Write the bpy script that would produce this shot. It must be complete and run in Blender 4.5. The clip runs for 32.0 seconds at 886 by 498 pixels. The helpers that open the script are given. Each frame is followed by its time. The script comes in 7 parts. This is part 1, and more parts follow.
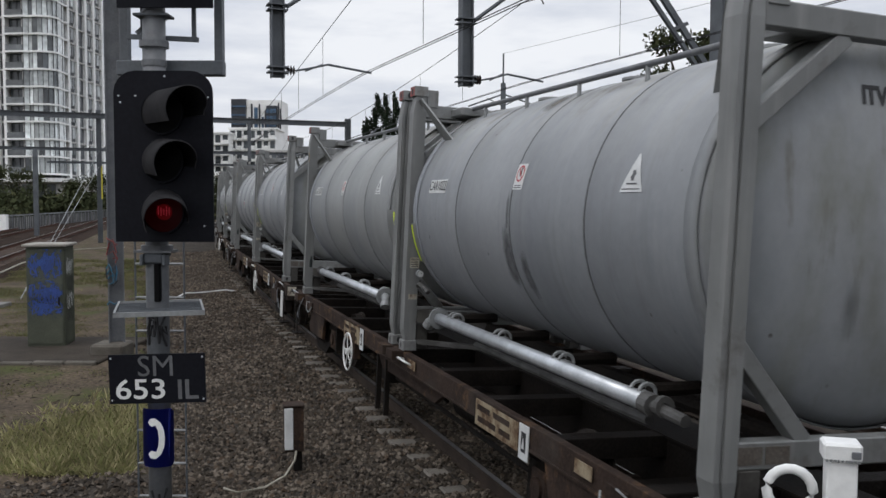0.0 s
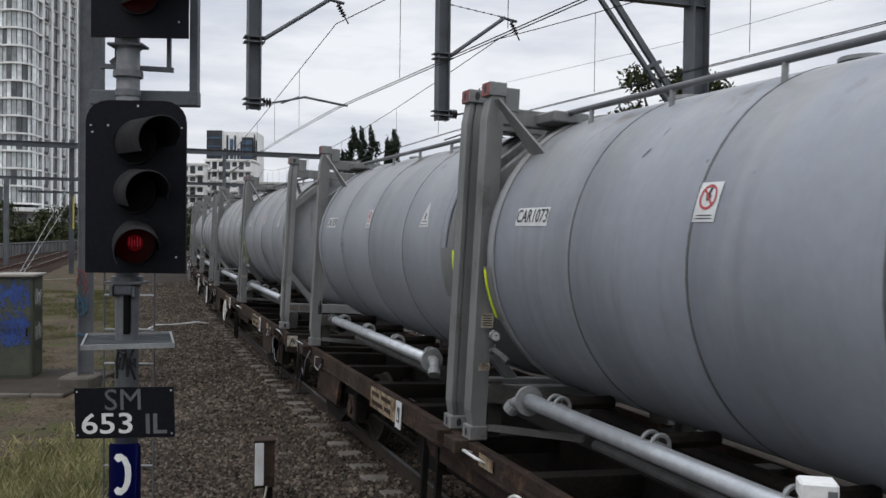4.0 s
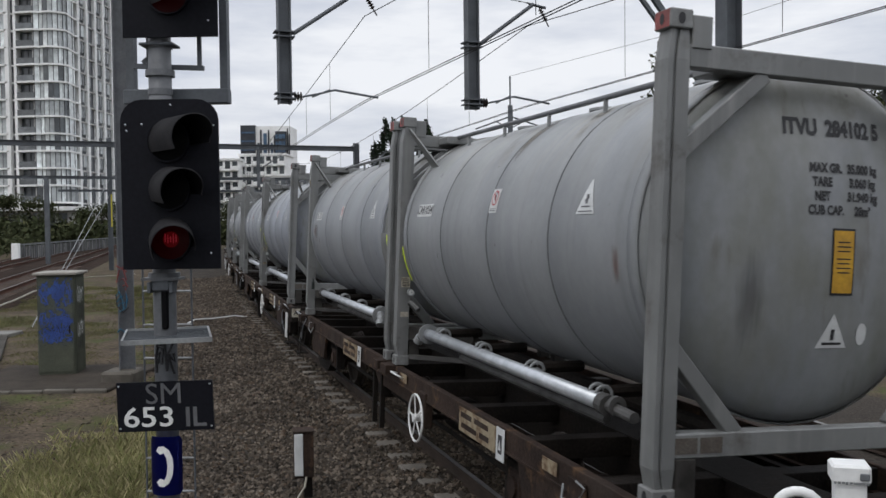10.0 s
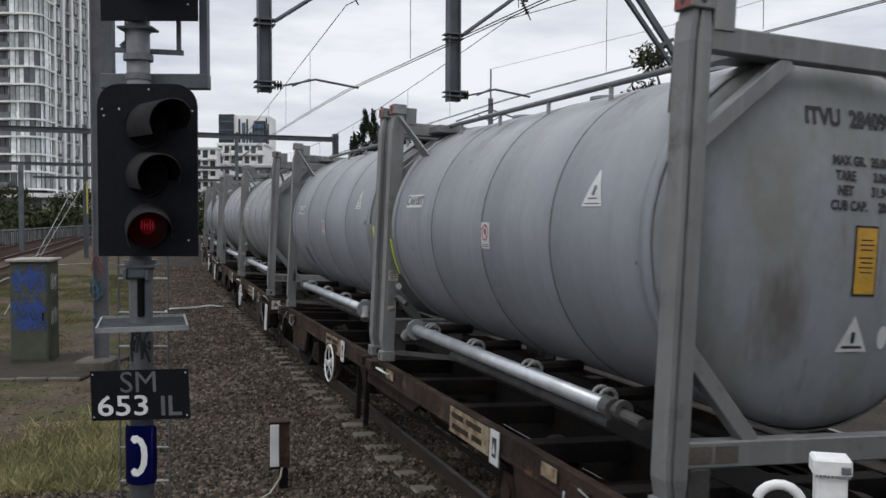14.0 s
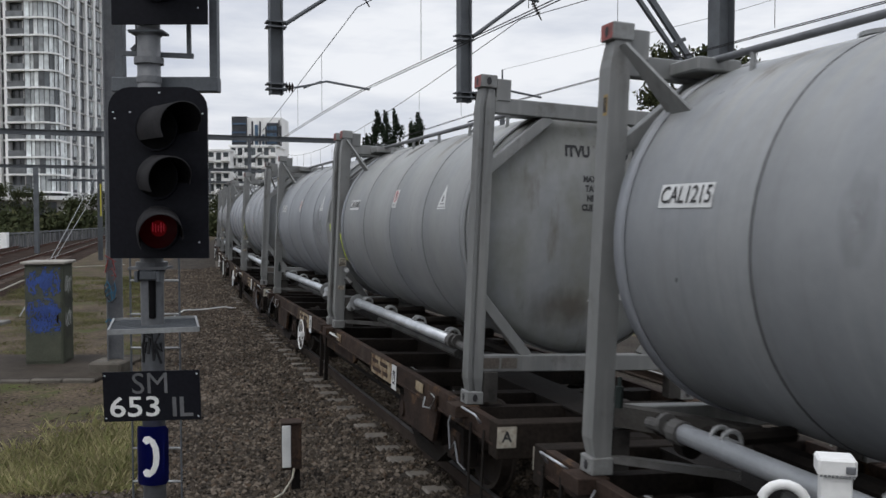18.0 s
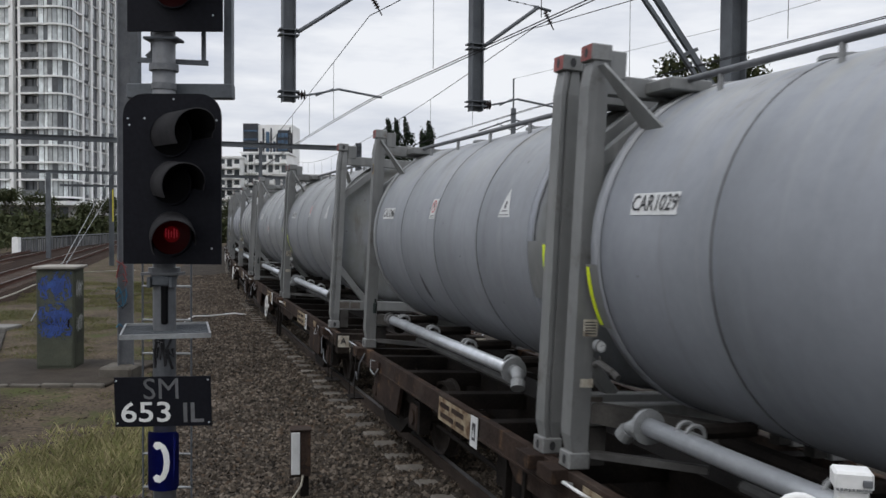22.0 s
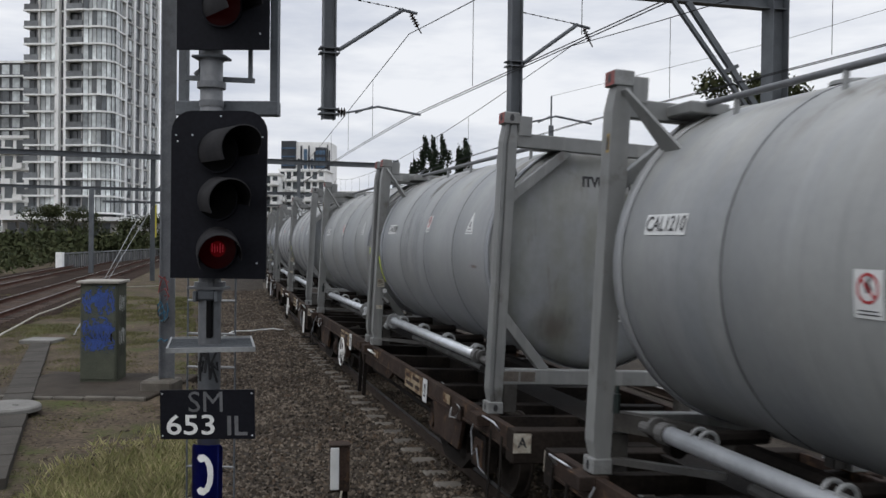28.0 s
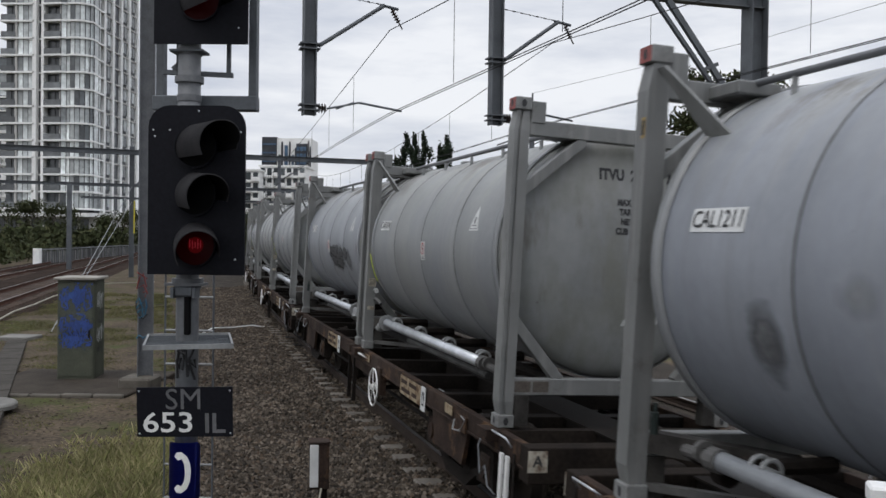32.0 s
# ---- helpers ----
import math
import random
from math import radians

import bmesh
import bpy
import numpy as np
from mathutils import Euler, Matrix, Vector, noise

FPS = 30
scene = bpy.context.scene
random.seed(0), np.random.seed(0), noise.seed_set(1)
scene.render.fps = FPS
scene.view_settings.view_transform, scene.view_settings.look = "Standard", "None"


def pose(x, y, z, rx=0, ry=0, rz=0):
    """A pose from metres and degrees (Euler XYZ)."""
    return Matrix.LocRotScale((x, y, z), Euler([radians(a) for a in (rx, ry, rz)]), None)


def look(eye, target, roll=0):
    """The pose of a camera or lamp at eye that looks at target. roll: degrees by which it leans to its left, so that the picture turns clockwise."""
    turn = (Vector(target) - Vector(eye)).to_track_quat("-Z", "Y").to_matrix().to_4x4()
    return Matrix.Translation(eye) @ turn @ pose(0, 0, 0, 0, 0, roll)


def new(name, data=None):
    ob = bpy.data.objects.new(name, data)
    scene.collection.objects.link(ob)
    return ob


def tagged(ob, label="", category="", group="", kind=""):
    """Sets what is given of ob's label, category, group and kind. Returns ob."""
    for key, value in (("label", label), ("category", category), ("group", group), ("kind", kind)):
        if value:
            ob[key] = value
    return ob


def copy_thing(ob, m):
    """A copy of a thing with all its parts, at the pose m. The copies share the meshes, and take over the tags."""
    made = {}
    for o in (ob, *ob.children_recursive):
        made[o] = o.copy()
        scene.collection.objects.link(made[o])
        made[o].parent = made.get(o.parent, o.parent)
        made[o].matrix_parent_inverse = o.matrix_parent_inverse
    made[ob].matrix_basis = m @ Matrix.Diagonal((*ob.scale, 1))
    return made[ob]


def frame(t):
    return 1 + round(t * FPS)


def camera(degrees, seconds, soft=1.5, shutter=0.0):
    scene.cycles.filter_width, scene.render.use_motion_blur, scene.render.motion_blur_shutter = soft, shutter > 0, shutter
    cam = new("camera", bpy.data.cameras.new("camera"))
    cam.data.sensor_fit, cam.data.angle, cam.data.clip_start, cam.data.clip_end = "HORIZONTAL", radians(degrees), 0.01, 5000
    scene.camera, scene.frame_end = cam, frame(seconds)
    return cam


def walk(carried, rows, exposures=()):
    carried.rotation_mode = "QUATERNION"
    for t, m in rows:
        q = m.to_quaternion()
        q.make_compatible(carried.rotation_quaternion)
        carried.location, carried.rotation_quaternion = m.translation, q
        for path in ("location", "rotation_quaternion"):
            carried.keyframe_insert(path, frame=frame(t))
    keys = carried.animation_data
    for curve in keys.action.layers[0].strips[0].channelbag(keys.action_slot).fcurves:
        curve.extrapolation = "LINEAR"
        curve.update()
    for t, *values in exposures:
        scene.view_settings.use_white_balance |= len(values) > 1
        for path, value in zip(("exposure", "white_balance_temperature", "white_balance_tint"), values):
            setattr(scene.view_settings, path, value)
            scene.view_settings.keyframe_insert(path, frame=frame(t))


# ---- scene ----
EYE = (0.0, 0.0, 2.75)
cam = camera(52.2, 32.0, soft=1.5, shutter=0.15)
# seconds, yaw, pitch, roll in degrees, sway to the side, up and along in metres
TURNS = [
    (0, 0.379, -3.281, 0.190, -0.0079, 0.0052, -0.0212), (0.5, 1.011, -3.346, -0.045, -0.0078, 0.0047, -0.0290), (1, 1.108, -3.253, -0.594, -0.0057, 0.0033, -0.0291),
    (1.5, 0.996, -2.910, -0.866, -0.0119, -0.0002, -0.0170), (2, -0.396, -2.704, -0.668, -0.0414, -0.0025, 0.0235), (2.5, -1.893, -2.884, -0.188, -0.0636, -0.0043, 0.0656),
    (3, -1.425, -2.570, -0.033, -0.0323, -0.0041, 0.0338), (3.5, -1.413, -1.535, 0.557, -0.0089, 0.0024, 0.0148), (5.5, -0.809, -0.896, 0.729, -0.0034, 0.0080, 0.0029),
    (6, -1.513, -1.062, 0.572, -0.0014, 0.0067, 0.0090), (6.5, -1.625, -0.799, 0.280, 0.0026, 0.0082, 0.0053), (7, -1.574, -0.760, 0.254, 0.0071, 0.0063, -0.0009),
    (7.5, -1.633, -0.677, 0.116, 0.0111, 0.0066, 0.0006), (8, -1.417, -0.488, -0.093, 0.0114, 0.0139, -0.0083), (8.5, -1.013, -0.442, -0.033, 0.0130, 0.0099, -0.0108),
    (9, -0.513, -0.768, -0.236, 0.0113, 0.0095, -0.0091), (9.5, 0.088, -1.262, -0.671, 0.0189, 0.0108, -0.0162), (10, 0.970, -1.844, -0.644, 0.0151, 0.0102, -0.0182),
    (10.5, 1.090, -1.857, -0.420, 0.0131, 0.0102, -0.0302), (11, 0.920, -1.450, -0.457, 0.0119, 0.0096, -0.0299), (11.5, 0.869, -1.225, -0.526, 0.0114, 0.0093, -0.0192),
    (12, 0.520, -1.117, -0.266, 0.0115, 0.0081, -0.0113), (12.5, 0.515, -1.439, -0.104, 0.0089, 0.0070, 0.0004), (13, 1.310, -2.045, -0.033, 0.0007, 0.0018, 0.0071),
    (13.5, 0.947, -2.010, 0.023, 0.0003, 0.0004, 0.0116), (14, -0.389, -2.318, 0.185, 0.0011, -0.0023, 0.0126), (14.5, -1.224, -2.485, 0.188, 0.0043, -0.0016, 0.0198),
    (15, -1.772, -2.195, 0.307, 0.0047, -0.0030, 0.0233), (15.5, -1.766, -2.107, 0.306, 0.0052, -0.0052, 0.0182), (17.5, 0.093, -2.159, -0.139, 0.0213, -0.0007, 0.0005),
    (18, 0.412, -2.257, -0.062, 0.0237, -0.0017, 0.0006), (18.5, 0.903, -2.543, -0.067, 0.0215, -0.0025, 0.0004), (19, 0.970, -2.665, 0.003, 0.0183, -0.0064, 0.0035),
    (19.5, 0.875, -2.654, 0.080, 0.0209, -0.0045, 0.0065), (20, 0.871, -2.529, 0.281, 0.0170, -0.0047, 0.0116), (20.5, 0.760, -2.255, 0.326, 0.0176, -0.0046, 0.0086),
    (21, 0.752, -1.981, 0.384, 0.0166, -0.0025, 0.0009), (21.5, 0.891, -1.929, 0.460, 0.0125, -0.0034, 0.0025), (22, 1.030, -1.735, 0.416, 0.0087, -0.0016, 0.0006),
    (22.5, 1.213, -1.557, 0.432, 0.0083, -0.0037, 0.0083), (23, 1.266, -1.738, 0.582, 0.0069, -0.0040, 0.0100), (23.5, 1.299, -1.787, 0.658, 0.0074, -0.0063, 0.0050),
    (24, 1.757, -1.737, 0.555, 0.0082, -0.0050, 0.0045), (24.5, 2.036, -1.646, 0.396, 0.0068, -0.0060, 0.0004), (25, 2.062, -1.458, 0.266, 0.0083, -0.0016, -0.0043),
    (25.5, 2.300, -1.354, 0.185, 0.0044, -0.0040, -0.0083), (27.5, 3.551, -0.977, 0.618, -0.0347, -0.0076, -0.0155), (28, 3.304, -0.672, 0.649, -0.0337, -0.0094, -0.0147),
    (28.5, 2.974, -0.707, 0.721, -0.0266, -0.0070, -0.0050), (29, 3.127, -1.016, 0.111, -0.0266, -0.0038, -0.0031), (29.5, 2.811, -1.277, 0.176, -0.0222, -0.0075, 0.0060),
    (30, 2.686, -1.233, -0.051, -0.0220, -0.0082, 0.0014), (30.5, 2.737, -1.094, -0.580, -0.0093, -0.0048, 0.0033), (31, 2.729, -1.451, -0.773, -0.0023, -0.0009, -0.0202),
    (31.5, 2.577, -1.556, -0.392, -0.0035, -0.0059, -0.0060), (32, 2.116, -0.861, 0.767, -0.0257, -0.0114, 0.0048),
]

walk(cam, [(t, pose(EYE[0] + sx, EYE[1] + sy, EYE[2] + sz, 90 + p, -r, y)) for t, y, p, r, sx, sz, sy in TURNS])

# ---- light: an even overcast sky with a faint soft sun ----
world = bpy.data.worlds.new("overcast_sky")
scene.world = world
world.use_nodes = True
wn, wl = world.node_tree.nodes, world.node_tree.links
wn.clear()
w_out = wn.new("ShaderNodeOutputWorld")
w_bg = wn.new("ShaderNodeBackground")
w_sky = wn.new("ShaderNodeTexSky")
w_sky.sky_type, w_sky.sun_disc = "NISHITA", False
w_sky.sun_elevation, w_sky.sun_rotation = radians(48), radians(200)
w_sky.dust_density, w_sky.air_density = 4.0, 1.0
w_tc = wn.new("ShaderNodeTexCoord")
w_map = wn.new("ShaderNodeMapping")
w_map.inputs["Scale"].default_value = (1.0, 1.0, 4.6)
w_noise = wn.new("ShaderNodeTexNoise")
w_noise.inputs["Scale"].default_value, w_noise.inputs["Detail"].default_value = 2.3, 7.0
w_noise.inputs["Roughness"].default_value = 0.56
w_ramp = wn.new("ShaderNodeValToRGB")
w_ramp.color_ramp.elements[0].position, w_ramp.color_ramp.elements[0].color = 0.40, (0.60, 0.645, 0.75, 1)
w_ramp.color_ramp.elements[1].position, w_ramp.color_ramp.elements[1].color = 0.60, (0.965, 0.985, 1.03, 1)
# overcast skies are brightest overhead
w_sep = wn.new("ShaderNodeSeparateXYZ")
w_lift = wn.new("ShaderNodeMapRange")
w_lift.inputs["From Min"].default_value, w_lift.inputs["From Max"].default_value = 0.28, 0.95
w_lift.inputs["To Min"].default_value, w_lift.inputs["To Max"].default_value = 1.0, 2.1
w_mul = wn.new("ShaderNodeVectorMath")
w_mul.operation = "MULTIPLY"
w_skys = wn.new("ShaderNodeVectorMath")
w_skys.operation = "MULTIPLY"
w_skys.inputs[1].default_value = (0.07, 0.07, 0.07)
w_mix = wn.new("ShaderNodeMix")
w_mix.data_type = "RGBA"
w_mix.inputs["Factor"].default_value = 0.88
wl.new(w_tc.outputs["Generated"], w_map.inputs["Vector"])
wl.new(w_map.outputs["Vector"], w_noise.inputs["Vector"])
wl.new(w_noise.outputs["Fac"], w_ramp.inputs["Fac"])
wl.new(w_tc.outputs["Generated"], w_sep.inputs["Vector"])
wl.new(w_sep.outputs["Z"], w_lift.inputs["Value"])
wl.new(w_ramp.outputs["Color"], w_mul.inputs[0])
wl.new(w_lift.outputs["Result"], w_mul.inputs[1])
wl.new(w_sky.outputs["Color"], w_skys.inputs[0])
wl.new(w_skys.outputs["Vector"], w_mix.inputs["A"])
wl.new(w_mul.outputs["Vector"], w_mix.inputs["B"])
wl.new(w_mix.outputs["Result"], w_bg.inputs["Color"])
wl.new(w_bg.outputs["Background"], w_out.inputs["Surface"])
w_bg.inputs["Strength"].default_value = 1.0

sun = new("sun", bpy.data.lights.new("sun", "SUN"))
sun.data.energy, sun.data.angle, sun.data.color = 0.6, radians(25), (1.0, 0.97, 0.93)
sun.matrix_world = look((0, 0, 60), (24, 30, 0))
scene.view_settings.exposure = 0.0


# ---- materials ----
def mat(name, a, b=None, rough=0.6, metal=0.0, big=3.0, fine=40.0, grain=0.12, bump=0.15, vary=0.0, stretch=(1, 1, 1),
        stain=None, stain_at=(0.56, 0.72), stain_scale=1.6, spec=0.5, emit=None, dust=None, dust_at=(0.55, 0.8), dust_scale=1.0, dust_stretch=(1, 1, 1)):
    """Two-scale procedural paint, metal, earth or stone: a to b in large patches, fine grain, bump, stains with a shape of their own."""
    m = bpy.data.materials.new(name)
    m.use_nodes = True
    n, l = m.node_tree.nodes, m.node_tree.links
    p = n["Principled BSDF"]
    b = b or tuple(c * 0.8 for c in a)
    tc = n.new("ShaderNodeTexCoord")
    mp = n.new("ShaderNodeMapping")
    mp.inputs["Scale"].default_value = stretch
    l.new(tc.outputs["Object"], mp.inputs["Vector"])
    oi = n.new("ShaderNodeObjectInfo")
    shift = n.new("ShaderNodeVectorMath")
    shift.operation = "MULTIPLY_ADD"
    shift.inputs[1].default_value = (37.0, 37.0, 37.0)
    l.new(oi.outputs["Random"], shift.inputs[0])
    l.new(mp.outputs["Vector"], shift.inputs[2])
    n1 = n.new("ShaderNodeTexNoise")
    n1.inputs["Scale"].default_value, n1.inputs["Detail"].default_value = big, 5.0
    n2 = n.new("ShaderNodeTexNoise")
    n2.inputs["Scale"].default_value, n2.inputs["Detail"].default_value = fine, 3.0
    l.new(shift.outputs["Vector"], n1.inputs["Vector"])
    l.new(shift.outputs["Vector"], n2.inputs["Vector"])
    r1 = n.new("ShaderNodeValToRGB")
    r1.color_ramp.elements[0].position, r1.color_ramp.elements[1].position = 0.36, 0.64
    r1.color_ramp.elements[0].color, r1.color_ramp.elements[1].color = (*a, 1), (*b, 1)
    l.new(n1.outputs["Fac"], r1.inputs["Fac"])
    g = n.new("ShaderNodeMapRange")
    g.inputs["From Min"].default_value, g.inputs["From Max"].default_value = 0.3, 0.7
    g.inputs["To Min"].default_value, g.inputs["To Max"].default_value = 1 - grain, 1 + grain
    l.new(n2.outputs["Fac"], g.inputs["Value"])
    mul = n.new("ShaderNodeVectorMath")
    mul.operation = "MULTIPLY"
    l.new(r1.outputs["Color"], mul.inputs[0])
    l.new(g.outputs["Result"], mul.inputs[1])
    out = mul.outputs["Vector"]
    if vary:
        v = n.new("ShaderNodeMapRange")
        v.inputs["To Min"].default_value, v.inputs["To Max"].default_value = 1 - vary, 1 + vary
        l.new(oi.outputs["Random"], v.inputs["Value"])
        m2 = n.new("ShaderNodeVectorMath")
        m2.operation = "MULTIPLY"
        l.new(out, m2.inputs[0])
        l.new(v.outputs["Result"], m2.inputs[1])
        out = m2.outputs["Vector"]
    if stain:
        n3 = n.new("ShaderNodeTexNoise")
        n3.inputs["Scale"].default_value, n3.inputs["Detail"].default_value = stain_scale, 8.0
        n3.inputs["Roughness"].default_value = 0.7
        l.new(shift.outputs["Vector"], n3.inputs["Vector"])
        sr = n.new("ShaderNodeMapRange")
        sr.inputs["From Min"].default_value, sr.inputs["From Max"].default_value = stain_at
        l.new(n3.outputs["Fac"], sr.inputs["Value"])
        mx = n.new("ShaderNodeMix")
        mx.data_type = "RGBA"
        l.new(sr.outputs["Result"], mx.inputs["Factor"])
        l.new(out, mx.inputs["A"])
        mx.inputs["B"].default_value = (*stain, 1)
        out = mx.outputs["Result"]
    if dust:
        m3 = n.new("ShaderNodeMapping")
        m3.inputs["Scale"].default_value = dust_stretch
        l.new(shift.outputs["Vector"], m3.inputs["Vector"])
        n4 = n.new("ShaderNodeTexNoise")
        n4.inputs["Scale"].default_value, n4.inputs["Detail"].default_value = dust_scale, 6.0
        l.new(m3.outputs["Vector"], n4.inputs["Vector"])
        dr = n.new("ShaderNodeMapRange")
        dr.inputs["From Min"].default_value, dr.inputs["From Max"].default_value = dust_at
        dr.inputs["To Max"].default_value = 0.75
        l.new(n4.outputs["Fac"], dr.inputs["Value"])
        m4 = n.new("ShaderNodeMix")
        m4.data_type = "RGBA"
        l.new(dr.outputs["Result"], m4.inputs["Factor"])
        l.new(out, m4.inputs["A"])
        m4.inputs["B"].default_value = (*dust, 1)
        out = m4.outputs["Result"]
    l.new(out, p.inputs["Base Color"])
    rr = n.new("ShaderNodeMapRange")
    rr.inputs["To Min"].default_value, rr.inputs["To Max"].default_value = max(rough - 0.12, 0.03), min(rough + 0.12, 1)
    l.new(n1.outputs["Fac"], rr.inputs["Value"])
    l.new(rr.outputs["Result"], p.inputs["Roughness"])
    p.inputs["Metallic"].default_value = metal
    p.inputs["Specular IOR Level"].default_value = spec
    if bump:
        bp = n.new("ShaderNodeBump")
        bp.inputs["Strength"].default_value, bp.inputs["Distance"].default_value = bump, 0.02
        l.new(n2.outputs["Fac"], bp.inputs["Height"])
        l.new(bp.outputs["Normal"], p.inputs["Normal"])
    if emit:
        p.inputs["Emission Color"].default_value = (*emit[0], 1)
        p.inputs["Emission Strength"].default_value = emit[1]
    return m


M = {}
M["frame"] = mat("frame_paint", (0.182, 0.186, 0.182), (0.142, 0.146, 0.142), 0.5, big=1.6, fine=9, grain=0.04, bump=0.02, vary=0.08,
                 stain=(0.072, 0.064, 0.054), stain_at=(0.56, 0.74), stain_scale=2.6,
                 dust=(0.255, 0.255, 0.245), dust_at=(0.52, 0.8), dust_scale=2.6, dust_stretch=(4, 4, 0.3))
M["casting"] = mat("corner_steel", (0.20, 0.205, 0.20), (0.15, 0.15, 0.145), 0.55, big=6, bump=0.1, stain=(0.08, 0.06, 0.045), stain_scale=5)
M["reflector_red"] = mat("red_tape", (0.27, 0.048, 0.04), (0.16, 0.04, 0.034), 0.5, big=14, bump=0.03)
M["galv"] = mat("galvanised_pipe", (0.55, 0.57, 0.59), (0.42, 0.44, 0.46), 0.38, metal=0.55, big=5, fine=60, grain=0.08, bump=0.03)
M["galv_dull"] = mat("dull_galvanised", (0.27, 0.28, 0.28), (0.2, 0.205, 0.205), 0.6, metal=0.2, big=4, bump=0.06)
M["rust"] = mat("rusty_brown_steel", (0.042, 0.028, 0.0215), (0.024, 0.017, 0.0142), 0.85, big=2.5, fine=30, grain=0.25, bump=0.25, spec=0.12,
                stain=(0.135, 0.078, 0.042), stain_at=(0.55, 0.74), stain_scale=3.5, dust=(0.075, 0.062, 0.052), dust_scale=1.6)
# greasy steel, base colour pushed near black for the shade beneath the train
M["grime"] = mat("greasy_shaded_steel", (0.0095, 0.0080, 0.0070), (0.0165, 0.0132, 0.011), 0.85, big=3, bump=0.3, grain=0.3, spec=0.12)
M["wheel_steel"] = mat("wheel_steel", (0.036, 0.029, 0.024), (0.024, 0.020, 0.017), 0.7, metal=0.2, big=4, spec=0.2)
M["white"] = mat("white_paint", (0.74, 0.74, 0.72), (0.62, 0.62, 0.60), 0.5, big=5, grain=0.08, bump=0.05, stain=(0.38, 0.33, 0.27), stain_at=(0.66, 0.8), stain_scale=6)
M["sticker"] = mat("white_sticker", (0.62, 0.63, 0.62), (0.53, 0.54, 0.53), 0.5, big=5, grain=0.05, bump=0.0, stain=(0.33, 0.32, 0.29), stain_at=(0.62, 0.8), stain_scale=6)
M["ink"] = mat("black_ink", (0.022, 0.022, 0.024), rough=0.6, bump=0.0, grain=0.1)
M["ink_red"] = mat("red_ink", (0.42, 0.04, 0.045), rough=0.6, bump=0.0)
M["yellow"] = mat("yellow_plate", (0.55, 0.31, 0.02), (0.42, 0.23, 0.02), 0.5, big=6, bump=0.0)
M["hivis"] = mat("fluorescent_tape", (0.72, 0.85, 0.02), (0.62, 0.78, 0.02), 0.5, bump=0.0)
M["placard"] = mat("rusty_placard", (0.30, 0.25, 0.17), (0.17, 0.115, 0.07), 0.85, big=7, bump=0.1, spec=0.15, stain=(0.075, 0.042, 0.025), stain_at=(0.50, 0.64), stain_scale=7)
M["signal"] = mat("black_signal_paint", (0.006, 0.0063, 0.0092), (0.0075, 0.0078, 0.0108), 0.6, big=5, bump=0.05, grain=0.2, spec=0.12)
M["hood"] = mat("dark_hood", (0.021, 0.0205, 0.0215), (0.016, 0.0155, 0.017), 0.7, big=8, bump=0.08, spec=0.15)
# unlit lenses; also paints the shade inside hoods and the cable slot
M["lens_recess"] = mat("black_lens_and_recess", (0.003, 0.003, 0.0035), rough=0.6, bump=0.0, spec=0.1)
M["lens_red"] = mat("red_lens", (0.016, 0.0015, 0.002), rough=0.5, bump=0.0, spec=0.12, emit=((1.0, 0.02, 0.03), 0.0035))
M["lens_glow"] = mat("lit_red_lens_core", (0.05, 0.002, 0.003), rough=0.5, bump=0.0, spec=0.1, emit=((1.0, 0.03, 0.045), 0.03))
M["led"] = mat("lit_red_diode", (0.15, 0.01, 0.015), rough=0.4, bump=0.0, emit=((1.0, 0.05, 0.09), 0.11))
M["mast"] = mat("grey_mast_paint", (0.135, 0.14, 0.147), (0.105, 0.11, 0.117), 0.55, big=4, fine=30, bump=0.06, stain=(0.07, 0.065, 0.06), stain_at=(0.6, 0.8), stain_scale=4)
M["gantry"] = mat("dark_grey_gantry_steel", (0.095, 0.105, 0.115), (0.07, 0.077, 0.086), 0.6, big=2, bump=0.06)
M["wire"] = mat("weathered_copper_wire", (0.028, 0.029, 0.031), (0.02, 0.02, 0.022), 0.7, bump=0.0, spec=0.15)
M["porcelain"] = mat("brown_porcelain", (0.04, 0.03, 0.028), rough=0.25, bump=0.0)
M["blue"] = mat("blue_enamel", (0.014, 0.026, 0.36), (0.012, 0.022, 0.30), 0.35, big=5, bump=0.0)
M["plate_grey"] = mat("grey_lettering", (0.115, 0.115, 0.12), rough=0.6, bump=0.0)
M["cabinet"] = mat("olive_cabinet_paint", (0.082, 0.088, 0.064), (0.062, 0.067, 0.05), 0.65, spec=0.2, big=2.5, bump=0.05, stain=(0.06, 0.055, 0.045), stain_at=(0.6, 0.8), stain_scale=2.4)
M["cab_roof"] = mat("weathered_cabinet_roof", (0.30, 0.285, 0.25), (0.23, 0.215, 0.185), 0.8, big=5)
M["spray_blue"] = mat("blue_spray_paint", (0.028, 0.065, 0.26), (0.02, 0.045, 0.17), 0.6, bump=0.0)
M["spray_black"] = mat("black_spray_paint", (0.014, 0.014, 0.016), rough=0.6, bump=0.0)
M["spray_red"] = mat("red_spray_paint", (0.18, 0.03, 0.025), rough=0.6, bump=0.0)
M["ballast"] = mat("ballast_bed", (0.050, 0.042, 0.034), (0.032, 0.0275, 0.023), 0.95, big=1.2, fine=26, grain=0.45, bump=0.8, spec=0.1)
M["sleeper"] = mat("concrete_sleeper", (0.165, 0.15, 0.13), (0.115, 0.104, 0.09), 0.9, big=3, fine=40, bump=0.3, vary=0.16, spec=0.15, stain=(0.075, 0.065, 0.055), stain_scale=4)
M["rail"] = mat("rusty_rail", (0.042, 0.030, 0.023), (0.030, 0.022, 0.0175), 0.85, big=3, spec=0.2)
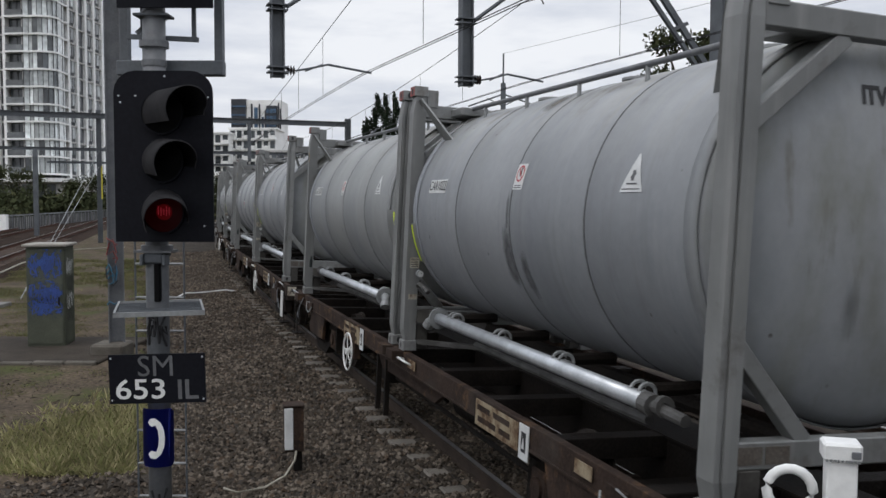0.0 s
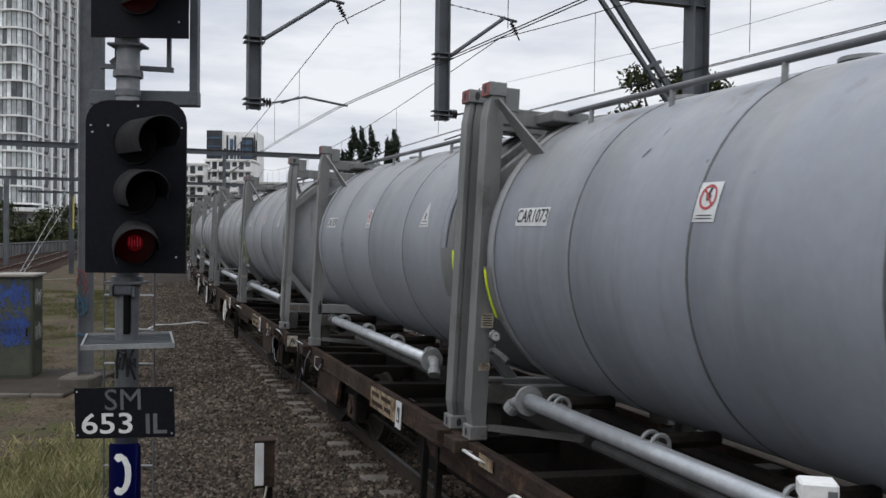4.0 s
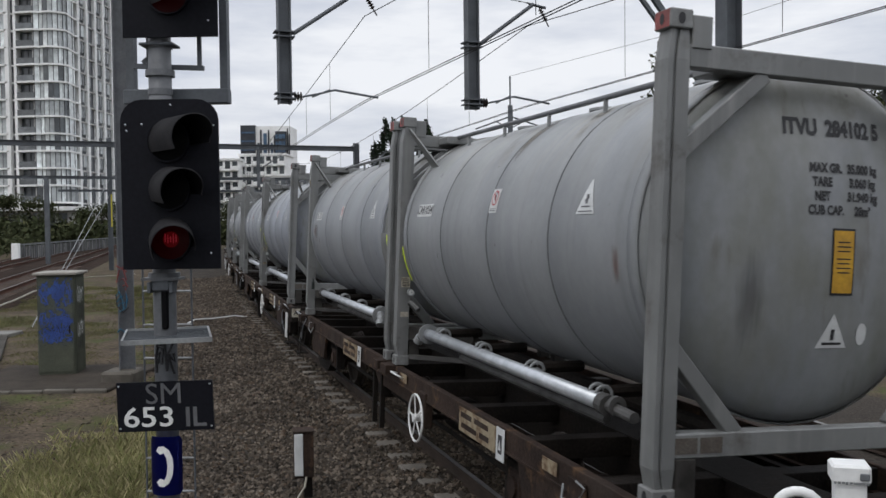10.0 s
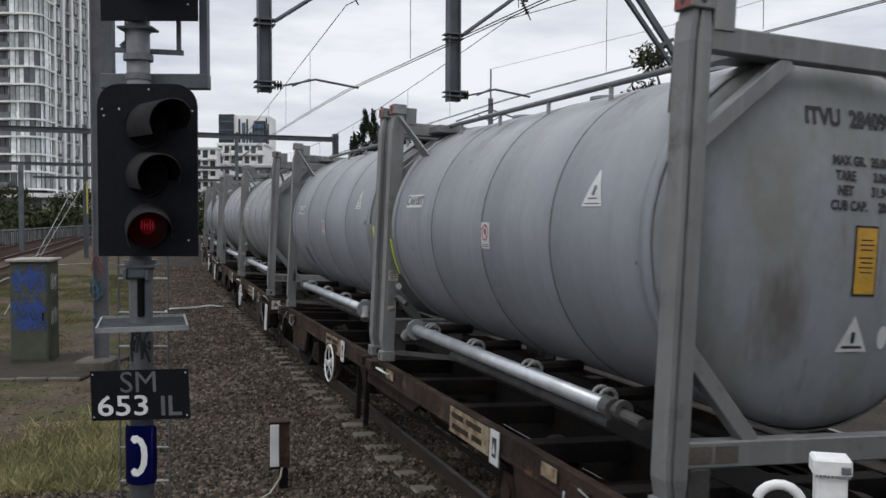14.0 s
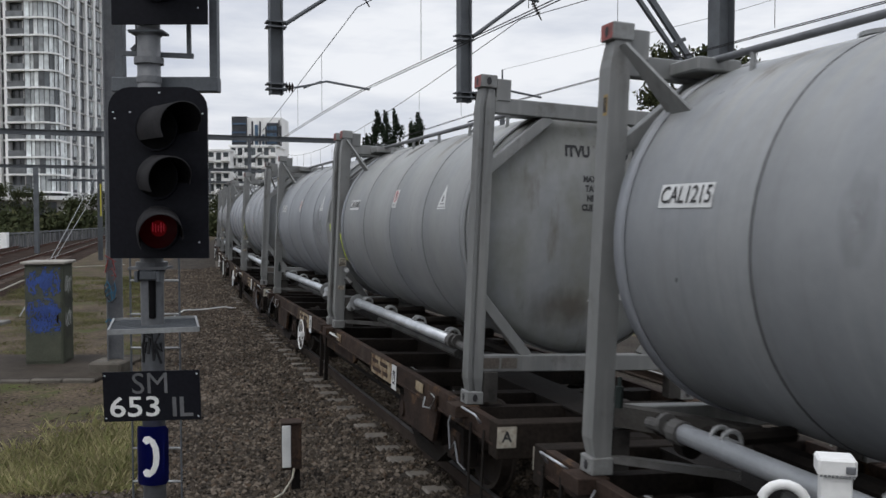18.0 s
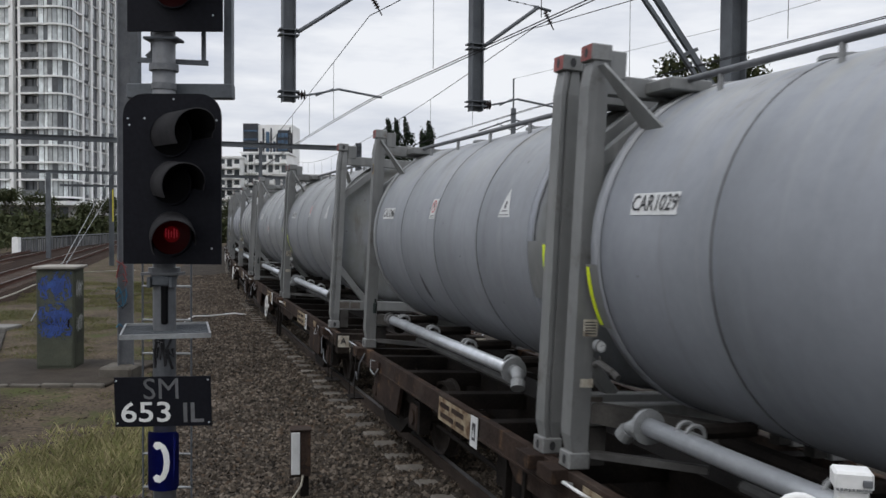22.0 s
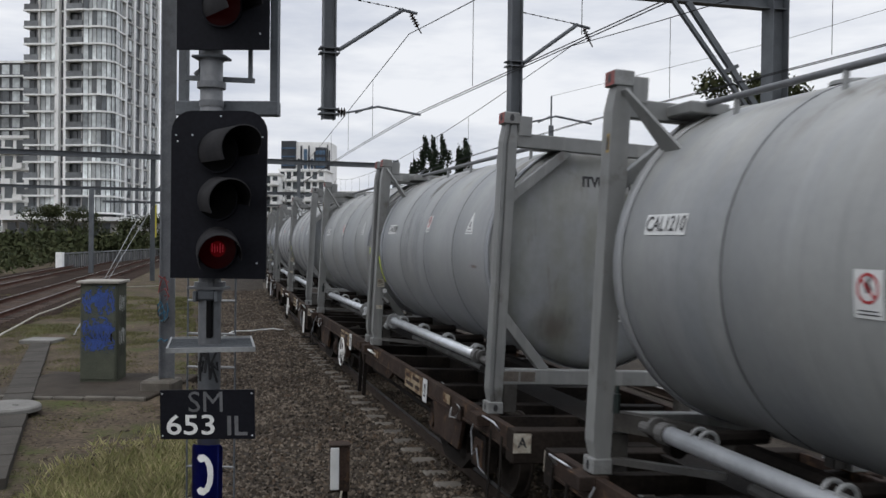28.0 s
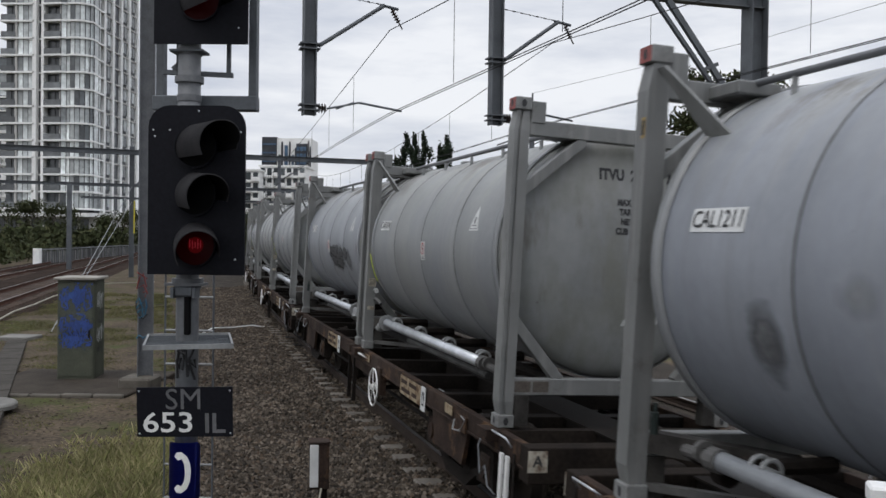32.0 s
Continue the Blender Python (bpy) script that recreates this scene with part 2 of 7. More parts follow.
M["rail_rust"] = mat("red_rusty_rail", (0.085, 0.04, 0.027), (0.06, 0.03, 0.021), 0.85, big=3, spec=0.15)
M["rail_top"] = mat("worn_rail_head", (0.22, 0.215, 0.21), (0.16, 0.155, 0.15), 0.35, metal=0.6, big=3, bump=0.0)
M["concrete"] = mat("weathered_concrete", (0.19, 0.185, 0.17), (0.13, 0.125, 0.113), 0.9, big=1.5, fine=30, bump=0.25, stain=(0.1, 0.095, 0.08), stain_scale=2)
M["asphalt"] = mat("dirty_pavement", (0.052, 0.043, 0.034), (0.032, 0.027, 0.022), 0.95, big=1.3, bump=0.3, spec=0.12, dust=(0.05, 0.044, 0.036), dust_scale=2.5)
M["earth"] = mat("grassy_earth", (0.096, 0.075, 0.053), (0.060, 0.048, 0.036), 0.95, big=0.9, fine=14, grain=0.5, bump=0.8, spec=0.05, stain=(0.060, 0.066, 0.026), stain_at=(0.52, 0.64), stain_scale=0.8, dust=(0.046, 0.037, 0.028), dust_scale=2.2)


def tank_paint():
    """Faded grey paint: each tank its own tint, chalky dust and mud runs from the top, thin rain streaks, olive grime on the dished ends, small rust spots."""
    m = bpy.data.materials.new("tank_paint")
    m.use_nodes = True
    n, l = m.node_tree.nodes, m.node_tree.links
    p = n["Principled BSDF"]
    tc, oi, sep = n.new("ShaderNodeTexCoord"), n.new("ShaderNodeObjectInfo"), n.new("ShaderNodeSeparateXYZ")
    l.new(tc.outputs["Object"], sep.inputs["Vector"])
    sh = n.new("ShaderNodeVectorMath")
    sh.operation = "MULTIPLY_ADD"
    sh.inputs[1].default_value = (53.0, 53.0, 53.0)
    l.new(oi.outputs["Random"], sh.inputs[0])
    l.new(tc.outputs["Object"], sh.inputs[2])

    def field(scale, stretch, detail=6.0, rough=0.6):
        mp, nz = n.new("ShaderNodeMapping"), n.new("ShaderNodeTexNoise")
        mp.inputs["Scale"].default_value = stretch
        nz.inputs["Scale"].default_value, nz.inputs["Detail"].default_value, nz.inputs["Roughness"].default_value = scale, detail, rough
        l.new(sh.outputs["Vector"], mp.inputs["Vector"])
        l.new(mp.outputs["Vector"], nz.inputs["Vector"])
        return nz.outputs["Fac"]

    def span_of(value, lo, hi, to=1.0, start=0.0):
        r = n.new("ShaderNodeMapRange")
        r.inputs["From Min"].default_value, r.inputs["From Max"].default_value = lo, hi
        r.inputs["To Min"].default_value, r.inputs["To Max"].default_value = start, to
        l.new(value, r.inputs["Value"])
        return r.outputs["Result"]

    def math_of(op, a, b):
        q = n.new("ShaderNodeMath")
        q.operation = op
        for k, v in enumerate((a, b)):
            if isinstance(v, float):
                q.inputs[k].default_value = v
            else:
                l.new(v, q.inputs[k])
        return q.outputs["Value"]

    def over(base, fac, col):
        x = n.new("ShaderNodeMix")
        x.data_type = "RGBA"
        l.new(fac, x.inputs["Factor"])
        l.new(base, x.inputs["A"])
        x.inputs["B"].default_value = (*col, 1)
        return x.outputs["Result"]

    tint = n.new("ShaderNodeValToRGB")
    e = tint.color_ramp.elements
    e[0].color, e[1].color = (0.255, 0.273, 0.308, 1), (0.250, 0.265, 0.290, 1)
    e.new(0.35).color = (0.250, 0.260, 0.270, 1)
    e.new(0.7).color = (0.243, 0.250, 0.246, 1)
    l.new(oi.outputs["Random"], tint.inputs["Fac"])
    c = tint.outputs["Color"]
    patch, fine = field(0.8, (1, 1, 0.6)), field(11.0, (1, 1, 1), 4.0)
    runs, topdirt = field(1.0, (1.0, 7.0, 0.45), 5.0), field(1.25, (1, 1.6, 1), 8.0, 0.68)
    c = over(c, span_of(patch, 0.42, 0.68, 0.75), (0.182, 0.194, 0.210))
    c = over(c, span_of(runs, 0.52, 0.76, 0.5), (0.165, 0.168, 0.168))
    c = over(c, span_of(field(1.0, (1.0, 5.0, 0.35), 4.0), 0.56, 0.8, 0.5), (0.31, 0.318, 0.325))
    # chalky dust and mud that lie on the crown and run down a little
    crown_z = span_of(sep.outputs["Z"], 1.95, 2.85)
    c = over(c, math_of("MULTIPLY", crown_z, span_of(runs, 0.36, 0.66, 0.75)), (0.335, 0.325, 0.285))
    c = over(c, math_of("MULTIPLY", span_of(sep.outputs["Z"], 2.25, 2.62), span_of(topdirt, 0.55, 0.66, 0.85)), (0.12, 0.105, 0.082))
    # olive grime on the dished ends
    ends = span_of(math_of("ABSOLUTE", sep.outputs["Y"], 0.0), 2.70, 2.74)
    c = over(c, math_of("MULTIPLY", ends, span_of(field(1.5, (1.6, 1, 0.7), 5.0), 0.40, 0.66, 0.8)), (0.168, 0.170, 0.146))
    c = over(c, math_of("MULTIPLY", ends, span_of(field(2.2, (2.2, 1, 0.5), 6.0), 0.60, 0.74, 0.7)), (0.115, 0.098, 0.078))
    vo = n.new("ShaderNodeTexVoronoi")
    vo.inputs["Scale"].default_value = 5.5
    l.new(sh.outputs["Vector"], vo.inputs["Vector"])
    spot = math_of("MULTIPLY", span_of(vo.outputs["Distance"], 0.10, 0.05), span_of(topdirt, 0.56, 0.62, 0.9))
    c = over(c, spot, (0.06, 0.05, 0.045))
    g = n.new("ShaderNodeVectorMath")
    g.operation = "MULTIPLY"
    l.new(c, g.inputs[0])
    l.new(span_of(fine, 0.3, 0.7, 1.05, 0.95), g.inputs[1])
    l.new(g.outputs["Vector"], p.inputs["Base Color"])
    l.new(span_of(patch, 0.3, 0.7, 0.56, 0.38), p.inputs["Roughness"])
    p.inputs["Specular IOR Level"].default_value = 0.4
    bp = n.new("ShaderNodeBump")
    bp.inputs["Strength"].default_value, bp.inputs["Distance"].default_value = 0.12, 0.02
    l.new(field(1.6, (1, 1.4, 1), 2.0), bp.inputs["Height"])
    l.new(bp.outputs["Normal"], p.inputs["Normal"])
    return m


def smudge(name, a, b, edge=0.75, scale=3.0, stretch=(1, 1, 1), strength=0.95, flat=(0.0, 2.0, 2.0), cut=None):
    """A mark that thins out raggedly towards its rim."""
    m = mat(name, a, b, 0.65, big=6, fine=26, grain=0.25, bump=0.0)
    n, l = m.node_tree.nodes, m.node_tree.links
    p = n["Principled BSDF"]
    tc, mp, ln = n.new("ShaderNodeTexCoord"), n.new("ShaderNodeMapping"), n.new("ShaderNodeVectorMath")
    mp.inputs["Location"].default_value, mp.inputs["Scale"].default_value = tuple(-0.5 * k for k in flat), flat
    ln.operation = "LENGTH"
    l.new(tc.outputs["Generated"], mp.inputs["Vector"])
    l.new(mp.outputs["Vector"], ln.inputs[0])
    m2, nz = n.new("ShaderNodeMapping"), n.new("ShaderNodeTexNoise")
    m2.inputs["Scale"].default_value = stretch
    nz.inputs["Scale"].default_value, nz.inputs["Detail"].default_value, nz.inputs["Roughness"].default_value = scale, 7.0, 0.65
    l.new(tc.outputs["Object"], m2.inputs["Vector"])
    l.new(m2.outputs["Vector"], nz.inputs["Vector"])
    ad = n.new("ShaderNodeMath")
    ad.operation = "MULTIPLY_ADD"
    ad.inputs[1].default_value = -1.5
    l.new(nz.outputs["Fac"], ad.inputs[0])
    l.new(ln.outputs["Value"], ad.inputs[2])
    r = n.new("ShaderNodeMapRange")
    r.inputs["From Min"].default_value, r.inputs["From Max"].default_value = cut or (-0.05 - 0.55 * edge, 0.10)
    r.inputs["To Min"].default_value, r.inputs["To Max"].default_value = strength, 0.0
    l.new(ad.outputs["Value"], r.inputs["Value"])
    l.new(r.outputs["Result"], p.inputs["Alpha"])
    return m


M["tank"] = tank_paint()
M["scuff"] = smudge("scuffed_rubber_mark", (0.085, 0.087, 0.09), (0.13, 0.134, 0.14), 0.9, 2.6, (1, 0.8, 1.3), 0.9)
M["tear"] = smudge("torn_dark_paint", (0.018, 0.018, 0.020), (0.05, 0.051, 0.054), 0.35, 4.2, (1, 0.8, 1.2))
M["pale_scrape"] = smudge("pale_scrape", (0.31, 0.32, 0.33), (0.27, 0.28, 0.29), 1.0, 3.0, (1, 1.6, 0.6), 0.5)
M["rust_run"] = smudge("rust_run", (0.20, 0.085, 0.055), (0.22, 0.14, 0.11), 1.0, 9.0, (1, 2.0, 0.7), 0.5)
M["mud_run"] = smudge("mud_run", (0.125, 0.112, 0.09), (0.175, 0.16, 0.13), 1.0, 2.8, (1, 2.4, 0.7), 0.75)


def island_mat(name, cols, rough=0.9, spec=0.1, lo=0.72, hi=1.22):
    """Colour by separate piece of a joined mesh."""
    m = bpy.data.materials.new(name)
    m.use_nodes = True
    n, l = m.node_tree.nodes, m.node_tree.links
    p = n["Principled BSDF"]
    g = n.new("ShaderNodeNewGeometry")
    r = n.new("ShaderNodeValToRGB")
    e = r.color_ramp.elements
    e[0].color, e[1].color = (*cols[0], 1), (*cols[-1], 1)
    for i, c in enumerate(cols[1:-1]):
        e.new((i + 1) / (len(cols) - 1)).color = (*c, 1)
    l.new(g.outputs["Random Per Island"], r.inputs["Fac"])
    tc, nz = n.new("ShaderNodeTexCoord"), n.new("ShaderNodeTexNoise")
    nz.inputs["Scale"].default_value = 0.9
    l.new(tc.outputs["Object"], nz.inputs["Vector"])
    mr = n.new("ShaderNodeMapRange")
    mr.inputs["From Min"].default_value, mr.inputs["From Max"].default_value = 0.3, 0.7
    mr.inputs["To Min"].default_value, mr.inputs["To Max"].default_value = lo, hi
    l.new(nz.outputs["Fac"], mr.inputs["Value"])
    mu = n.new("ShaderNodeVectorMath")
    mu.operation = "MULTIPLY"
    l.new(r.outputs["Color"], mu.inputs[0])
    l.new(mr.outputs["Result"], mu.inputs[1])
    l.new(mu.outputs["Vector"], p.inputs["Base Color"])
    p.inputs["Roughness"].default_value, p.inputs["Specular IOR Level"].default_value = rough, spec
    return m


M["stones"] = island_mat("ballast_stones", [(0.016, 0.0135, 0.011), (0.068, 0.056, 0.044), (0.040, 0.032, 0.024), (0.150, 0.126, 0.102), (0.062, 0.043, 0.029)])
M["grass"] = island_mat("grass_blades", [(0.12, 0.135, 0.05), (0.25, 0.235, 0.11), (0.36, 0.315, 0.18), (0.17, 0.185, 0.07), (0.20, 0.165, 0.10), (0.23, 0.235, 0.095)], lo=0.75, hi=1.5)
M["dull_grass"] = island_mat("dull_far_grass", [(0.06, 0.072, 0.026), (0.12, 0.115, 0.05), (0.165, 0.145, 0.08), (0.085, 0.095, 0.034), (0.105, 0.088, 0.052)], lo=0.7, hi=1.4)
M["weed"] = island_mat("low_green_weeds", [(0.075, 0.10, 0.032), (0.135, 0.16, 0.052), (0.10, 0.125, 0.04), (0.18, 0.18, 0.075)], lo=0.75, hi=1.4)
M["leaf"] = island_mat("dark_leaves", [(0.026, 0.033, 0.015), (0.046, 0.052, 0.024), (0.034, 0.042, 0.019), (0.066, 0.066, 0.032)])
M["needles"] = island_mat("dark_conifer_leaves", [(0.014, 0.022, 0.014), (0.028, 0.038, 0.022), (0.02, 0.03, 0.018)])
M["bark"] = mat("grey_bark", (0.10, 0.085, 0.07), (0.07, 0.06, 0.05), 0.95, big=4, bump=0.5)


def glass_mat(name, tint, rough=0.12):
    m = mat(name, tint, tuple(c * 0.7 for c in tint), rough, big=0.15, fine=1.0, grain=0.25, bump=0.0, vary=0.5, spec=0.8)
    return m


M["pane"] = glass_mat("window_glass", (0.42, 0.45, 0.45))
M["pane_dark"] = glass_mat("dark_window_glass", (0.075, 0.085, 0.09))
M["balustrade"] = glass_mat("smoky_balustrade_glass", (0.13, 0.14, 0.145))
M["pane_pale"] = glass_mat("curtained_window_glass", (0.70, 0.74, 0.73), 0.25)
M["mullion"] = mat("dark_window_frame", (0.05, 0.053, 0.057), rough=0.5, bump=0.0)
M["render_white"] = mat("white_render", (0.84, 0.84, 0.82), (0.75, 0.75, 0.73), 0.8, big=0.2, fine=3, grain=0.06, bump=0.0)
M["render_grey"] = mat("grey_render", (0.47, 0.46, 0.44), (0.39, 0.385, 0.37), 0.8, big=0.2, fine=3, grain=0.06, bump=0.0)
M["render_dark"] = mat("dark_cladding", (0.075, 0.08, 0.088), (0.06, 0.064, 0.07), 0.6, big=0.3, fine=3, grain=0.06, bump=0.0)


# ---- mesh helpers ----
def part(name, bm, material, parent=None, label="", smooth=False):
    """Links a bmesh as one mesh object under a thing or part."""
    me = bpy.data.meshes.new(name)
    bm.normal_update()
    bm.to_mesh(me)
    bm.free()
    if smooth:
        for f in me.polygons:
            f.use_smooth = True
    for x in material if isinstance(material, (list, tuple)) else (material,):
        me.materials.append(x)
    ob = new(name, me)
    if parent:
        ob.parent = parent
    if label:
        ob["label"] = label
    return ob


def thing(name, m, label, category, group="", kind=""):
    ob = new(name)
    ob.matrix_world = m
    return tagged(ob, label, category, group, kind)


def B():
    return bmesh.new()


def box(bm, x0, x1, y0, y1, z0, z1, bev=0.0, m=None):
    vs = [bm.verts.new((x, y, z)) for x in (x0, x1) for y in (y0, y1) for z in (z0, z1)]
    fs = [bm.faces.new([vs[i] for i in q]) for q in ((0, 1, 3, 2), (4, 6, 7, 5), (0, 4, 5, 1), (2, 3, 7, 6), (0, 2, 6, 4), (1, 5, 7, 3))]
    if m is not None:
        bmesh.ops.transform(bm, matrix=m, verts=vs)
    if bev:
        bmesh.ops.bevel(bm, geom=list({e for f in fs for e in f.edges}), offset=bev, segments=1, affect="EDGES")
    return bm


def beam(bm, p, q, w, d, up=(0, 0, 1), bev=0.0):
    """A bar of width w and depth d from p to q."""
    p, q = Vector(p), Vector(q)
    y = (q - p).normalized()
    u = Vector(up)
    if abs(y.dot(u)) > 0.98:
        u = Vector((0, 1, 0))
    x = y.cross(u).normalized()
    z = x.cross(y)
    m = Matrix((x, y, z)).transposed().to_4x4()
    m.translation = p
    return box(bm, -w / 2, w / 2, 0, (q - p).length, -d / 2, d / 2, bev, m)


def tube(bm, pts, r, seg=8, cap=True):
    """A round tube through points; r may be one radius or one a point."""
    pts = [Vector(p) for p in pts]
    rs = r if isinstance(r, (list, tuple)) else [r] * len(pts)
    rings = []
    ref = None
    for i, p in enumerate(pts):
        t = (pts[min(i + 1, len(pts) - 1)] - pts[max(i - 1, 0)]).normalized()
        if ref is None or abs(t.dot(ref)) > 0.95:
            ref = Vector((0, 0, 1)) if abs(t.z) < 0.9 else Vector((1, 0, 0))
        a = t.cross(ref).normalized()
        b = a.cross(t)
        rings.append([bm.verts.new(p + rs[i] * (math.cos(k * math.tau / seg) * a + math.sin(k * math.tau / seg) * b)) for k in range(seg)])
    for r0, r1 in zip(rings, rings[1:]):
        for k in range(seg):
            bm.faces.new((r0[k], r0[(k + 1) % seg], r1[(k + 1) % seg], r1[k]))
    if cap:
        bm.faces.new(rings[0][::-1])
        bm.faces.new(rings[-1])
    return bm


def lathe(bm, prof, o=(0, 0, 0), axis="z", seg=24, close=False):
    """Turns a profile of (radius, height) round an axis through o."""
    o = Vector(o)
    rings = []
    for r, h in prof:
        ring = []
        for k in range(seg):
            c, s = r * math.cos(k * math.tau / seg), r * math.sin(k * math.tau / seg)
            v = (c, s, h) if axis == "z" else (c, h, s) if axis == "y" else (h, c, s)
            ring.append(bm.verts.new(o + Vector(v)))
        rings.append(ring)
    for a, b in zip(rings, rings[1:]):
        for k in range(seg):
            bm.faces.new((a[k], a[(k + 1) % seg], b[(k + 1) % seg], b[k]))
    if close:
        bm.faces.new(rings[0])
        bm.faces.new(rings[-1])
    bmesh.ops.recalc_face_normals(bm, faces=bm.faces)
    return bm


def prism(bm, pts, depth, m=None):
    """A flat outline (x, y) raised by depth along z."""
    lo = [bm.verts.new((x, y, 0)) for x, y in pts]
    hi = [bm.verts.new((x, y, depth)) for x, y in pts]
    n = len(pts)
    bm.faces.new(lo[::-1])
    bm.faces.new(hi)
    for i in range(n):
        bm.faces.new((lo[i], lo[(i + 1) % n], hi[(i + 1) % n], hi[i]))
    if m is not None:
        bmesh.ops.transform(bm, matrix=m, verts=lo + hi)
    return bm


def torus(bm, R, r, m, seg=28, sub=8):
    rings = []
    for i in range(seg):
        a = i * math.tau / seg
        rings.append([bm.verts.new(m @ Vector(((R + r * math.cos(k * math.tau / sub)) * math.cos(a), (R + r * math.cos(k * math.tau / sub)) * math.sin(a), r * math.sin(k * math.tau / sub)))) for k in range(sub)])
    for i in range(seg):
        a, b = rings[i], rings[(i + 1) % seg]
        for k in range(sub):
            bm.faces.new((a[k], b[k], b[(k + 1) % sub], a[(k + 1) % sub]))
    return bm


def letters(text, size, m=None, bold=0.0, shear=0.0, squeeze=1.0):
    """A flat bmesh of lettering in the built-in font, centred, in the xy plane."""
    cu = bpy.data.curves.new("lettering", "FONT")
    cu.body, cu.size, cu.align_x, cu.align_y, cu.offset, cu.shear = text, size, "CENTER", "CENTER", bold, shear
    cu.resolution_u = 3
    ob = bpy.data.objects.new("lettering", cu)
    me = bpy.data.meshes.new_from_object(ob)
    bm = B()
    bm.from_mesh(me)
    bpy.data.objects.remove(ob)
    bpy.data.curves.remove(cu)
    bpy.data.meshes.remove(me)
    if squeeze != 1.0:
        bmesh.ops.scale(bm, vec=(squeeze, 1, 1), verts=bm.verts)
    if m is not None:
        bmesh.ops.transform(bm, matrix=m, verts=bm.verts)
    return bm


def rand(a, b):
    return random.uniform(a, b)


# ---- the line of the track ----
STEP = 0.25
S0, S1 = -60.0, 330.0
_n = int((S1 - S0) / STEP) + 1
_s = S0 + STEP * np.arange(_n)
_k = np.minimum(-0.0019 + 0.00029 * np.maximum(_s, 0.0), 0.0045)
_w = np.clip((_s - 16) / 6, 0, 1)
_k = _k * (1 - _w) + 0.0018 * _w
_k[_s > 150] = 0.0
_h = np.cumsum(_k) * STEP
_i0 = int(round(-S0 / STEP))
_h = _h - _h[_i0] - 0.3292
_x = np.cumsum(np.sin(_h)) * STEP
_y = np.cumsum(np.cos(_h)) * STEP
CANT = 0.0478
# the track's middle at rail height lies left of the middle at deck height, by the lean
_x = _x - _x[_i0] + 2.157 - 0.046 * math.cos(0.329)
_y = _y - _y[_i0] + 6.232 - 0.046 * math.sin(0.329)
RAIL_Z = -0.036


def line(s):
    """Middle of the track and its heading (clockwise from +y) at s metres."""
    return float(np.interp(s, _s, _x)), float(np.interp(s, _s, _y)), float(np.interp(s, _s, _h))


def on_track(s, lat=0.0, z=0.0):
    """World point beside the line, in the leaning plane of the rails."""
    x, y, h = line(s)
    c, n = math.cos(CANT), math.sin(CANT)
    a, b = lat * c + z * n, -lat * n + z * c
    return Vector((x + a * math.cos(h), y - a * math.sin(h), RAIL_Z + b))


def beside(s, lat, z):
    """World point beside the line, level."""
    x, y, h = line(s)
    return Vector((x + lat * math.cos(h), y - lat * math.sin(h), z))


TANK_L, GAP_C, GAP_W = 6.058, 0.325, 2.289
PERIOD = 2 * TANK_L + GAP_C + GAP_W
# metres run at each whole second
RUN = [-1.15, 1.91, 4.90, 7.80, 10.72, 13.64, 16.58, 19.51, 22.53, 25.73, 29.03, 32.36, 35.76, 39.47, 43.38, 47.51, 51.9, 56.56, 61.49, 66.50, 71.89, 77.36,
       83.11, 89.08, 95.18, 101.56, 107.98, 114.48, 121.22, 128.12, 135.23, 142.5, 149.85]


def wagon_pose(s):
    """Pose of a wagon whose middle is at s: it rides on two bogies 9.6 m apart."""
    a, b = on_track(s - 4.8), on_track(s + 4.8)
    y = (b - a).normalized()
    h = math.atan2(y.x, y.y)
    m = Matrix.Translation((a + b) / 2) @ Euler((0, 0, -h)).to_matrix().to_4x4() @ Euler((0, CANT, 0)).to_matrix().to_4x4()
    return m


# ---- the tank containers ----
TR, TZ, TY, TD = 1.20, 1.63, 2.70, 0.26   # shell radius, axis height, half length of the barrel, depth of the dished end
TH = 3.03
SEAMS = (-2.68, -1.36, -0.02, 1.33, 2.68)
DECK = 0.971                              # container foot over the rails


def on_shell(y, a, off=0.0):
    """A point of the barrel: a is the angle up from the left-most line."""
    return Vector((-(TR + off) * math.cos(a), y, TZ + (TR + off) * math.sin(a)))


def wrap_side(bm, y, z, off):
    """Bends flat work (x to the reader's right, y up) onto the barrel's left side. Seen from outside, the reader's right is -y."""
    a0 = math.asin((z - TZ) / TR)
    for v in bm.verts:
        v.co = on_shell(y - v.co.x, a0 + v.co.y / TR, off + v.co.z)
    return bm


def wrap_end(bm, x, z, off, end=-1):
    """Lays flat work onto the dished end that faces the rear."""
    for v in bm.verts:
        px, pz = x + v.co.x, z - TZ + v.co.y
        r = min(math.hypot(px, pz) / TR, 0.98)
        v.co = Vector((px, end * (TY + TD * math.sqrt(1 - r * r) + off), TZ + pz))
    return bm


def sheet(w, h, nx=4, ny=6, z=0.0):
    bm = B()
    g = [[bm.verts.new((w * (i / nx - 0.5), h * (j / ny - 0.5), z)) for j in range(ny + 1)] for i in range(nx + 1)]
    for i in range(nx):
        for j in range(ny):
            bm.faces.new((g[i][j], g[i + 1][j], g[i + 1][j + 1], g[i][j + 1]))
    return bm


def fan(pts, cuts=1):
    """A flat patch with an outline, cut finely enough to bend."""
    bm = B()
    bm.faces.new([bm.verts.new((*p, 0)) for p in pts])
    bmesh.ops.triangulate(bm, faces=bm.faces)
    bmesh.ops.subdivide_edges(bm, edges=bm.edges, cuts=cuts, use_grid_fill=True)
    return bm


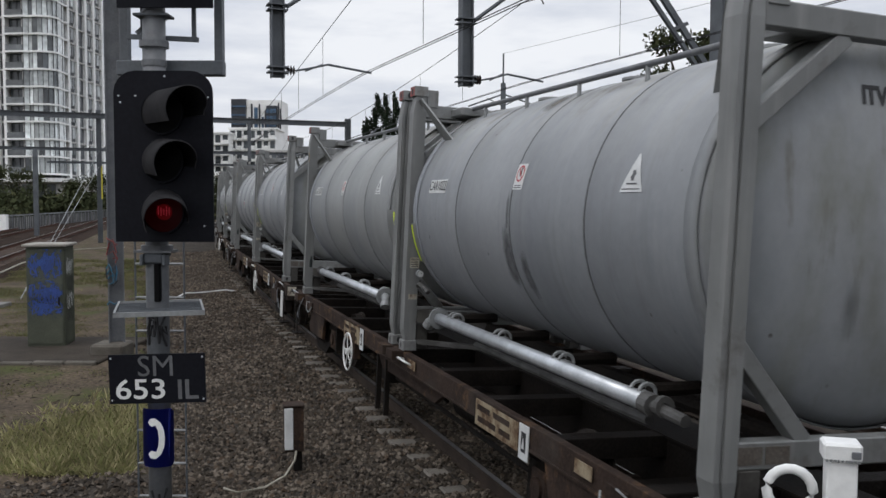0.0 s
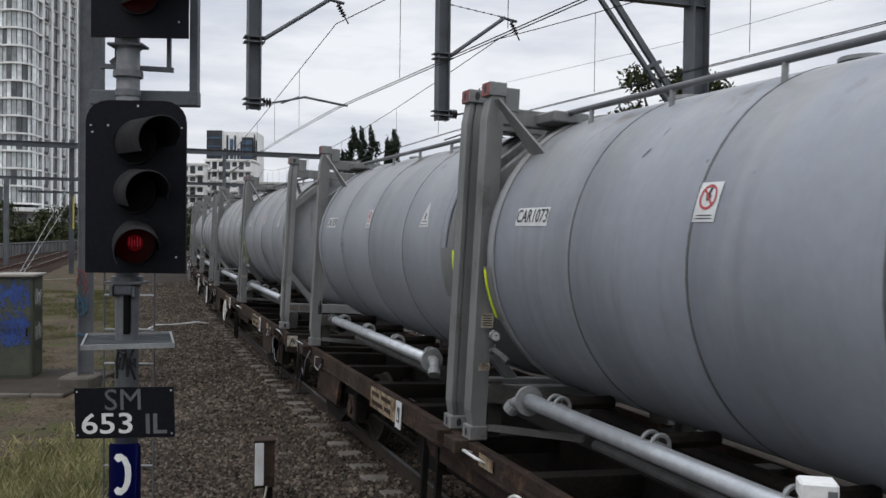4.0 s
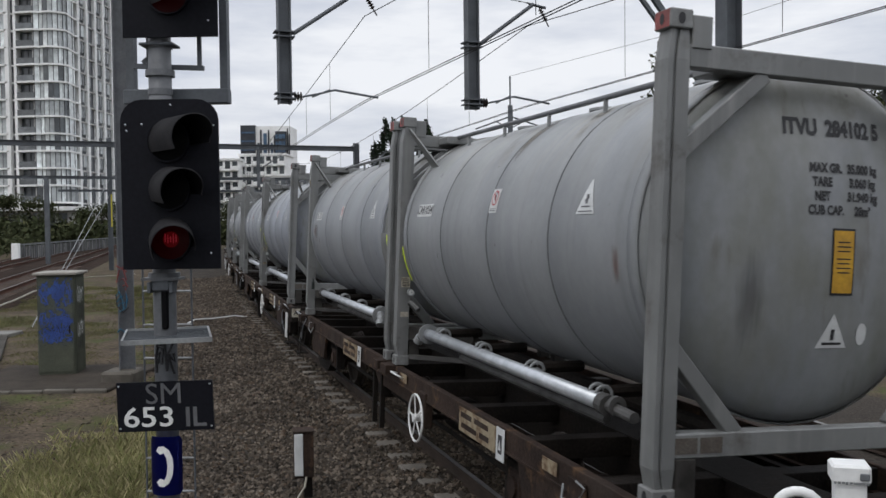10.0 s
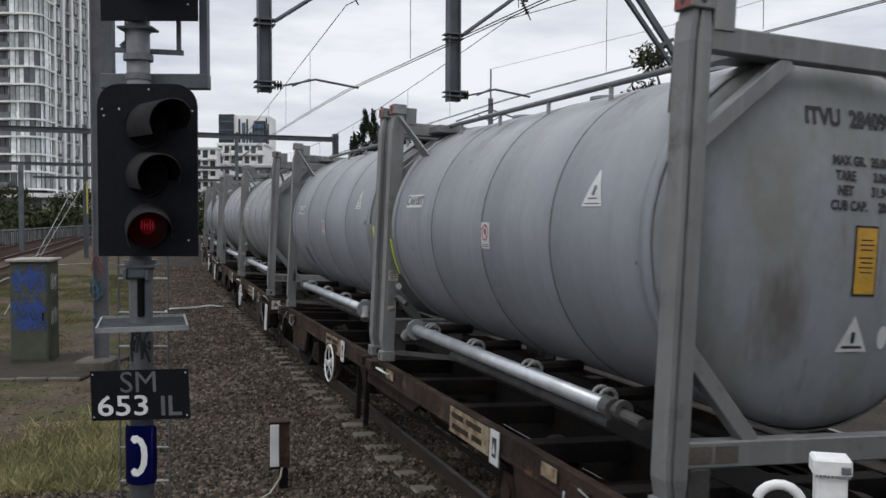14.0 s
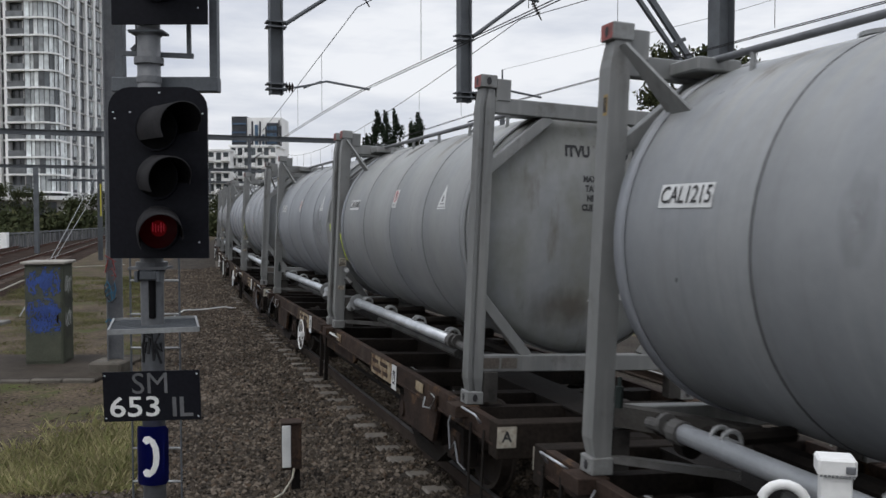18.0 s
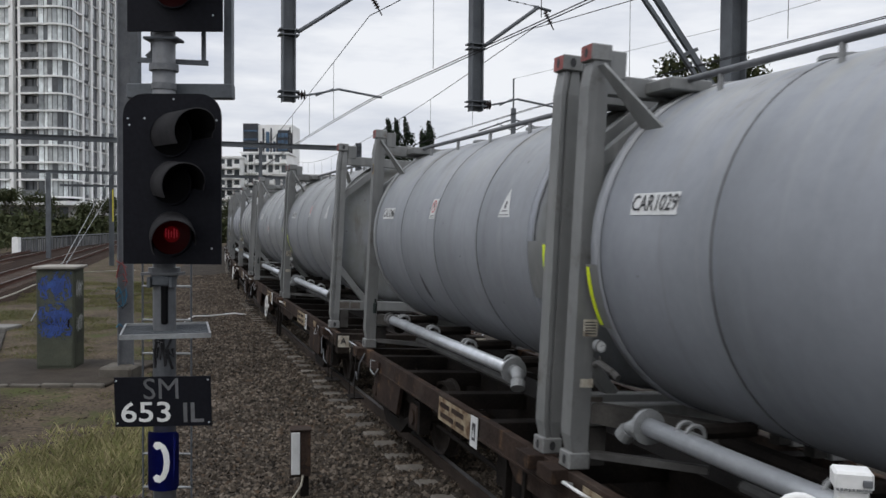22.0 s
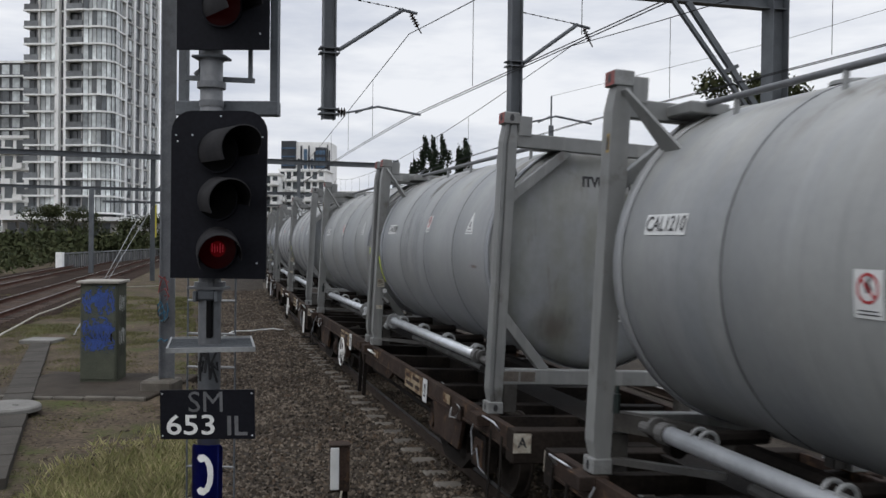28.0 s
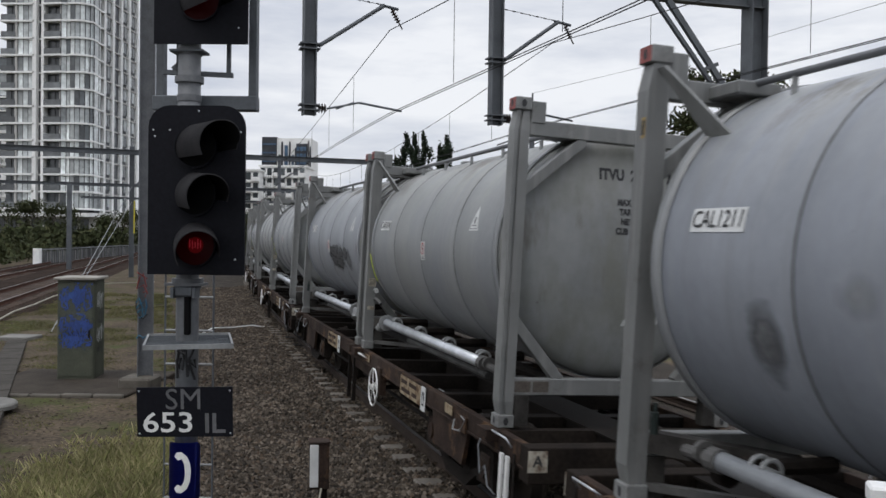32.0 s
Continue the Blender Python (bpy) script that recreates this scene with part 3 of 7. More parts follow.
def ring2d(R, r, seg=20):
    bm = B()
    a = [bm.verts.new((R * math.cos(k * math.tau / seg), R * math.sin(k * math.tau / seg), 0)) for k in range(seg)]
    b = [bm.verts.new((r * math.cos(k * math.tau / seg), r * math.sin(k * math.tau / seg), 0)) for k in range(seg)]
    for k in range(seg):
        bm.faces.new((a[k], a[(k + 1) % seg], b[(k + 1) % seg], b[k]))
    return bm


def bar2d(bm, cx, cy, w, h, turn=0.0):
    c, s = math.cos(turn), math.sin(turn)
    vs = [bm.verts.new((cx + u * w / 2 * c - v * h / 2 * s, cy + u * w / 2 * s + v * h / 2 * c, 0)) for u, v in ((-1, -1), (1, -1), (1, 1), (-1, 1))]
    bm.faces.new(vs)
    return bm


def casting(sx, sy, top):
    """A hollow corner block with its oval holes on the outer faces."""
    bm = B()
    x1, y1 = sx * (TANK_W / 2), sy * (TANK_L / 2)
    x0, y0 = x1 - sx * 0.162, y1 - sy * 0.178
    z0, z1 = (TH - 0.118, TH) if top else (0.0, 0.118)
    box(bm, min(x0, x1), max(x0, x1), min(y0, y1), max(y0, y1), z0, z1, 0.008)
    return bm


def slot(sx, sy, top, side):
    """The dark oval hole in a corner block."""
    bm = B()
    zc = (TH - 0.118 if top else 0.0) + 0.06
    pts = [(0.024 * math.cos(k * math.tau / 12), 0.036 * math.sin(k * math.tau / 12)) for k in range(12)]
    if side:
        m = Matrix.Translation((sx * (TANK_W / 2 + 0.002), sy * (TANK_L / 2 - 0.09), zc)) @ Euler((radians(90), 0, radians(90 * sx))).to_matrix().to_4x4()
    else:
        m = Matrix.Translation((sx * (TANK_W / 2 - 0.08), sy * (TANK_L / 2 + 0.002), zc)) @ Euler((radians(90), 0, radians(90 + 90 * sy))).to_matrix().to_4x4()
    prism(bm, pts, 0.002, m)
    bmesh.ops.recalc_face_normals(bm, faces=bm.faces)
    return bm


TANK_W = 2.438


def corner_post(sx, sy):
    """A pressed channel post, chamfered to its corner blocks, with an open groove on the end face."""
    bm = B()
    xo, yo = sx * (TANK_W / 2), sy * (TANK_L / 2)
    zs = (0.118, 0.24, TH - 0.30, TH - 0.118)
    inset = (0.030, 0.002, 0.002, 0.030)
    d, w = 0.150, 0.150
    rings = []
    for z, g in zip(zs, inset):
        x1, y1 = xo - sx * g, yo - sy * (0.006 + g * 0.6)
        x0, y0 = xo - sx * w, yo - sy * (d + 0.01)
        gx = x1 - sx * w * 0.30
        # outline with a shallow groove in the end face
        pts = [(x1, y0), (x1, y1), (gx + sx * 0.012, y1), (gx + sx * 0.012, y1 - sy * 0.018), (gx - sx * 0.012, y1 - sy * 0.018), (gx - sx * 0.012, y1), (x0, y1), (x0, y0)]
        rings.append([bm.verts.new((px, py, z)) for px, py in pts])
    n = len(rings[0])
    for a, b in zip(rings, rings[1:]):
        for k in range(n):
            bm.faces.new((a[k], a[(k + 1) % n], b[(k + 1) % n], b[k]))
    bm.faces.new(rings[0])
    bm.faces.new(rings[-1])
    bmesh.ops.recalc_face_normals(bm, faces=bm.faces)
    return bm


def barrel():
    bm = B()
    prof = []
    for i in range(9):
        a = radians(90 * i / 8)
        prof.append((max(TR * math.sin(a), 0.001), -(TY + TD * math.cos(a))))
    for y in SEAMS:
        prof += [(TR, y - 0.012), (TR - 0.006, y - 0.005), (TR - 0.006, y + 0.005), (TR, y + 0.012)]
    for i in range(9):
        a = radians(90 - 90 * i / 8)
        prof.append((max(TR * math.sin(a), 0.001), TY + TD * math.cos(a)))
    return lathe(bm, prof, (0, 0, TZ), "y", 72)


def end_flange(sy):
    """The skirt ring that ties the barrel to the end frame."""
    bm = B()
    y = sy * (TY + 0.02)
    lathe(bm, [(TR + 0.004, y - sy * 0.12), (TR + 0.016, y - sy * 0.12), (TR + 0.016, y), (TR + 0.004, y)], (0, 0, TZ), "y", 48)
    return bm




def seam(y):
    """A dark weld bead round the barrel."""
    return lathe(B(), [(TR - 0.004, y - 0.011), (TR + 0.004, y - 0.007), (TR + 0.004, y + 0.007), (TR - 0.004, y + 0.011)], (0, 0, TZ), "y", 56)


M["weld"] = mat("dark_weld_line", (0.07, 0.072, 0.075), (0.10, 0.102, 0.105), 0.6, big=1.5, bump=0.05)
# frame steel darkened for dirt and for the shade under the barrel
M["frame_dirt_shade"] = mat("grimy_shaded_frame_steel", (0.058, 0.055, 0.05), (0.028, 0.026, 0.024), 0.8, big=3, spec=0.15, stain=(0.02, 0.018, 0.016), stain_scale=3)
M["pipe_dark"] = mat("dirty_grey_pipe", (0.085, 0.083, 0.08), (0.045, 0.043, 0.04), 0.7, big=4)
M["badge"] = mat("worn_yellow_badge", (0.34, 0.23, 0.07), (0.24, 0.17, 0.07), 0.6, big=9, bump=0.02)
M["plate_brown"] = mat("tarnished_plate", (0.075, 0.062, 0.052), (0.10, 0.088, 0.075), 0.5, big=12, fine=60, grain=0.3, bump=0.05)
M["olive_patch"] = mat("olive_overpaint", (0.15, 0.145, 0.115), (0.12, 0.118, 0.095), 0.6, big=6, bump=0.0)
M["marking"] = mat("worn_white_marking", (0.45, 0.42, 0.35), (0.30, 0.265, 0.21), 0.8, big=9, fine=40, grain=0.2, bump=0.05, stain=(0.12, 0.08, 0.055), stain_at=(0.54, 0.66), stain_scale=9)
GW, GH = M["frame"], M["galv"]


def gusset(sx, sy):
    """A sloping triangular plate from the post's head down to the barrel."""
    bm = B()
    zs = lambda x: TZ + math.sqrt(TR ** 2 - x ** 2)
    a = Vector((sx * 1.15, sy * (TANK_L / 2 - 0.15), TH - 0.15))
    a2 = Vector((sx * 1.15, sy * (TANK_L / 2 - 0.24), TH - 0.15))
    b = Vector((sx * 0.90, sy * (TANK_L / 2 - 0.66), zs(0.90) - 0.012))
    c = Vector((sx * 0.90, sy * (TANK_L / 2 - 0.40), zs(0.90) - 0.012))
    n = (b - a).cross(c - a).normalized() * 0.009
    lo, hi = [bm.verts.new(p - n) for p in (a, a2, b, c)], [bm.verts.new(p + n) for p in (a, a2, b, c)]
    bm.faces.new(lo)
    bm.faces.new(hi[::-1])
    for i in range(4):
        bm.faces.new((lo[i], lo[(i + 1) % 4], hi[(i + 1) % 4], hi[i]))
    bmesh.ops.recalc_face_normals(bm, faces=bm.faces)
    return bm


def end_frame(c, sy):
    """Rails, braces and blocks of one end; c is the container."""
    y = sy * (TANK_L / 2 - 0.07)
    xi = TANK_W / 2 - 0.15
    part("top_rail", box(B(), -xi, xi, y - 0.06, y + 0.05, TH - 0.345, TH - 0.20, 0.008), GW, c)
    lower = part("bottom_rail", box(B(), -xi, xi, y - 0.06, y + 0.05, 0.30, 0.455, 0.008), GW, c)
    if sy < 0:
        for x in (-0.99, -0.81):
            part("rail_plate", box(B(), x - 0.08, x + 0.08, y - 0.064, y - 0.0605, 0.33, 0.43, 0.001), M["plate_brown"], lower, "tarnished brown data plate")
    for sx in (-1, 1):
        part("corner_post", corner_post(sx, sy), GW, c)
        lo = part("corner_casting", casting(sx, sy, False), M["casting"], c)
        hi = part("corner_casting", casting(sx, sy, True), M["casting"], c)
        for ob, top in ((lo, False), (hi, True)):
            part("casting_hole", slot(sx, sy, top, True), M["ink"], ob)
            part("casting_hole", slot(sx, sy, top, False), M["ink"], ob)
        # red tape on the side face of the top block
        x = sx * (TANK_W / 2)
        part("reflector", box(B(), x - 0.001, x + 0.001, sy * (TANK_L / 2) - sy * 0.17, sy * (TANK_L / 2) - sy * 0.01, TH - 0.112, TH - 0.006, 0, Matrix.Translation((sx * 0.001, 0, 0))), M["reflector_red"], hi, "faded red reflective tape")
        # filler blocks inboard of the corner castings
        x0, x1 = sorted((sx * (TANK_W / 2 - 0.162), sx * (TANK_W / 2 - 0.30)))
        part("top_block", box(B(), x0, x1, y - 0.07, y + 0.055, TH - 0.23, TH - 0.03, 0.006), GW, c)
        part("foot_block", box(B(), x0, x1, y - 0.07, y + 0.055, 0.015, 0.30, 0.006), M["frame_dirt_shade"], c)
        part("upper_brace", beam(B(), (sx * 1.10, y, TH - 0.86), (sx * 0.50, y, TH - 0.34), 0.10, 0.10, (0, 1, 0), 0.006), GW, c)
        if sy < 0:
            part("lower_brace", beam(B(), (sx * 1.10, y, 0.98), (sx * 0.62, y, 0.44), 0.10, 0.10, (0, 1, 0), 0.006), GW, c)
        part("gusset", gusset(sx, sy), GW, c)
    part("skirt", end_flange(sy), M["tank"], c, smooth=True)
    # welded longitudinal ties from end rails to the barrel
    part("saddle", box(B(), -0.75, -0.42, min(sy * 2.56, sy * 2.95), max(sy * 2.56, sy * 2.95), TH - 0.32, TH - 0.23, 0.01), GW, c)


def u_bolt(y):
    """A pair of clamp rings on a bracket that hold the side pipe."""
    bm = B()
    for dy in (-0.05, 0.05):
        torus(bm, 0.066, 0.014, Matrix.Translation((-1.0, y + dy, 0.505)) @ Euler((radians(90), 0, 0)).to_matrix().to_4x4(), 16, 6)
    box(bm, -1.02, -0.94, y - 0.06, y + 0.06, 0.465, 0.51)
    return bm


def side_pipe(c, far):
    """The bright discharge pipe under the barrel's left side: its bent hose end faces the front (far) or the rear."""
    e = 1 if far else -1
    y0, y1 = 2.10 * e, -2.05 * e
    pipe = part("discharge_pipe", tube(B(), [(-1.05, y0, 0.468), (-1.05, y1, 0.468)], 0.06, 14), GH, c, "bright galvanised pipe", True)
    bm = B()
    lathe(bm, [(0.05, 0), (0.115, 0), (0.115, 0.03), (0.05, 0.03)], (-1.05, y0, 0.468), "y", 18)
    part("flange", bm, M["galv_dull"], pipe)
    part("elbow", tube(B(), [(-1.05, y0, 0.468), (-1.055, y0 + 0.08 * e, 0.463), (-1.075, y0 + 0.14 * e, 0.438), (-1.09, y0 + 0.185 * e, 0.41)], [0.056, 0.058, 0.052, 0.05], 12), M["galv_dull"], pipe, "", True)
    part("hose_cap", tube(B(), [(-1.09, y0 + 0.185 * e, 0.41), (-1.105, y0 + 0.225 * e, 0.355)], 0.062, 12), M["galv_dull"], pipe)
    bm = B()
    tube(bm, [(-1.05, y1, 0.468), (-1.05, y1 - 0.10 * e, 0.463)], 0.075, 12)
    tube(bm, [(-1.05, y1 - 0.10 * e, 0.463), (-1.03, y1 - 0.42 * e, 0.44)], 0.04, 10)
    lathe(bm, [(0.03, -0.02), (0.07, -0.02), (0.07, 0.02), (0.03, 0.02)], (-1.045, y1 - 0.2 * e, 0.48), "y", 12)
    part("coupling", bm, M["pipe_dark"], pipe)
    for y in (-1.93, -0.76, 0.47, 1.72):
        part("pipe_clamp", u_bolt(y), M["galv_dull"], c)
        part("clamp_boss", tube(B(), [(-0.95, y, 0.52), (-0.55, y, 0.53)], 0.048, 8), M["grime"], c)
    part("lower_pipe", tube(B(), [(-0.92, 1.3, 0.31), (-0.92, -1.9, 0.31)], 0.035, 8), M["pipe_dark"], c)
    part("air_main", tube(B(), [(-0.45, 2.7, 0.36), (-0.45, -2.7, 0.36)], 0.06, 8), M["grime"], c)


def tank_top(c):
    pipe = part("top_pipe", tube(B(), [(-0.60, 2.85, TH - 0.24), (-0.60, -2.85, TH - 0.24)], 0.024, 10), M["mast"], c, "", True)
    for y in (-2.2, -1.1, 0.0, 1.1, 2.2):
        part("stub", tube(B(), [(-0.60, y, TH - 0.25), (-0.60, y, TZ + 1.00)], 0.02, 8), M["galv_dull"], pipe)
    for y in (-1.75, 0.0, 1.75):
        bm = B()
        lathe(bm, [(0.001, 0.06), (0.13, 0.05), (0.14, 0.04), (0.17, 0.04), (0.17, 0.015), (0.14, 0.015), (0.14, -0.1)], (0, y, TZ + TR), "z", 18)
        h = part("hatch", bm, M["galv_dull"], c, "round grey filling hatch")


def instruments(c):
    """Gauge, cock and data plates on the front left post."""
    y = TANK_L / 2 - 0.236
    part("data_plate", box(B(), -1.20, -1.09, y - 0.004, y, 0.96, 1.08), M["marking"], c, "small printed data plate")
    bm = B()
    for k in range(5):
        bar2d(bm, 0, 0.04 - 0.02 * k, 0.085, 0.008)
    bmesh.ops.transform(bm, matrix=Matrix.Translation((-1.145, y - 0.006, 1.02)) @ Euler((radians(90), 0, 0)).to_matrix().to_4x4(), verts=bm.verts)
    part("plate_print", bm, M["ink"], c)
    bm = B()
    lathe(bm, [(0.001, -0.012), (0.036, -0.012), (0.043, -0.02), (0.043, 0.03), (0.02, 0.03)], (-1.09, y - 0.05, 0.90), "y", 20)
    g = part("pressure_gauge", bm, M["galv_dull"], c, "round pressure gauge")
    bm = B()
    lathe(bm, [(0.001, 0), (0.034, 0)], (-1.09, y - 0.067, 0.90), "y", 18)
    part("dial", bm, M["sticker"], g)
    part("needle", beam(B(), (-1.09, y - 0.07, 0.90), (-1.072, y - 0.07, 0.912), 0.005, 0.004), M["ink"], g)
    bm = B()
    tube(bm, [(-1.09, y, 0.76), (-1.09, y - 0.06, 0.78), (-1.07, y - 0.22, 0.74)], 0.026, 8)
    tube(bm, [(-1.07, y - 0.22, 0.74), (-1.06, y - 0.28, 0.71)], 0.026, 8)
    tube(bm, [(-1.09, y - 0.06, 0.83), (-1.09, y - 0.06, 0.78)], 0.012, 6)
    part("drain_cock", bm, M["pipe_dark"], c, "small dirty drain cock")
    part("data_plate", box(B(), -1.20, -1.10, y - 0.004, y, 0.60, 0.66), M["marking"], c)


def yellow_strip(c, y, z, back):
    """A fluorescent strip on a curved tab that stands out from the barrel's rim."""
    tab = part("strip_tab", wrap_side(sheet(abs(y - back) + 0.07, 0.46, 3, 10), (y + back) / 2, z, 0.0185), M["frame"], c)
    part("reflective_strip", wrap_side(sheet(0.05, 0.42, 1, 8), y, z, 0.0215), M["hivis"], tab, "fluorescent yellow strip")


def post_badge(c, sy):
    """The small yellow height badge high on a post."""
    y = sy * (TANK_L / 2 - 0.115)
    x = -(TANK_W / 2 - 0.002)
    b = part("badge", box(B(), x - 0.003, x, y - 0.026, y + 0.026, 2.41, 2.55), M["badge"], c, "worn yellow badge")
    bm = B()
    for k in range(3):
        box(bm, x - 0.005, x - 0.0035, y - 0.020 + 0.016 * k, y - 0.011 + 0.016 * k, 2.43, 2.53)
    part("badge_print", bm, M["ink"], b)


def side_signs(c, front, low):
    """The prohibition sign and the warning triangle on the barrel's left side."""
    yp, zp = (0.12, 1.90) if front else (-0.12, 1.94)
    zp -= 0.38 if low else 0.0
    s = part("prohibition_sign", wrap_side(sheet(0.19, 0.225), yp, zp, 0.004), M["sticker"], c, "white sign with a red ring")
    ps = ring2d(0.072, 0.058)
    bar2d(ps, 0, 0, 0.125, 0.013, radians(-45))
    bmesh.ops.translate(ps, vec=(0, 0.026, 0), verts=ps.verts)
    part("red_ring", wrap_side(ps, yp, zp, 0.007), M["ink_red"], s)
    bm = B()
    bar2d(bm, 0, 0.03, 0.04, 0.045, 0.5)
    bar2d(bm, 0.006, 0.06, 0.02, 0.04, -0.3)
    bar2d(bm, 0, -0.077, 0.13, 0.006)
    bar2d(bm, 0, -0.094, 0.15, 0.006)
    part("sign_print", wrap_side(bm, yp, zp, 0.006), M["ink"], s)
    yt = -2.0 if front else -1.95
    t = part("warning_triangle", wrap_side(fan([(-0.14, -0.12), (0.14, -0.12), (0.010, 0.135), (-0.010, 0.135)], 2), yt, 1.92, 0.004), M["sticker"], c, "white warning triangle")
    bm = B()
    bar2d(bm, 0, -0.01, 0.035, 0.07)
    bar2d(bm, 0, -0.01, 0.06, 0.022, 0.6)
    bar2d(bm, 0, -0.065, 0.13, 0.010)
    bar2d(bm, 0, -0.10, 0.22, 0.007)
    part("sign_print", wrap_side(bm, yt, 1.92, 0.006), M["plate_grey"], t)


def tank_container(kind):
    c = new("tank_container")
    front = kind == "front"     # the leading one of a pair has its hose end to the rear
    tagged(c, "grey bulk tank container in a steel frame on a flat wagon", "tank container", "tank containers on the train")
    part("barrel", barrel(), M["tank"], c, "weathered blue-grey painted tank barrel", True)
    for y in SEAMS:
        part("weld_seam", seam(y), M["weld"], c)
    for sy in (-1, 1):
        had = set(c.children)
        end_frame(c, sy)
        if front and sy < 0:
            # the rear frame of the leading tanks stands a little further out
            for o in set(c.children) - had:
                if not o.name.startswith("skirt"):
                    o.location.y = -0.10
    side_pipe(c, not front)
    tank_top(c)
    instruments(c) if not front else None
    if front:
        post_badge(c, 1)
    # loose strut and valve beside the front foot
    part("foot_strut", beam(B(), (-1.10, 2.95, 0.10), (-0.42, 2.35, 0.11), 0.07, 0.05), M["pipe_dark"], c)
    part("tie_bar", beam(B(), (-1.02, 2.9, 0.40), (-0.45, 2.15, 0.40), 0.12, 0.14), M["frame_dirt_shade"], c)
    if front:
        bm = B()
        tube(bm, [(-1.15, 2.66, 0.50), (-1.15, 2.66, 0.64)], 0.028, 8)
        tube(bm, [(-1.15, 2.66, 0.64), (-1.15, 2.66, 0.70)], 0.014, 6)
        part("valve_bottle", bm, mat("dark_green_bottle", (0.008, 0.016, 0.014), rough=0.35), c, "dark green valve bottle")
        bm = B()
        for k, (y, z) in enumerate(((2.45, 0.42), (2.2, 0.36), (1.95, 0.45))):
            lathe(bm, [(0.02, -0.05), (0.075, -0.05), (0.075, 0.05), (0.02, 0.05)], (-0.92, y, z), "y", 12)
        tube(bm, [(-0.92, 2.6, 0.40), (-0.92, 1.8, 0.44)], 0.04, 8)
        part("drain_valve", bm, M["grime"], c)
    if not front:
        # plates on the dished end
        plate = part("end_plate", wrap_end(sheet(0.19, 0.44), 0.19, 1.53, 0.003), M["ink"], c, "yellow caution plate with dark rim")
        part("plate_face", wrap_end(sheet(0.165, 0.41), 0.19, 1.53, 0.006), M["yellow"], plate)
        bm = B()
        for k in range(7):
            bar2d(bm, 0, 0.13 - 0.03 * k if k < 3 else 0.02 - 0.03 * (k - 3), 0.12 if k % 2 else 0.10, 0.008)
        part("plate_print", wrap_end(bm, 0.19, 1.53, 0.008), M["ink"], plate)
        t = part("warning_triangle", wrap_end(fan([(-0.13, -0.09), (0.13, -0.09), (0, 0.14)], 1), 0.15, 1.05, 0.004), M["sticker"], c)
        bm = B()
        bar2d(bm, 0, 0.0, 0.03, 0.07)
        bar2d(bm, 0, -0.06, 0.16, 0.016)
        part("sign_print", wrap_end(bm, 0.15, 1.05, 0.007), M["ink"], t)
        o = B()
        o.faces.new([o.verts.new((0.045 * math.cos(k * math.tau / 14), 0.075 * math.sin(k * math.tau / 14), 0)) for k in range(14)])
        part("oval_sticker", wrap_end(o, 0.40, 1.05, 0.004), M["sticker"], c)
    return c


# marks of each pair: fleet marks of the leading and trailing tank, and the code on the trailing tank's end
MARKS = {-6: ("CAL1208", "CAR1019", "284120 2"), -5: ("CAL1217", "CAR1044", "284101 0"), -4: ("CAL1219", "CAR1052", "284133 8"), -3: ("CAL1240", "CAR1011", "284118 3"),
         -2: ("CAL1228", "CAR1063", "284126 1"), -1: ("CAL1205", "CAR1037", "284111 5"),
         0: ("CAL1237", "CAR1022", "284087 5"), 1: ("CAL1250", "CAR1073", "284136 5"), 2: ("CAL1225", "CAR1034", "284102 5"), 3: ("CAL1206", "CAR1007", "284098 0"),
         4: ("CAL1220", "CAR1048", "284149 1"), 5: ("CAL1215", "CAR1057", "284142 3"), 6: ("CAL1246", "CAR1029", "284097 8"), 7: ("CAL1231", "CAR1067", "284152 1"),
         8: ("CAL1229", "CAR1039", "284126 0"), 9: ("CAL1210", "CAR1002", "284093 6"), 10: ("CAL1212", "CAR1014", "284095 7"), 11: ("CAL1211", "CAR1016", "284130 6")}


def fleet_mark(c, text, front, z=1.88):
    y = 1.98 if not front else 1.96 if text in ("CAL1206", "CAL1215") else 2.04
    p = part("fleet_mark", wrap_side(sheet(0.54, 0.142, 6, 3), y, z, 0.004), M["sticker"], c, "white fleet mark with black letters")
    part("lettering", wrap_side(letters(text, 0.145, None, 0.0012, 0.05, 0.92), y, z, 0.008), M["ink"], p)


def end_code(c, text, patched):
    if patched:
        part("overpainted_patch", wrap_end(sheet(0.27, 0.09, 4, 2), 0.21, 2.262, 0.004), M["olive_patch"], c, "olive overpainted patch")
    for name, first in (("owner_code", True), ("serial_code", False)):
        bm = letters("ITVU  " + text, 0.145, None, 0.007, 0, 0.84)
        xs = sorted(v.co.x for v in bm.verts)
        cut = max((b - a, (a + b) / 2) for a, b in zip(xs, xs[1:]))[1]
        bmesh.ops.delete(bm, geom=[v for v in bm.verts if (v.co.x > cut) == first], context="VERTS")
        part(name, wrap_end(bm, 0.115, 2.40, 0.004), M["ink"], c)
    rows = (("MAX GR.", "35.000 kg"), ("TARE", "3.060 kg"), ("NET", "31.940 kg"), ("CUB CAP.", "28m\u00b3"))
    for name, col in (("weight_label", 0), ("weight_value", 1)):
        bm = B()
        for k, row in enumerate(rows):
            x = 0.24 if col else -0.09 if len(row[0]) < 6 else -0.06
            w = letters(row[col], 0.082, Matrix.Translation((x, -0.092 * k, 0)), 0.004, 0, 0.8)
            me = bpy.data.meshes.new("tmp")
            w.to_mesh(me)
            w.free()
            bm.from_mesh(me)
            bpy.data.meshes.remove(me)
        part(name, wrap_end(bm, 0.10, 2.14, 0.004), M["ink"], c)


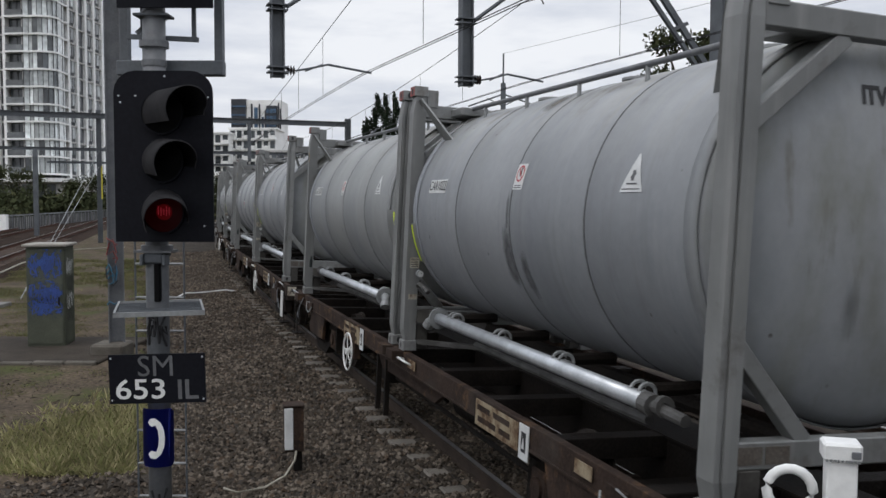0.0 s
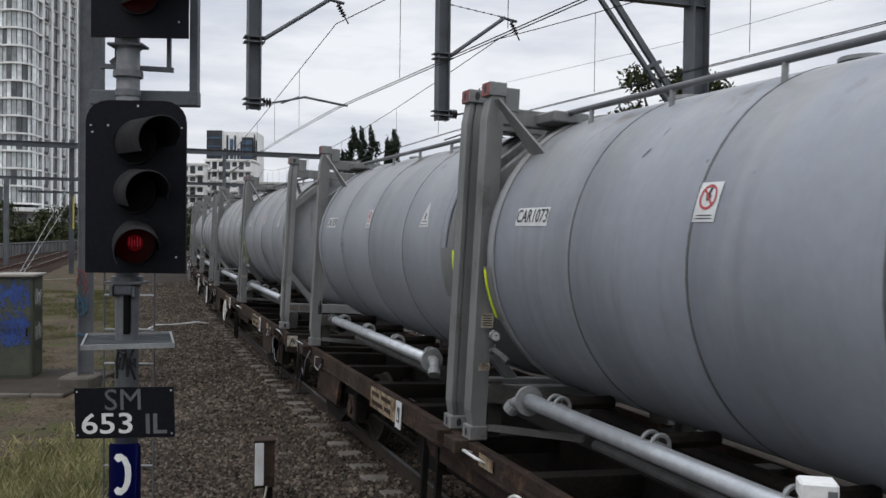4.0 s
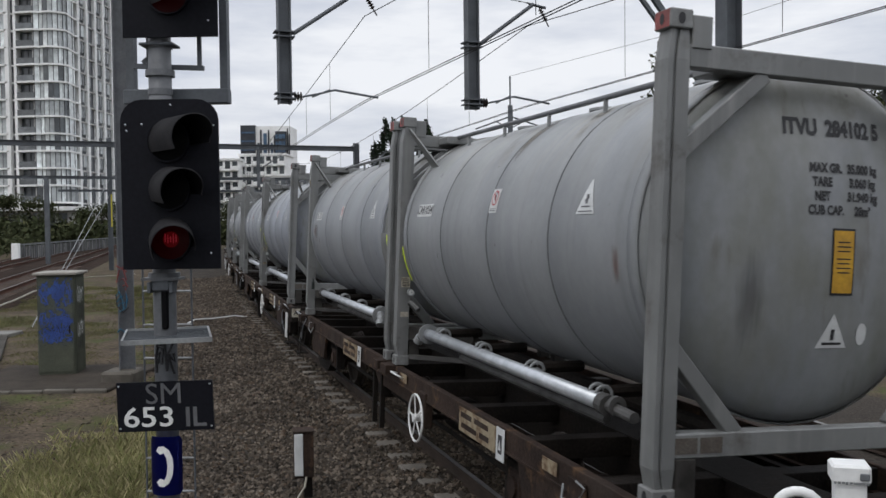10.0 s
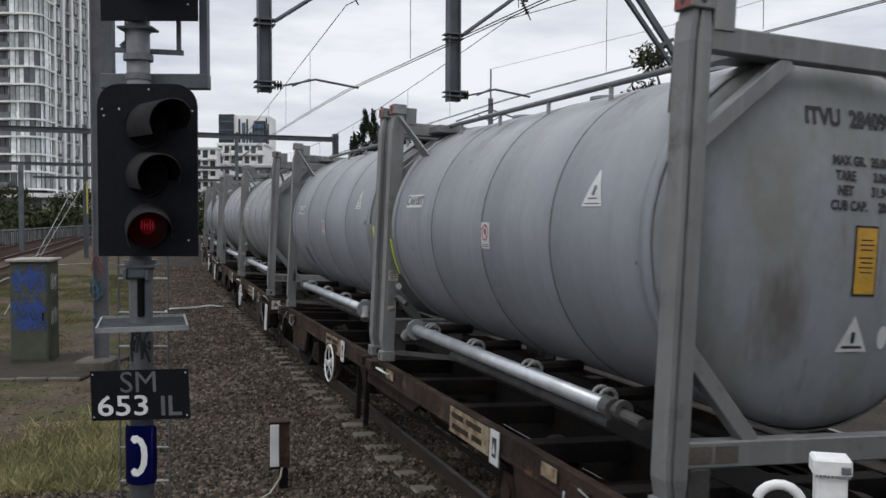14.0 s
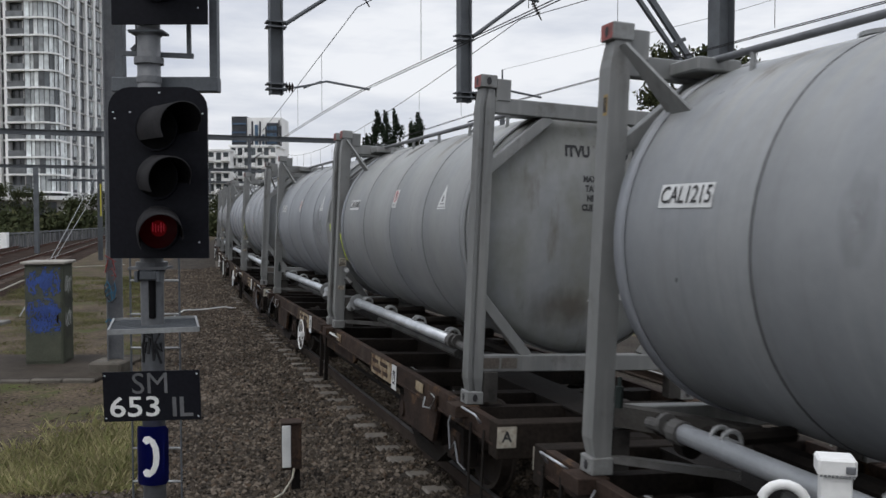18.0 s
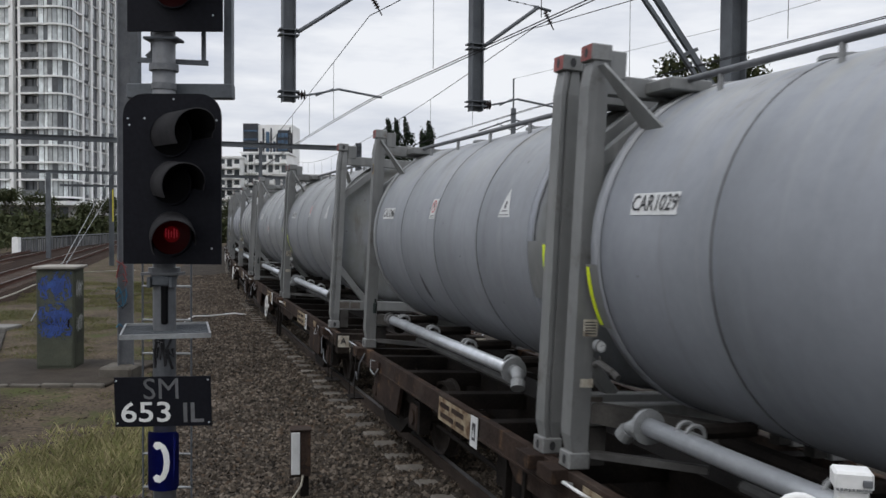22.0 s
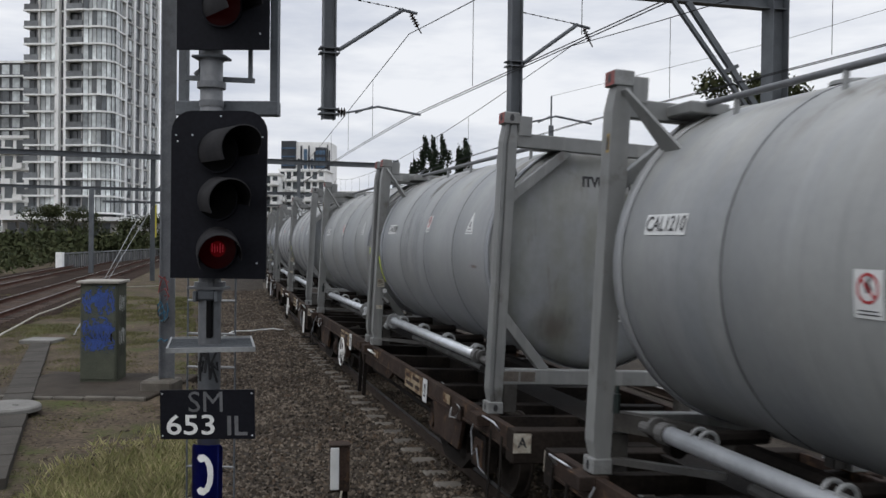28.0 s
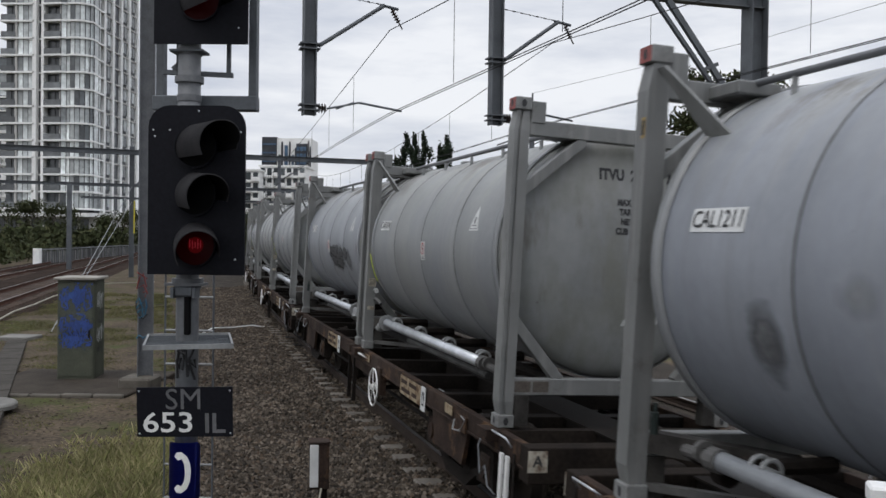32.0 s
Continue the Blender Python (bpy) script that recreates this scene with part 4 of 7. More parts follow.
def smear(c, y, z, w, h, look_of="scuff", label="dark scuffed patch"):
    """A mark on the barrel's left side, ragged at its rim."""
    part("scuff", wrap_side(sheet(w, h, max(3, int(w * 8)), max(6, int(h * 14))), y, z, 0.003), M[look_of], c, label)


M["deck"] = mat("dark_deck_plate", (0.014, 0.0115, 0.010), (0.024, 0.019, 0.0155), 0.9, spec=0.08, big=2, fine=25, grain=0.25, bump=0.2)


# ---- the wagons ----
def bogie(w, y):
    f = part("bogie_frame", B_frame(), M["grime"], w, "greasy cast bogie, colour darkened for shade")
    f.location = (0, y, 0)
    for dy in (-0.9, 0.9):
        for sx in (-1, 1):
            bm = B()
            box(bm, sx * 1.02 - 0.10, sx * 1.02 + 0.10, dy - 0.15, dy + 0.15, 0.30, 0.62, 0.03)
            lathe(bm, [(0.001, 0.0), (0.09, 0.0), (0.09, 0.03)], (sx * 1.13 - 0.015, dy, 0.46), "x", 12)
            part("axle_box", bm, M["rust"], f)
    for sx in (-1, 1):
        for dy in (-0.13, 0.13):
            part("spring", lathe(B(), [(0.075 if k % 2 else 0.05, 0.025 * k) for k in range(11)], (sx * 1.02, dy, 0.30), "z", 10), M["rust"], f)
    return f


def B_frame():
    """Cast side frames with deep chords and a window for the springs, and the bolster across."""
    bm = B()
    turn = Matrix(((0, 0, 1, 0), (1, 0, 0, 0), (0, 1, 0, 0), (0, 0, 0, 1)))
    for sx in (-1, 1):
        x = sx * 1.03 - 0.075
        m = Matrix.Translation((x, 0, 0)) @ turn
        prism(bm, [(-1.12, 0.56), (-0.75, 0.74), (0.75, 0.74), (1.12, 0.56), (1.12, 0.44), (0.72, 0.58), (-0.72, 0.58), (-1.12, 0.44)], 0.15, m)
        prism(bm, [(-0.80, 0.46), (-0.34, 0.30), (0.34, 0.30), (0.80, 0.46), (0.66, 0.34), (0.34, 0.15), (-0.34, 0.15), (-0.66, 0.34)], 0.15, m)
        for dy in (-0.36, 0.36):
            prism(bm, [(dy - 0.12, 0.26), (dy + 0.12, 0.26), (dy + 0.10, 0.62), (dy - 0.10, 0.62)], 0.15, m)
        for dy in (-0.9, 0.9):
            prism(bm, [(dy - 0.24, 0.30), (dy + 0.24, 0.30), (dy + 0.20, 0.66), (dy - 0.20, 0.66)], 0.13, m)
        box(bm, sx * 1.12 - 0.03, sx * 1.12 + 0.03, -0.24, 0.24, 0.50, 0.66, 0.01)
    box(bm, -1.05, 1.05, -0.2, 0.2, 0.54, 0.72, 0.02)
    for dy in (-0.9, 0.9):
        box(bm, -0.95, 0.95, dy * 0.55 - 0.05, dy * 0.55 + 0.05, 0.34, 0.44)
    bmesh.ops.recalc_face_normals(bm, faces=bm.faces)
    return bm


def wheelset():
    bm = B()
    for sx in (-1, 1):
        x = sx * 0.72
        lathe(bm, [(0.001, sx * 0.05), (0.12, sx * 0.05), (0.14, sx * 0.03), (0.36, sx * 0.02), (0.39, sx * 0.06), (0.425, sx * 0.065), (0.43, -sx * 0.04), (0.455, -sx * 0.05), (0.455, -sx * 0.075), (0.38, -sx * 0.075), (0.36, -sx * 0.02), (0.13, -sx * 0.03), (0.08, -sx * 0.06)], (x, 0, 0), "x", 28)
        for k in range(4):
            a = k * math.tau / 4
            lathe(bm, [(0.001, sx * 0.032), (0.05, sx * 0.03)], (x, 0.25 * math.cos(a), 0.25 * math.sin(a)), "x", 8)
    tube(bm, [(-1.05, 0, 0), (1.05, 0, 0)], 0.075, 10)
    return bm


WHEEL_R = 0.43


def handwheel(w, y):
    bm = B()
    m = Matrix.Translation((-1.30, y, DECK - 0.40)) @ Euler((0, radians(90), 0)).to_matrix().to_4x4()
    torus(bm, 0.255, 0.0125, m, 28, 8)
    for k in range(5):
        a = k * math.tau / 5 + 0.4
        beam(bm, m @ Vector((0, 0, 0)), m @ Vector((0.25 * math.cos(a), 0.25 * math.sin(a), 0)), 0.018, 0.01, (1, 0, 0))
    lathe(bm, [(0.001, -0.03), (0.045, -0.03), (0.045, 0.06), (0.02, 0.06)], (-1.30, y, DECK - 0.40), "x", 12)
    h = part("brake_handwheel", bm, M["white"], w, "white-painted spoked brake wheel")
    part("brake_spindle", tube(B(), [(-1.27, y, DECK - 0.40), (-0.80, y, DECK - 0.40)], 0.03, 8), M["grime"], h)
    bm = B()
    box(bm, -1.24, -1.14, y - 0.12, y + 0.12, DECK - 0.50, DECK - 0.12, 0.01)
    part("gear_box", bm, M["rust"], w)


def grab(w, pts, r=0.014, material="white", name="grab_rail"):
    part(name, tube(B(), pts, r, 8), M[material], w, "", True)


def container_wagon(wheel_front):
    w = new("container_wagon")
    tagged(w, "rust-brown skeletal container wagon carrying two tank containers", "wagon", "wagons of the train")
    half = 6.92
    D = DECK - 0.012
    for sx in (-1, 1):
        x0, x1 = sorted((sx * 1.21, sx * 1.13))
        bm = B()
        box(bm, x0, x1, -half, half, D - 0.19, D, 0.006)
        # channel flanges
        xa, xb = sorted((sx * 1.225, sx * 1.05))
        box(bm, xa, xb, -half, half, D - 0.20, D - 0.18)
        part("side_sill", bm, M["rust"], w, "rusty brown side sill")
        # deeper fish-belly web at the middle
        bm = B()
        prism(bm, [(-1.75, 0), (1.05, 0), (0.75, -0.19), (-1.35, -0.19)], 0.05, Matrix.Translation((sx * 1.14, 0, D - 0.19)) @ Matrix(((0, 0, -sx, 0), (1, 0, 0, 0), (0, 1, 0, 0), (0, 0, 0, 1))))
        bmesh.ops.recalc_face_normals(bm, faces=bm.faces)
        part("sill_web", bm, M["rust"], w)
    # underframe in the near-black steel: grease plus shade put into the colour
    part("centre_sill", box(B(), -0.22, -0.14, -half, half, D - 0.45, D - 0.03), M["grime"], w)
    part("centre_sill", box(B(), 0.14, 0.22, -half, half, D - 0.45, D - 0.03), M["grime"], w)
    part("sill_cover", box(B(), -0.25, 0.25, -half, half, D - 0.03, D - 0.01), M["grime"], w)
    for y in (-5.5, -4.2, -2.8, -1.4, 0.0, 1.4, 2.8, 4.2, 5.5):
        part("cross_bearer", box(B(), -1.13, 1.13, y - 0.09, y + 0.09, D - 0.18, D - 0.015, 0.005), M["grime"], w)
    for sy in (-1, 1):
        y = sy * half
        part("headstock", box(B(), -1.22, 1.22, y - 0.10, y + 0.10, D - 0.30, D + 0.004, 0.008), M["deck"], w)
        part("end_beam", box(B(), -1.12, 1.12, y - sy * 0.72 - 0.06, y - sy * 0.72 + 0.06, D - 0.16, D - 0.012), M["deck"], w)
        bm = B()
        box(bm, -0.16, 0.16, min(y, y + sy * 0.30), max(y, y + sy * 0.30), D - 0.38, D - 0.10, 0.02)
        box(bm, -0.10, 0.18, min(y + sy * 0.28, y + sy * 0.40), max(y + sy * 0.28, y + sy * 0.40), D - 0.36, D - 0.12, 0.03)
        part("coupler", bm, M["grime"], w)
        part("air_hose", tube(B(), [(0.35, y, D - 0.2), (0.36, y + sy * 0.16, D - 0.28), (0.33, y + sy * 0.26, D - 0.5), (0.25, y + sy * 0.36, D - 0.42)], 0.022, 8), M["ink"], w, "black rubber brake hose", True)
        for sx in (-1, 1):
            # pale worn corner marking of the headstock
            x0, x1 = sorted((sx * 1.224, sx * 1.05))
            c = part("corner_marking", box(B(), x0, x1, min(y + sy * 0.10, y + sy * 0.104), max(y + sy * 0.10, y + sy * 0.104), D - 0.20, D - 0.02), M["marking"], w, "worn white marking panel")
            bm = letters("A", 0.13, Matrix.Translation((sx * 1.137, y + sy * 0.107, D - 0.11)) @ Euler((radians(90), 0, 0 if sy < 0 else radians(180))).to_matrix().to_4x4(), 0.003)
            part("corner_letter", bm, M["ink"], c)
            grab(w, [(sx * 1.25, y - sy * 0.55, D - 0.02), (sx * 1.31, y - sy * 0.55, D + 0.02), (sx * 1.31, y - sy * 0.22, D + 0.02), (sx * 1.25, y - sy * 0.22, D - 0.06)], 0.010, "galv")
            # shunter's step below the corner
            st = part("step", box(B(), sx * 1.2 - 0.1, sx * 1.2 + 0.1, y - sy * 0.30 - 0.17, y - sy * 0.30 + 0.17, D - 0.78, D - 0.76), M["grime"], w)
            for dy in (-0.16, 0.16):
                part("step_hanger", box(B(), sx * 1.25 - 0.006, sx * 1.25 + 0.006, y - sy * 0.30 + dy - 0.02, y - sy * 0.30 + dy + 0.02, D - 0.78, D - 0.1), M["grime"], st)
            # lashing ring over the bogie
            bx = part("lashing_bracket", box(B(), sx * 1.235 - 0.012, sx * 1.235 + 0.012, y - sy * 1.62 - 0.13, y - sy * 1.62 + 0.13, D - 0.22, D - 0.06, 0.004), M["rust"], w)
            part("lashing_ring", tube(B(), [(sx * 1.255, y - sy * 1.80, D - 0.13), (sx * 1.29, y - sy * 1.75, D - 0.22), (sx * 1.29, y - sy * 1.52, D - 0.19), (sx * 1.27, y - sy * 1.44, D - 0.07), (sx * 1.255, y - sy * 1.60, D - 0.06)], 0.009, 6), M["galv_dull"], bx)
        # bent uncoupling rod and its drop at the corner
        grab(w, [(-1.24, y - sy * 0.95, D - 0.05), (-1.30, y - sy * 0.92, D - 0.20), (-1.30, y - sy * 0.84, D - 0.44), (-1.30, y - sy * 0.72, D - 0.34), (-1.30, y - sy * 0.62, D - 0.50), (-1.28, y - sy * 0.48, D - 0.54)], 0.009, "mast", "uncoupling_rod")
        for sx in (-1, 1):
            x0, x1 = sorted((sx * 1.21, sx * 1.165))
            bm = prism(B(), [(-0.62, 0.0), (0.62, 0.0), (0.48, -0.36), (-0.48, -0.36)], 0.045, Matrix.Translation((x0, sy * 4.8, D - 0.20)) @ Matrix(((0, 0, 1, 0), (1, 0, 0, 0), (0, 1, 0, 0), (0, 0, 0, 1))))
            bmesh.ops.recalc_face_normals(bm, faces=bm.faces)
            part("bolster_plate", bm, M["rust"], w, "rusty plate over the bogie")
        for sx in (-1, 1):
            for yc in (sy * 0.21, sy * 6.16):
                part("container_pad", box(B(), sx * 1.22 - 0.12 if sx < 0 else 1.10, sx * 1.10 if sx < 0 else 1.34, yc - 0.13, yc + 0.13, D - 0.10, D + 0.008, 0.006), M["rust"], w)
    # rusty placards with a white-framed panel on the sills
    for sx in (-1,):
        for y, ln in ((2.15, 0.95), (-3.25, 0.95)):
            x = sx * 1.229
            p = part("sill_placard", box(B(), x - 0.003, x + 0.003, y - ln / 2, y + ln / 2, D - 0.25, D - 0.02), M["placard"], w, "rust-stained lettered placard")
            for u, v, k in ((-0.28, 0.045, 0.3), (0.12, 0.05, 0.36), (-0.2, -0.055, 0.42), (0.2, -0.05, 0.24)):
                bm = bar2d(B(), u, v, k, 0.05)
                bmesh.ops.transform(bm, matrix=Matrix.Translation((x + sx * 0.005, y, D - 0.13)) @ Euler((radians(90), 0, radians(90 * sx))).to_matrix().to_4x4(), verts=bm.verts)
                part("printed_line", bm, M["rust"], p)
            q = part("card_holder", box(B(), x - 0.004, x + 0.004, y - ln / 2 - 0.20, y - ln / 2 - 0.02, D - 0.29, D - 0.01), M["sticker"], w, "white framed card panel")
            part("card_face", box(B(), x + sx * 0.004 - 0.001, x + sx * 0.004 + 0.001, y - ln / 2 - 0.155, y - ln / 2 - 0.065, D - 0.23, D - 0.07), M["ink"], q)
            bm = fan([(-0.028, -0.05), (0.028, -0.05), (0, 0.05)])
            bmesh.ops.transform(bm, matrix=Matrix.Translation((x + sx * 0.008, y - ln / 2 - 0.11, D - 0.15)) @ Euler((radians(90), 0, radians(90 * sx))).to_matrix().to_4x4(), verts=bm.verts)
            part("card_mark", bm, M["sticker"], q)
        part("sill_plate", box(B(), sx * 1.229 - 0.003, sx * 1.229 + 0.003, -4.95, -4.70, D - 0.13, D - 0.03), M["placard"], w, "worn cream marking panel")
        part("sill_plate", box(B(), sx * 1.229 - 0.003, sx * 1.229 + 0.003, -0.9, -0.62, D - 0.13, D - 0.03), M["placard"], w, "worn cream marking panel")
    handwheel(w, 2.05 if wheel_front else -1.54)
    grab(w, [(-1.225, -0.45, D - 0.07), (-1.30, -0.45, D - 0.05), (-1.30, -0.75, D - 0.05), (-1.225, -0.75, D - 0.09)], 0.013)
    # ladder-like step irons and air tanks underneath
    for y in (0.55, 0.95):
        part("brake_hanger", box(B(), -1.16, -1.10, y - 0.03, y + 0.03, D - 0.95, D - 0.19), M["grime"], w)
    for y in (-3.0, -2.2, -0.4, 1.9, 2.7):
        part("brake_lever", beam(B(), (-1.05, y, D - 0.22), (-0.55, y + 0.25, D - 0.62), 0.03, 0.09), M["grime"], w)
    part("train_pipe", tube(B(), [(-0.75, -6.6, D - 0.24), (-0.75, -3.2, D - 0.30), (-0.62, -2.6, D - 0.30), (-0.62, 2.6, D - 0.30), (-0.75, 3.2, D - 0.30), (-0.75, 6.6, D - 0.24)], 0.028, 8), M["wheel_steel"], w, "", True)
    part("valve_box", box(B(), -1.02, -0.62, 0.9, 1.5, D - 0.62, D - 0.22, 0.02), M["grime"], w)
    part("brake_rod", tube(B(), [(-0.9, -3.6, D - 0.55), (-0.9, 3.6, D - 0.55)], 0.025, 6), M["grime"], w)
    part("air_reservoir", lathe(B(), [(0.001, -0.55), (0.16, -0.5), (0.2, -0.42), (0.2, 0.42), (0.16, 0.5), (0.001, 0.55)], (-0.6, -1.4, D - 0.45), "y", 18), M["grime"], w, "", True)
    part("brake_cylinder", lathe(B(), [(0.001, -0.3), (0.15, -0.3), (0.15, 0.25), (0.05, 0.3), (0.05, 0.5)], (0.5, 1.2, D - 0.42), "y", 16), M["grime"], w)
    if not wheel_front:
        # white-painted step irons at the rear corner
        for dy in (-0.07, 0.07):
            part("step_iron", box(B(), -1.29, -1.262, -half + 0.30 + dy - 0.03, -half + 0.30 + dy + 0.03, D - 0.66, D - 0.14, 0.004), M["white"], w, "white-painted step iron")
    for y in (-4.8, 4.8):
        bogie(w, y)
        for dy in (-0.9, 0.9):
            ws = part("wheelset", wheelset(), M["wheel_steel"], w, "worn steel wheels on an axle")
            ws.location = (0, y + dy, WHEEL_R + 0.02)
    return w


LOW = {(3, "f"), (3, "r"), (5, "f"), (9, "f"), (9, "r"), (10, "f"), (10, "r"), (-1, "f"), (-3, "r")}
WHEEL_FRONT = {0, 3, 4, 5, 8, 9, -2, -3, -5}
wagon_a, wagon_b = container_wagon(False), container_wagon(True)
rear_tank, front_tank = tank_container("rear"), tank_container("front")
TRAIN = []     # index, wagon, rear container, front container
FIRST, LAST = -5, 11
for i in range(FIRST, LAST + 1):
    src = wagon_b if i in WHEEL_FRONT else wagon_a
    w = src if i in (0, 1) else copy_thing(src, Matrix())
    a = rear_tank if i == 0 else copy_thing(rear_tank, Matrix())
    b = front_tank if i == 0 else copy_thing(front_tank, Matrix())
    TRAIN.append((i, w, a, b))
for i, w, a, b in TRAIN:
    fm, rm, code = MARKS[i]
    fleet_mark(a, rm, False)
    yellow_strip(a, 2.76, 1.25, 2.66)
    if i != 10:
        yellow_strip(b, -2.95, 1.38, -2.66)
    fleet_mark(b, fm, True, 1.79 if i == 3 else 1.86)
    end_code(a, code, i in (1, 4, 5, 8, -2))
    side_signs(a, False, (i, "r") in LOW)
    side_signs(b, True, (i, "f") in LOW)
BY = {i: (w, a, b) for i, w, a, b in TRAIN}

# scuffs, scrapes and runs that tell the tanks apart
for i, k, y, z, w, h in ((3, 2, 1.85, 1.02, 0.34, 0.55), (7, 2, 2.22, 1.02, 0.26, 0.40), (11, 2, 1.60, 1.18, 0.40, 0.64), (0, 1, 0.06, 1.22, 0.26, 0.70), (0, 1, -0.24, 1.12, 0.24, 0.58),
                         (0, 1, 0.03, 1.66, 0.07, 0.40), (6, 2, 0.75, 1.0, 0.14, 0.55), (9, 1, 2.05, 1.15, 0.16, 0.55), (9, 1, 1.82, 1.15, 0.16, 0.65), (9, 1, 1.42, 1.15, 0.40, 0.46), (7, 2, -1.85, 1.16, 0.7, 0.62), (7, 2, -2.15, 1.10, 0.75, 0.55), (7, 2, -2.0, 0.98, 1.0, 0.4)):
    smear(BY[i][k], y, z, w, h)
M["end_mud"] = smudge("rusty_mud_run", (0.11, 0.082, 0.052), (0.15, 0.125, 0.09), 1.0, 3.4, (2.2, 1, 0.6), 0.42, (2.0, 0.0, 2.0))
M["end_streak"] = smudge("dark_rain_streak", (0.075, 0.072, 0.066), (0.11, 0.105, 0.098), 1.0, 5.0, (3.0, 1, 0.4), 0.38, (2.0, 0.0, 2.0))
for i, x, z, w, h, look_of in ((9, -0.45, 1.25, 0.5, 0.9, "end_mud"), (9, -0.1, 1.0, 0.7, 0.5, "end_mud"), (1, -0.42, 0.98, 0.30, 0.42, "end_mud"), (0, 0.1, 1.25, 0.3, 0.8, "end_streak"), (0, 0.45, 1.35, 0.22, 0.7, "end_streak"), (0, -0.3, 1.2, 0.16, 0.5, "end_streak"),
                               (4, -0.2, 0.9, 1.0, 0.5, "end_mud"), (4, 0.4, 1.2, 0.3, 0.9, "end_streak"), (2, -0.5, 1.3, 0.3, 0.8, "end_streak"), (3, -0.4, 1.2, 0.5, 0.9, "end_mud"), (7, -0.3, 1.1, 0.4, 0.7, "end_streak"), (8, -0.5, 0.9, 0.6, 0.5, "end_mud"), (11, -0.3, 1.2, 0.5, 0.8, "end_mud"), (5, -0.55, 1.2, 0.4, 0.8, "end_streak")):
    part("run_stain", wrap_end(sheet(w, h, 6, 8), x, z, 0.003), M[look_of], BY[i][1], "dirty run down the tank's end")
wreck = BY[10][2]
smear(wreck, -0.64, 1.32, 1.75, 0.66, "scuff")
for y, z, w, h in ((-0.62, 1.32, 1.45, 0.50), (-0.40, 1.42, 1.10, 0.26), (-0.30, 1.25, 0.6, 0.34), (-0.90, 1.22, 0.85, 0.26), (0.02, 1.44, 0.24, 0.34), (-1.08, 1.36, 0.5, 0.4), (-1.50, 1.40, 0.42, 0.30)):
    smear(wreck, y, z, w, h, "tear", "torn dark patch of burst paint")
smear(wreck, -1.72, 1.30, 0.70, 0.52, "scuff")
smear(wreck, -1.27, 1.30, 0.10, 0.40, "pale_scrape", "pale bare scrape")
for i, k, y, z, w, h in ((10, 2, -0.2, 2.62, 1.2, 0.5), (10, 2, -1.9, 2.60, 1.7, 0.7), (10, 2, 0.9, 2.68, 0.8, 0.4), (2, 1, -0.1, 2.58, 0.30, 0.8), (2, 1, -1.1, 2.66, 0.28, 0.3), (1, 2, -0.15, 2.66, 0.3, 0.5),
                         (0, 1, 0.3, 2.66, 0.5, 0.5), (8, 1, 0.55, 2.55, 0.35, 0.8), (9, 2, 0.2, 2.66, 0.6, 0.4), (6, 1, -0.9, 2.6, 0.4, 0.6), (4, 1, 0.7, 2.64, 0.4, 0.5)):
    smear(BY[i][k], y, z, w, h, "mud_run", "brown mud run from the top")
for i, k, y, z, w, h in ((8, 1, 0.45, 1.75, 0.55, 1.7), (8, 1, 0.95, 1.8, 0.4, 1.5), (4, 2, -1.9, 1.55, 1.5, 0.8), (2, 2, 2.22, 1.56, 0.62, 0.42), (1, 2, 1.3, 1.55, 0.3, 0.4), (5, 2, 0.6, 1.75, 0.3, 0.5), (11, 2, 0.9, 1.5, 0.4, 0.3), (7, 2, 1.4, 2.1, 0.5, 0.7)):
    smear(BY[i][k], y, z, w, h, "pale_scrape", "pale scraped and washed-out patch")
for i, k, y, z, w, h in ((2, 2, 2.30, 1.60, 0.36, 0.32), (2, 2, 1.95, 1.42, 0.07, 0.22), (2, 1, -2.42, 1.45, 0.14, 0.34), (3, 2, -2.46, 1.62, 0.22, 0.10), (10, 2, -2.5, 1.5, 0.12, 0.34), (8, 1, -2.2, 1.45, 0.4, 0.06)):
    smear(BY[i][k], y, z, w, h, "rust_run", "rusty red scrape")
# small chips and nicks in the paint
r = random.Random(77)
for i, w, a, b in TRAIN:
    for c in (a, b):
        for k in range(3):
            q = bar2d(B(), 0, 0, r.uniform(0.010, 0.024), r.uniform(0.03, 0.08), r.uniform(-1.2, 0.4))
            part("paint_chip", wrap_side(q, r.uniform(-2.3, 2.3), r.choice((1.35, 2.3, 2.45, 2.55)) + r.uniform(-0.1, 0.1), 0.002), M["weld"], c)


# ---- ground, ballast and tracks ----
def verge(s):
    """Lateral edge between the ballast and the grass."""
    return float(np.interp(s, [5, 18, 30, 45], [-3.95, -3.95, -4.35, -5.0]))


def ground_z(x, y):
    """Level of the ground away from the ballast."""
    n = noise.noise(Vector((x * 0.12, y * 0.12, 3.1))) * 0.10 + noise.noise(Vector((x * 0.6, y * 0.6, 7.7))) * 0.035
    z = -0.22 + n * min(1.0, max(0.0, (60 - y) / 30))
    k = int(np.argmin((_x - x) ** 2 + (_y - y) ** 2))
    lat = (x - _x[k]) * math.cos(_h[k]) - (y - _y[k]) * math.sin(_h[k])
    edge = verge(_s[k])
    if lat > edge and (_x[k] - x) ** 2 + (_y[k] - y) ** 2 < 400:
        z = min(z, -0.30 - 0.6 * min(1.0, lat - edge))
    elif _s[k] < 5.2 and lat > -14:
        z = -0.45
    return z


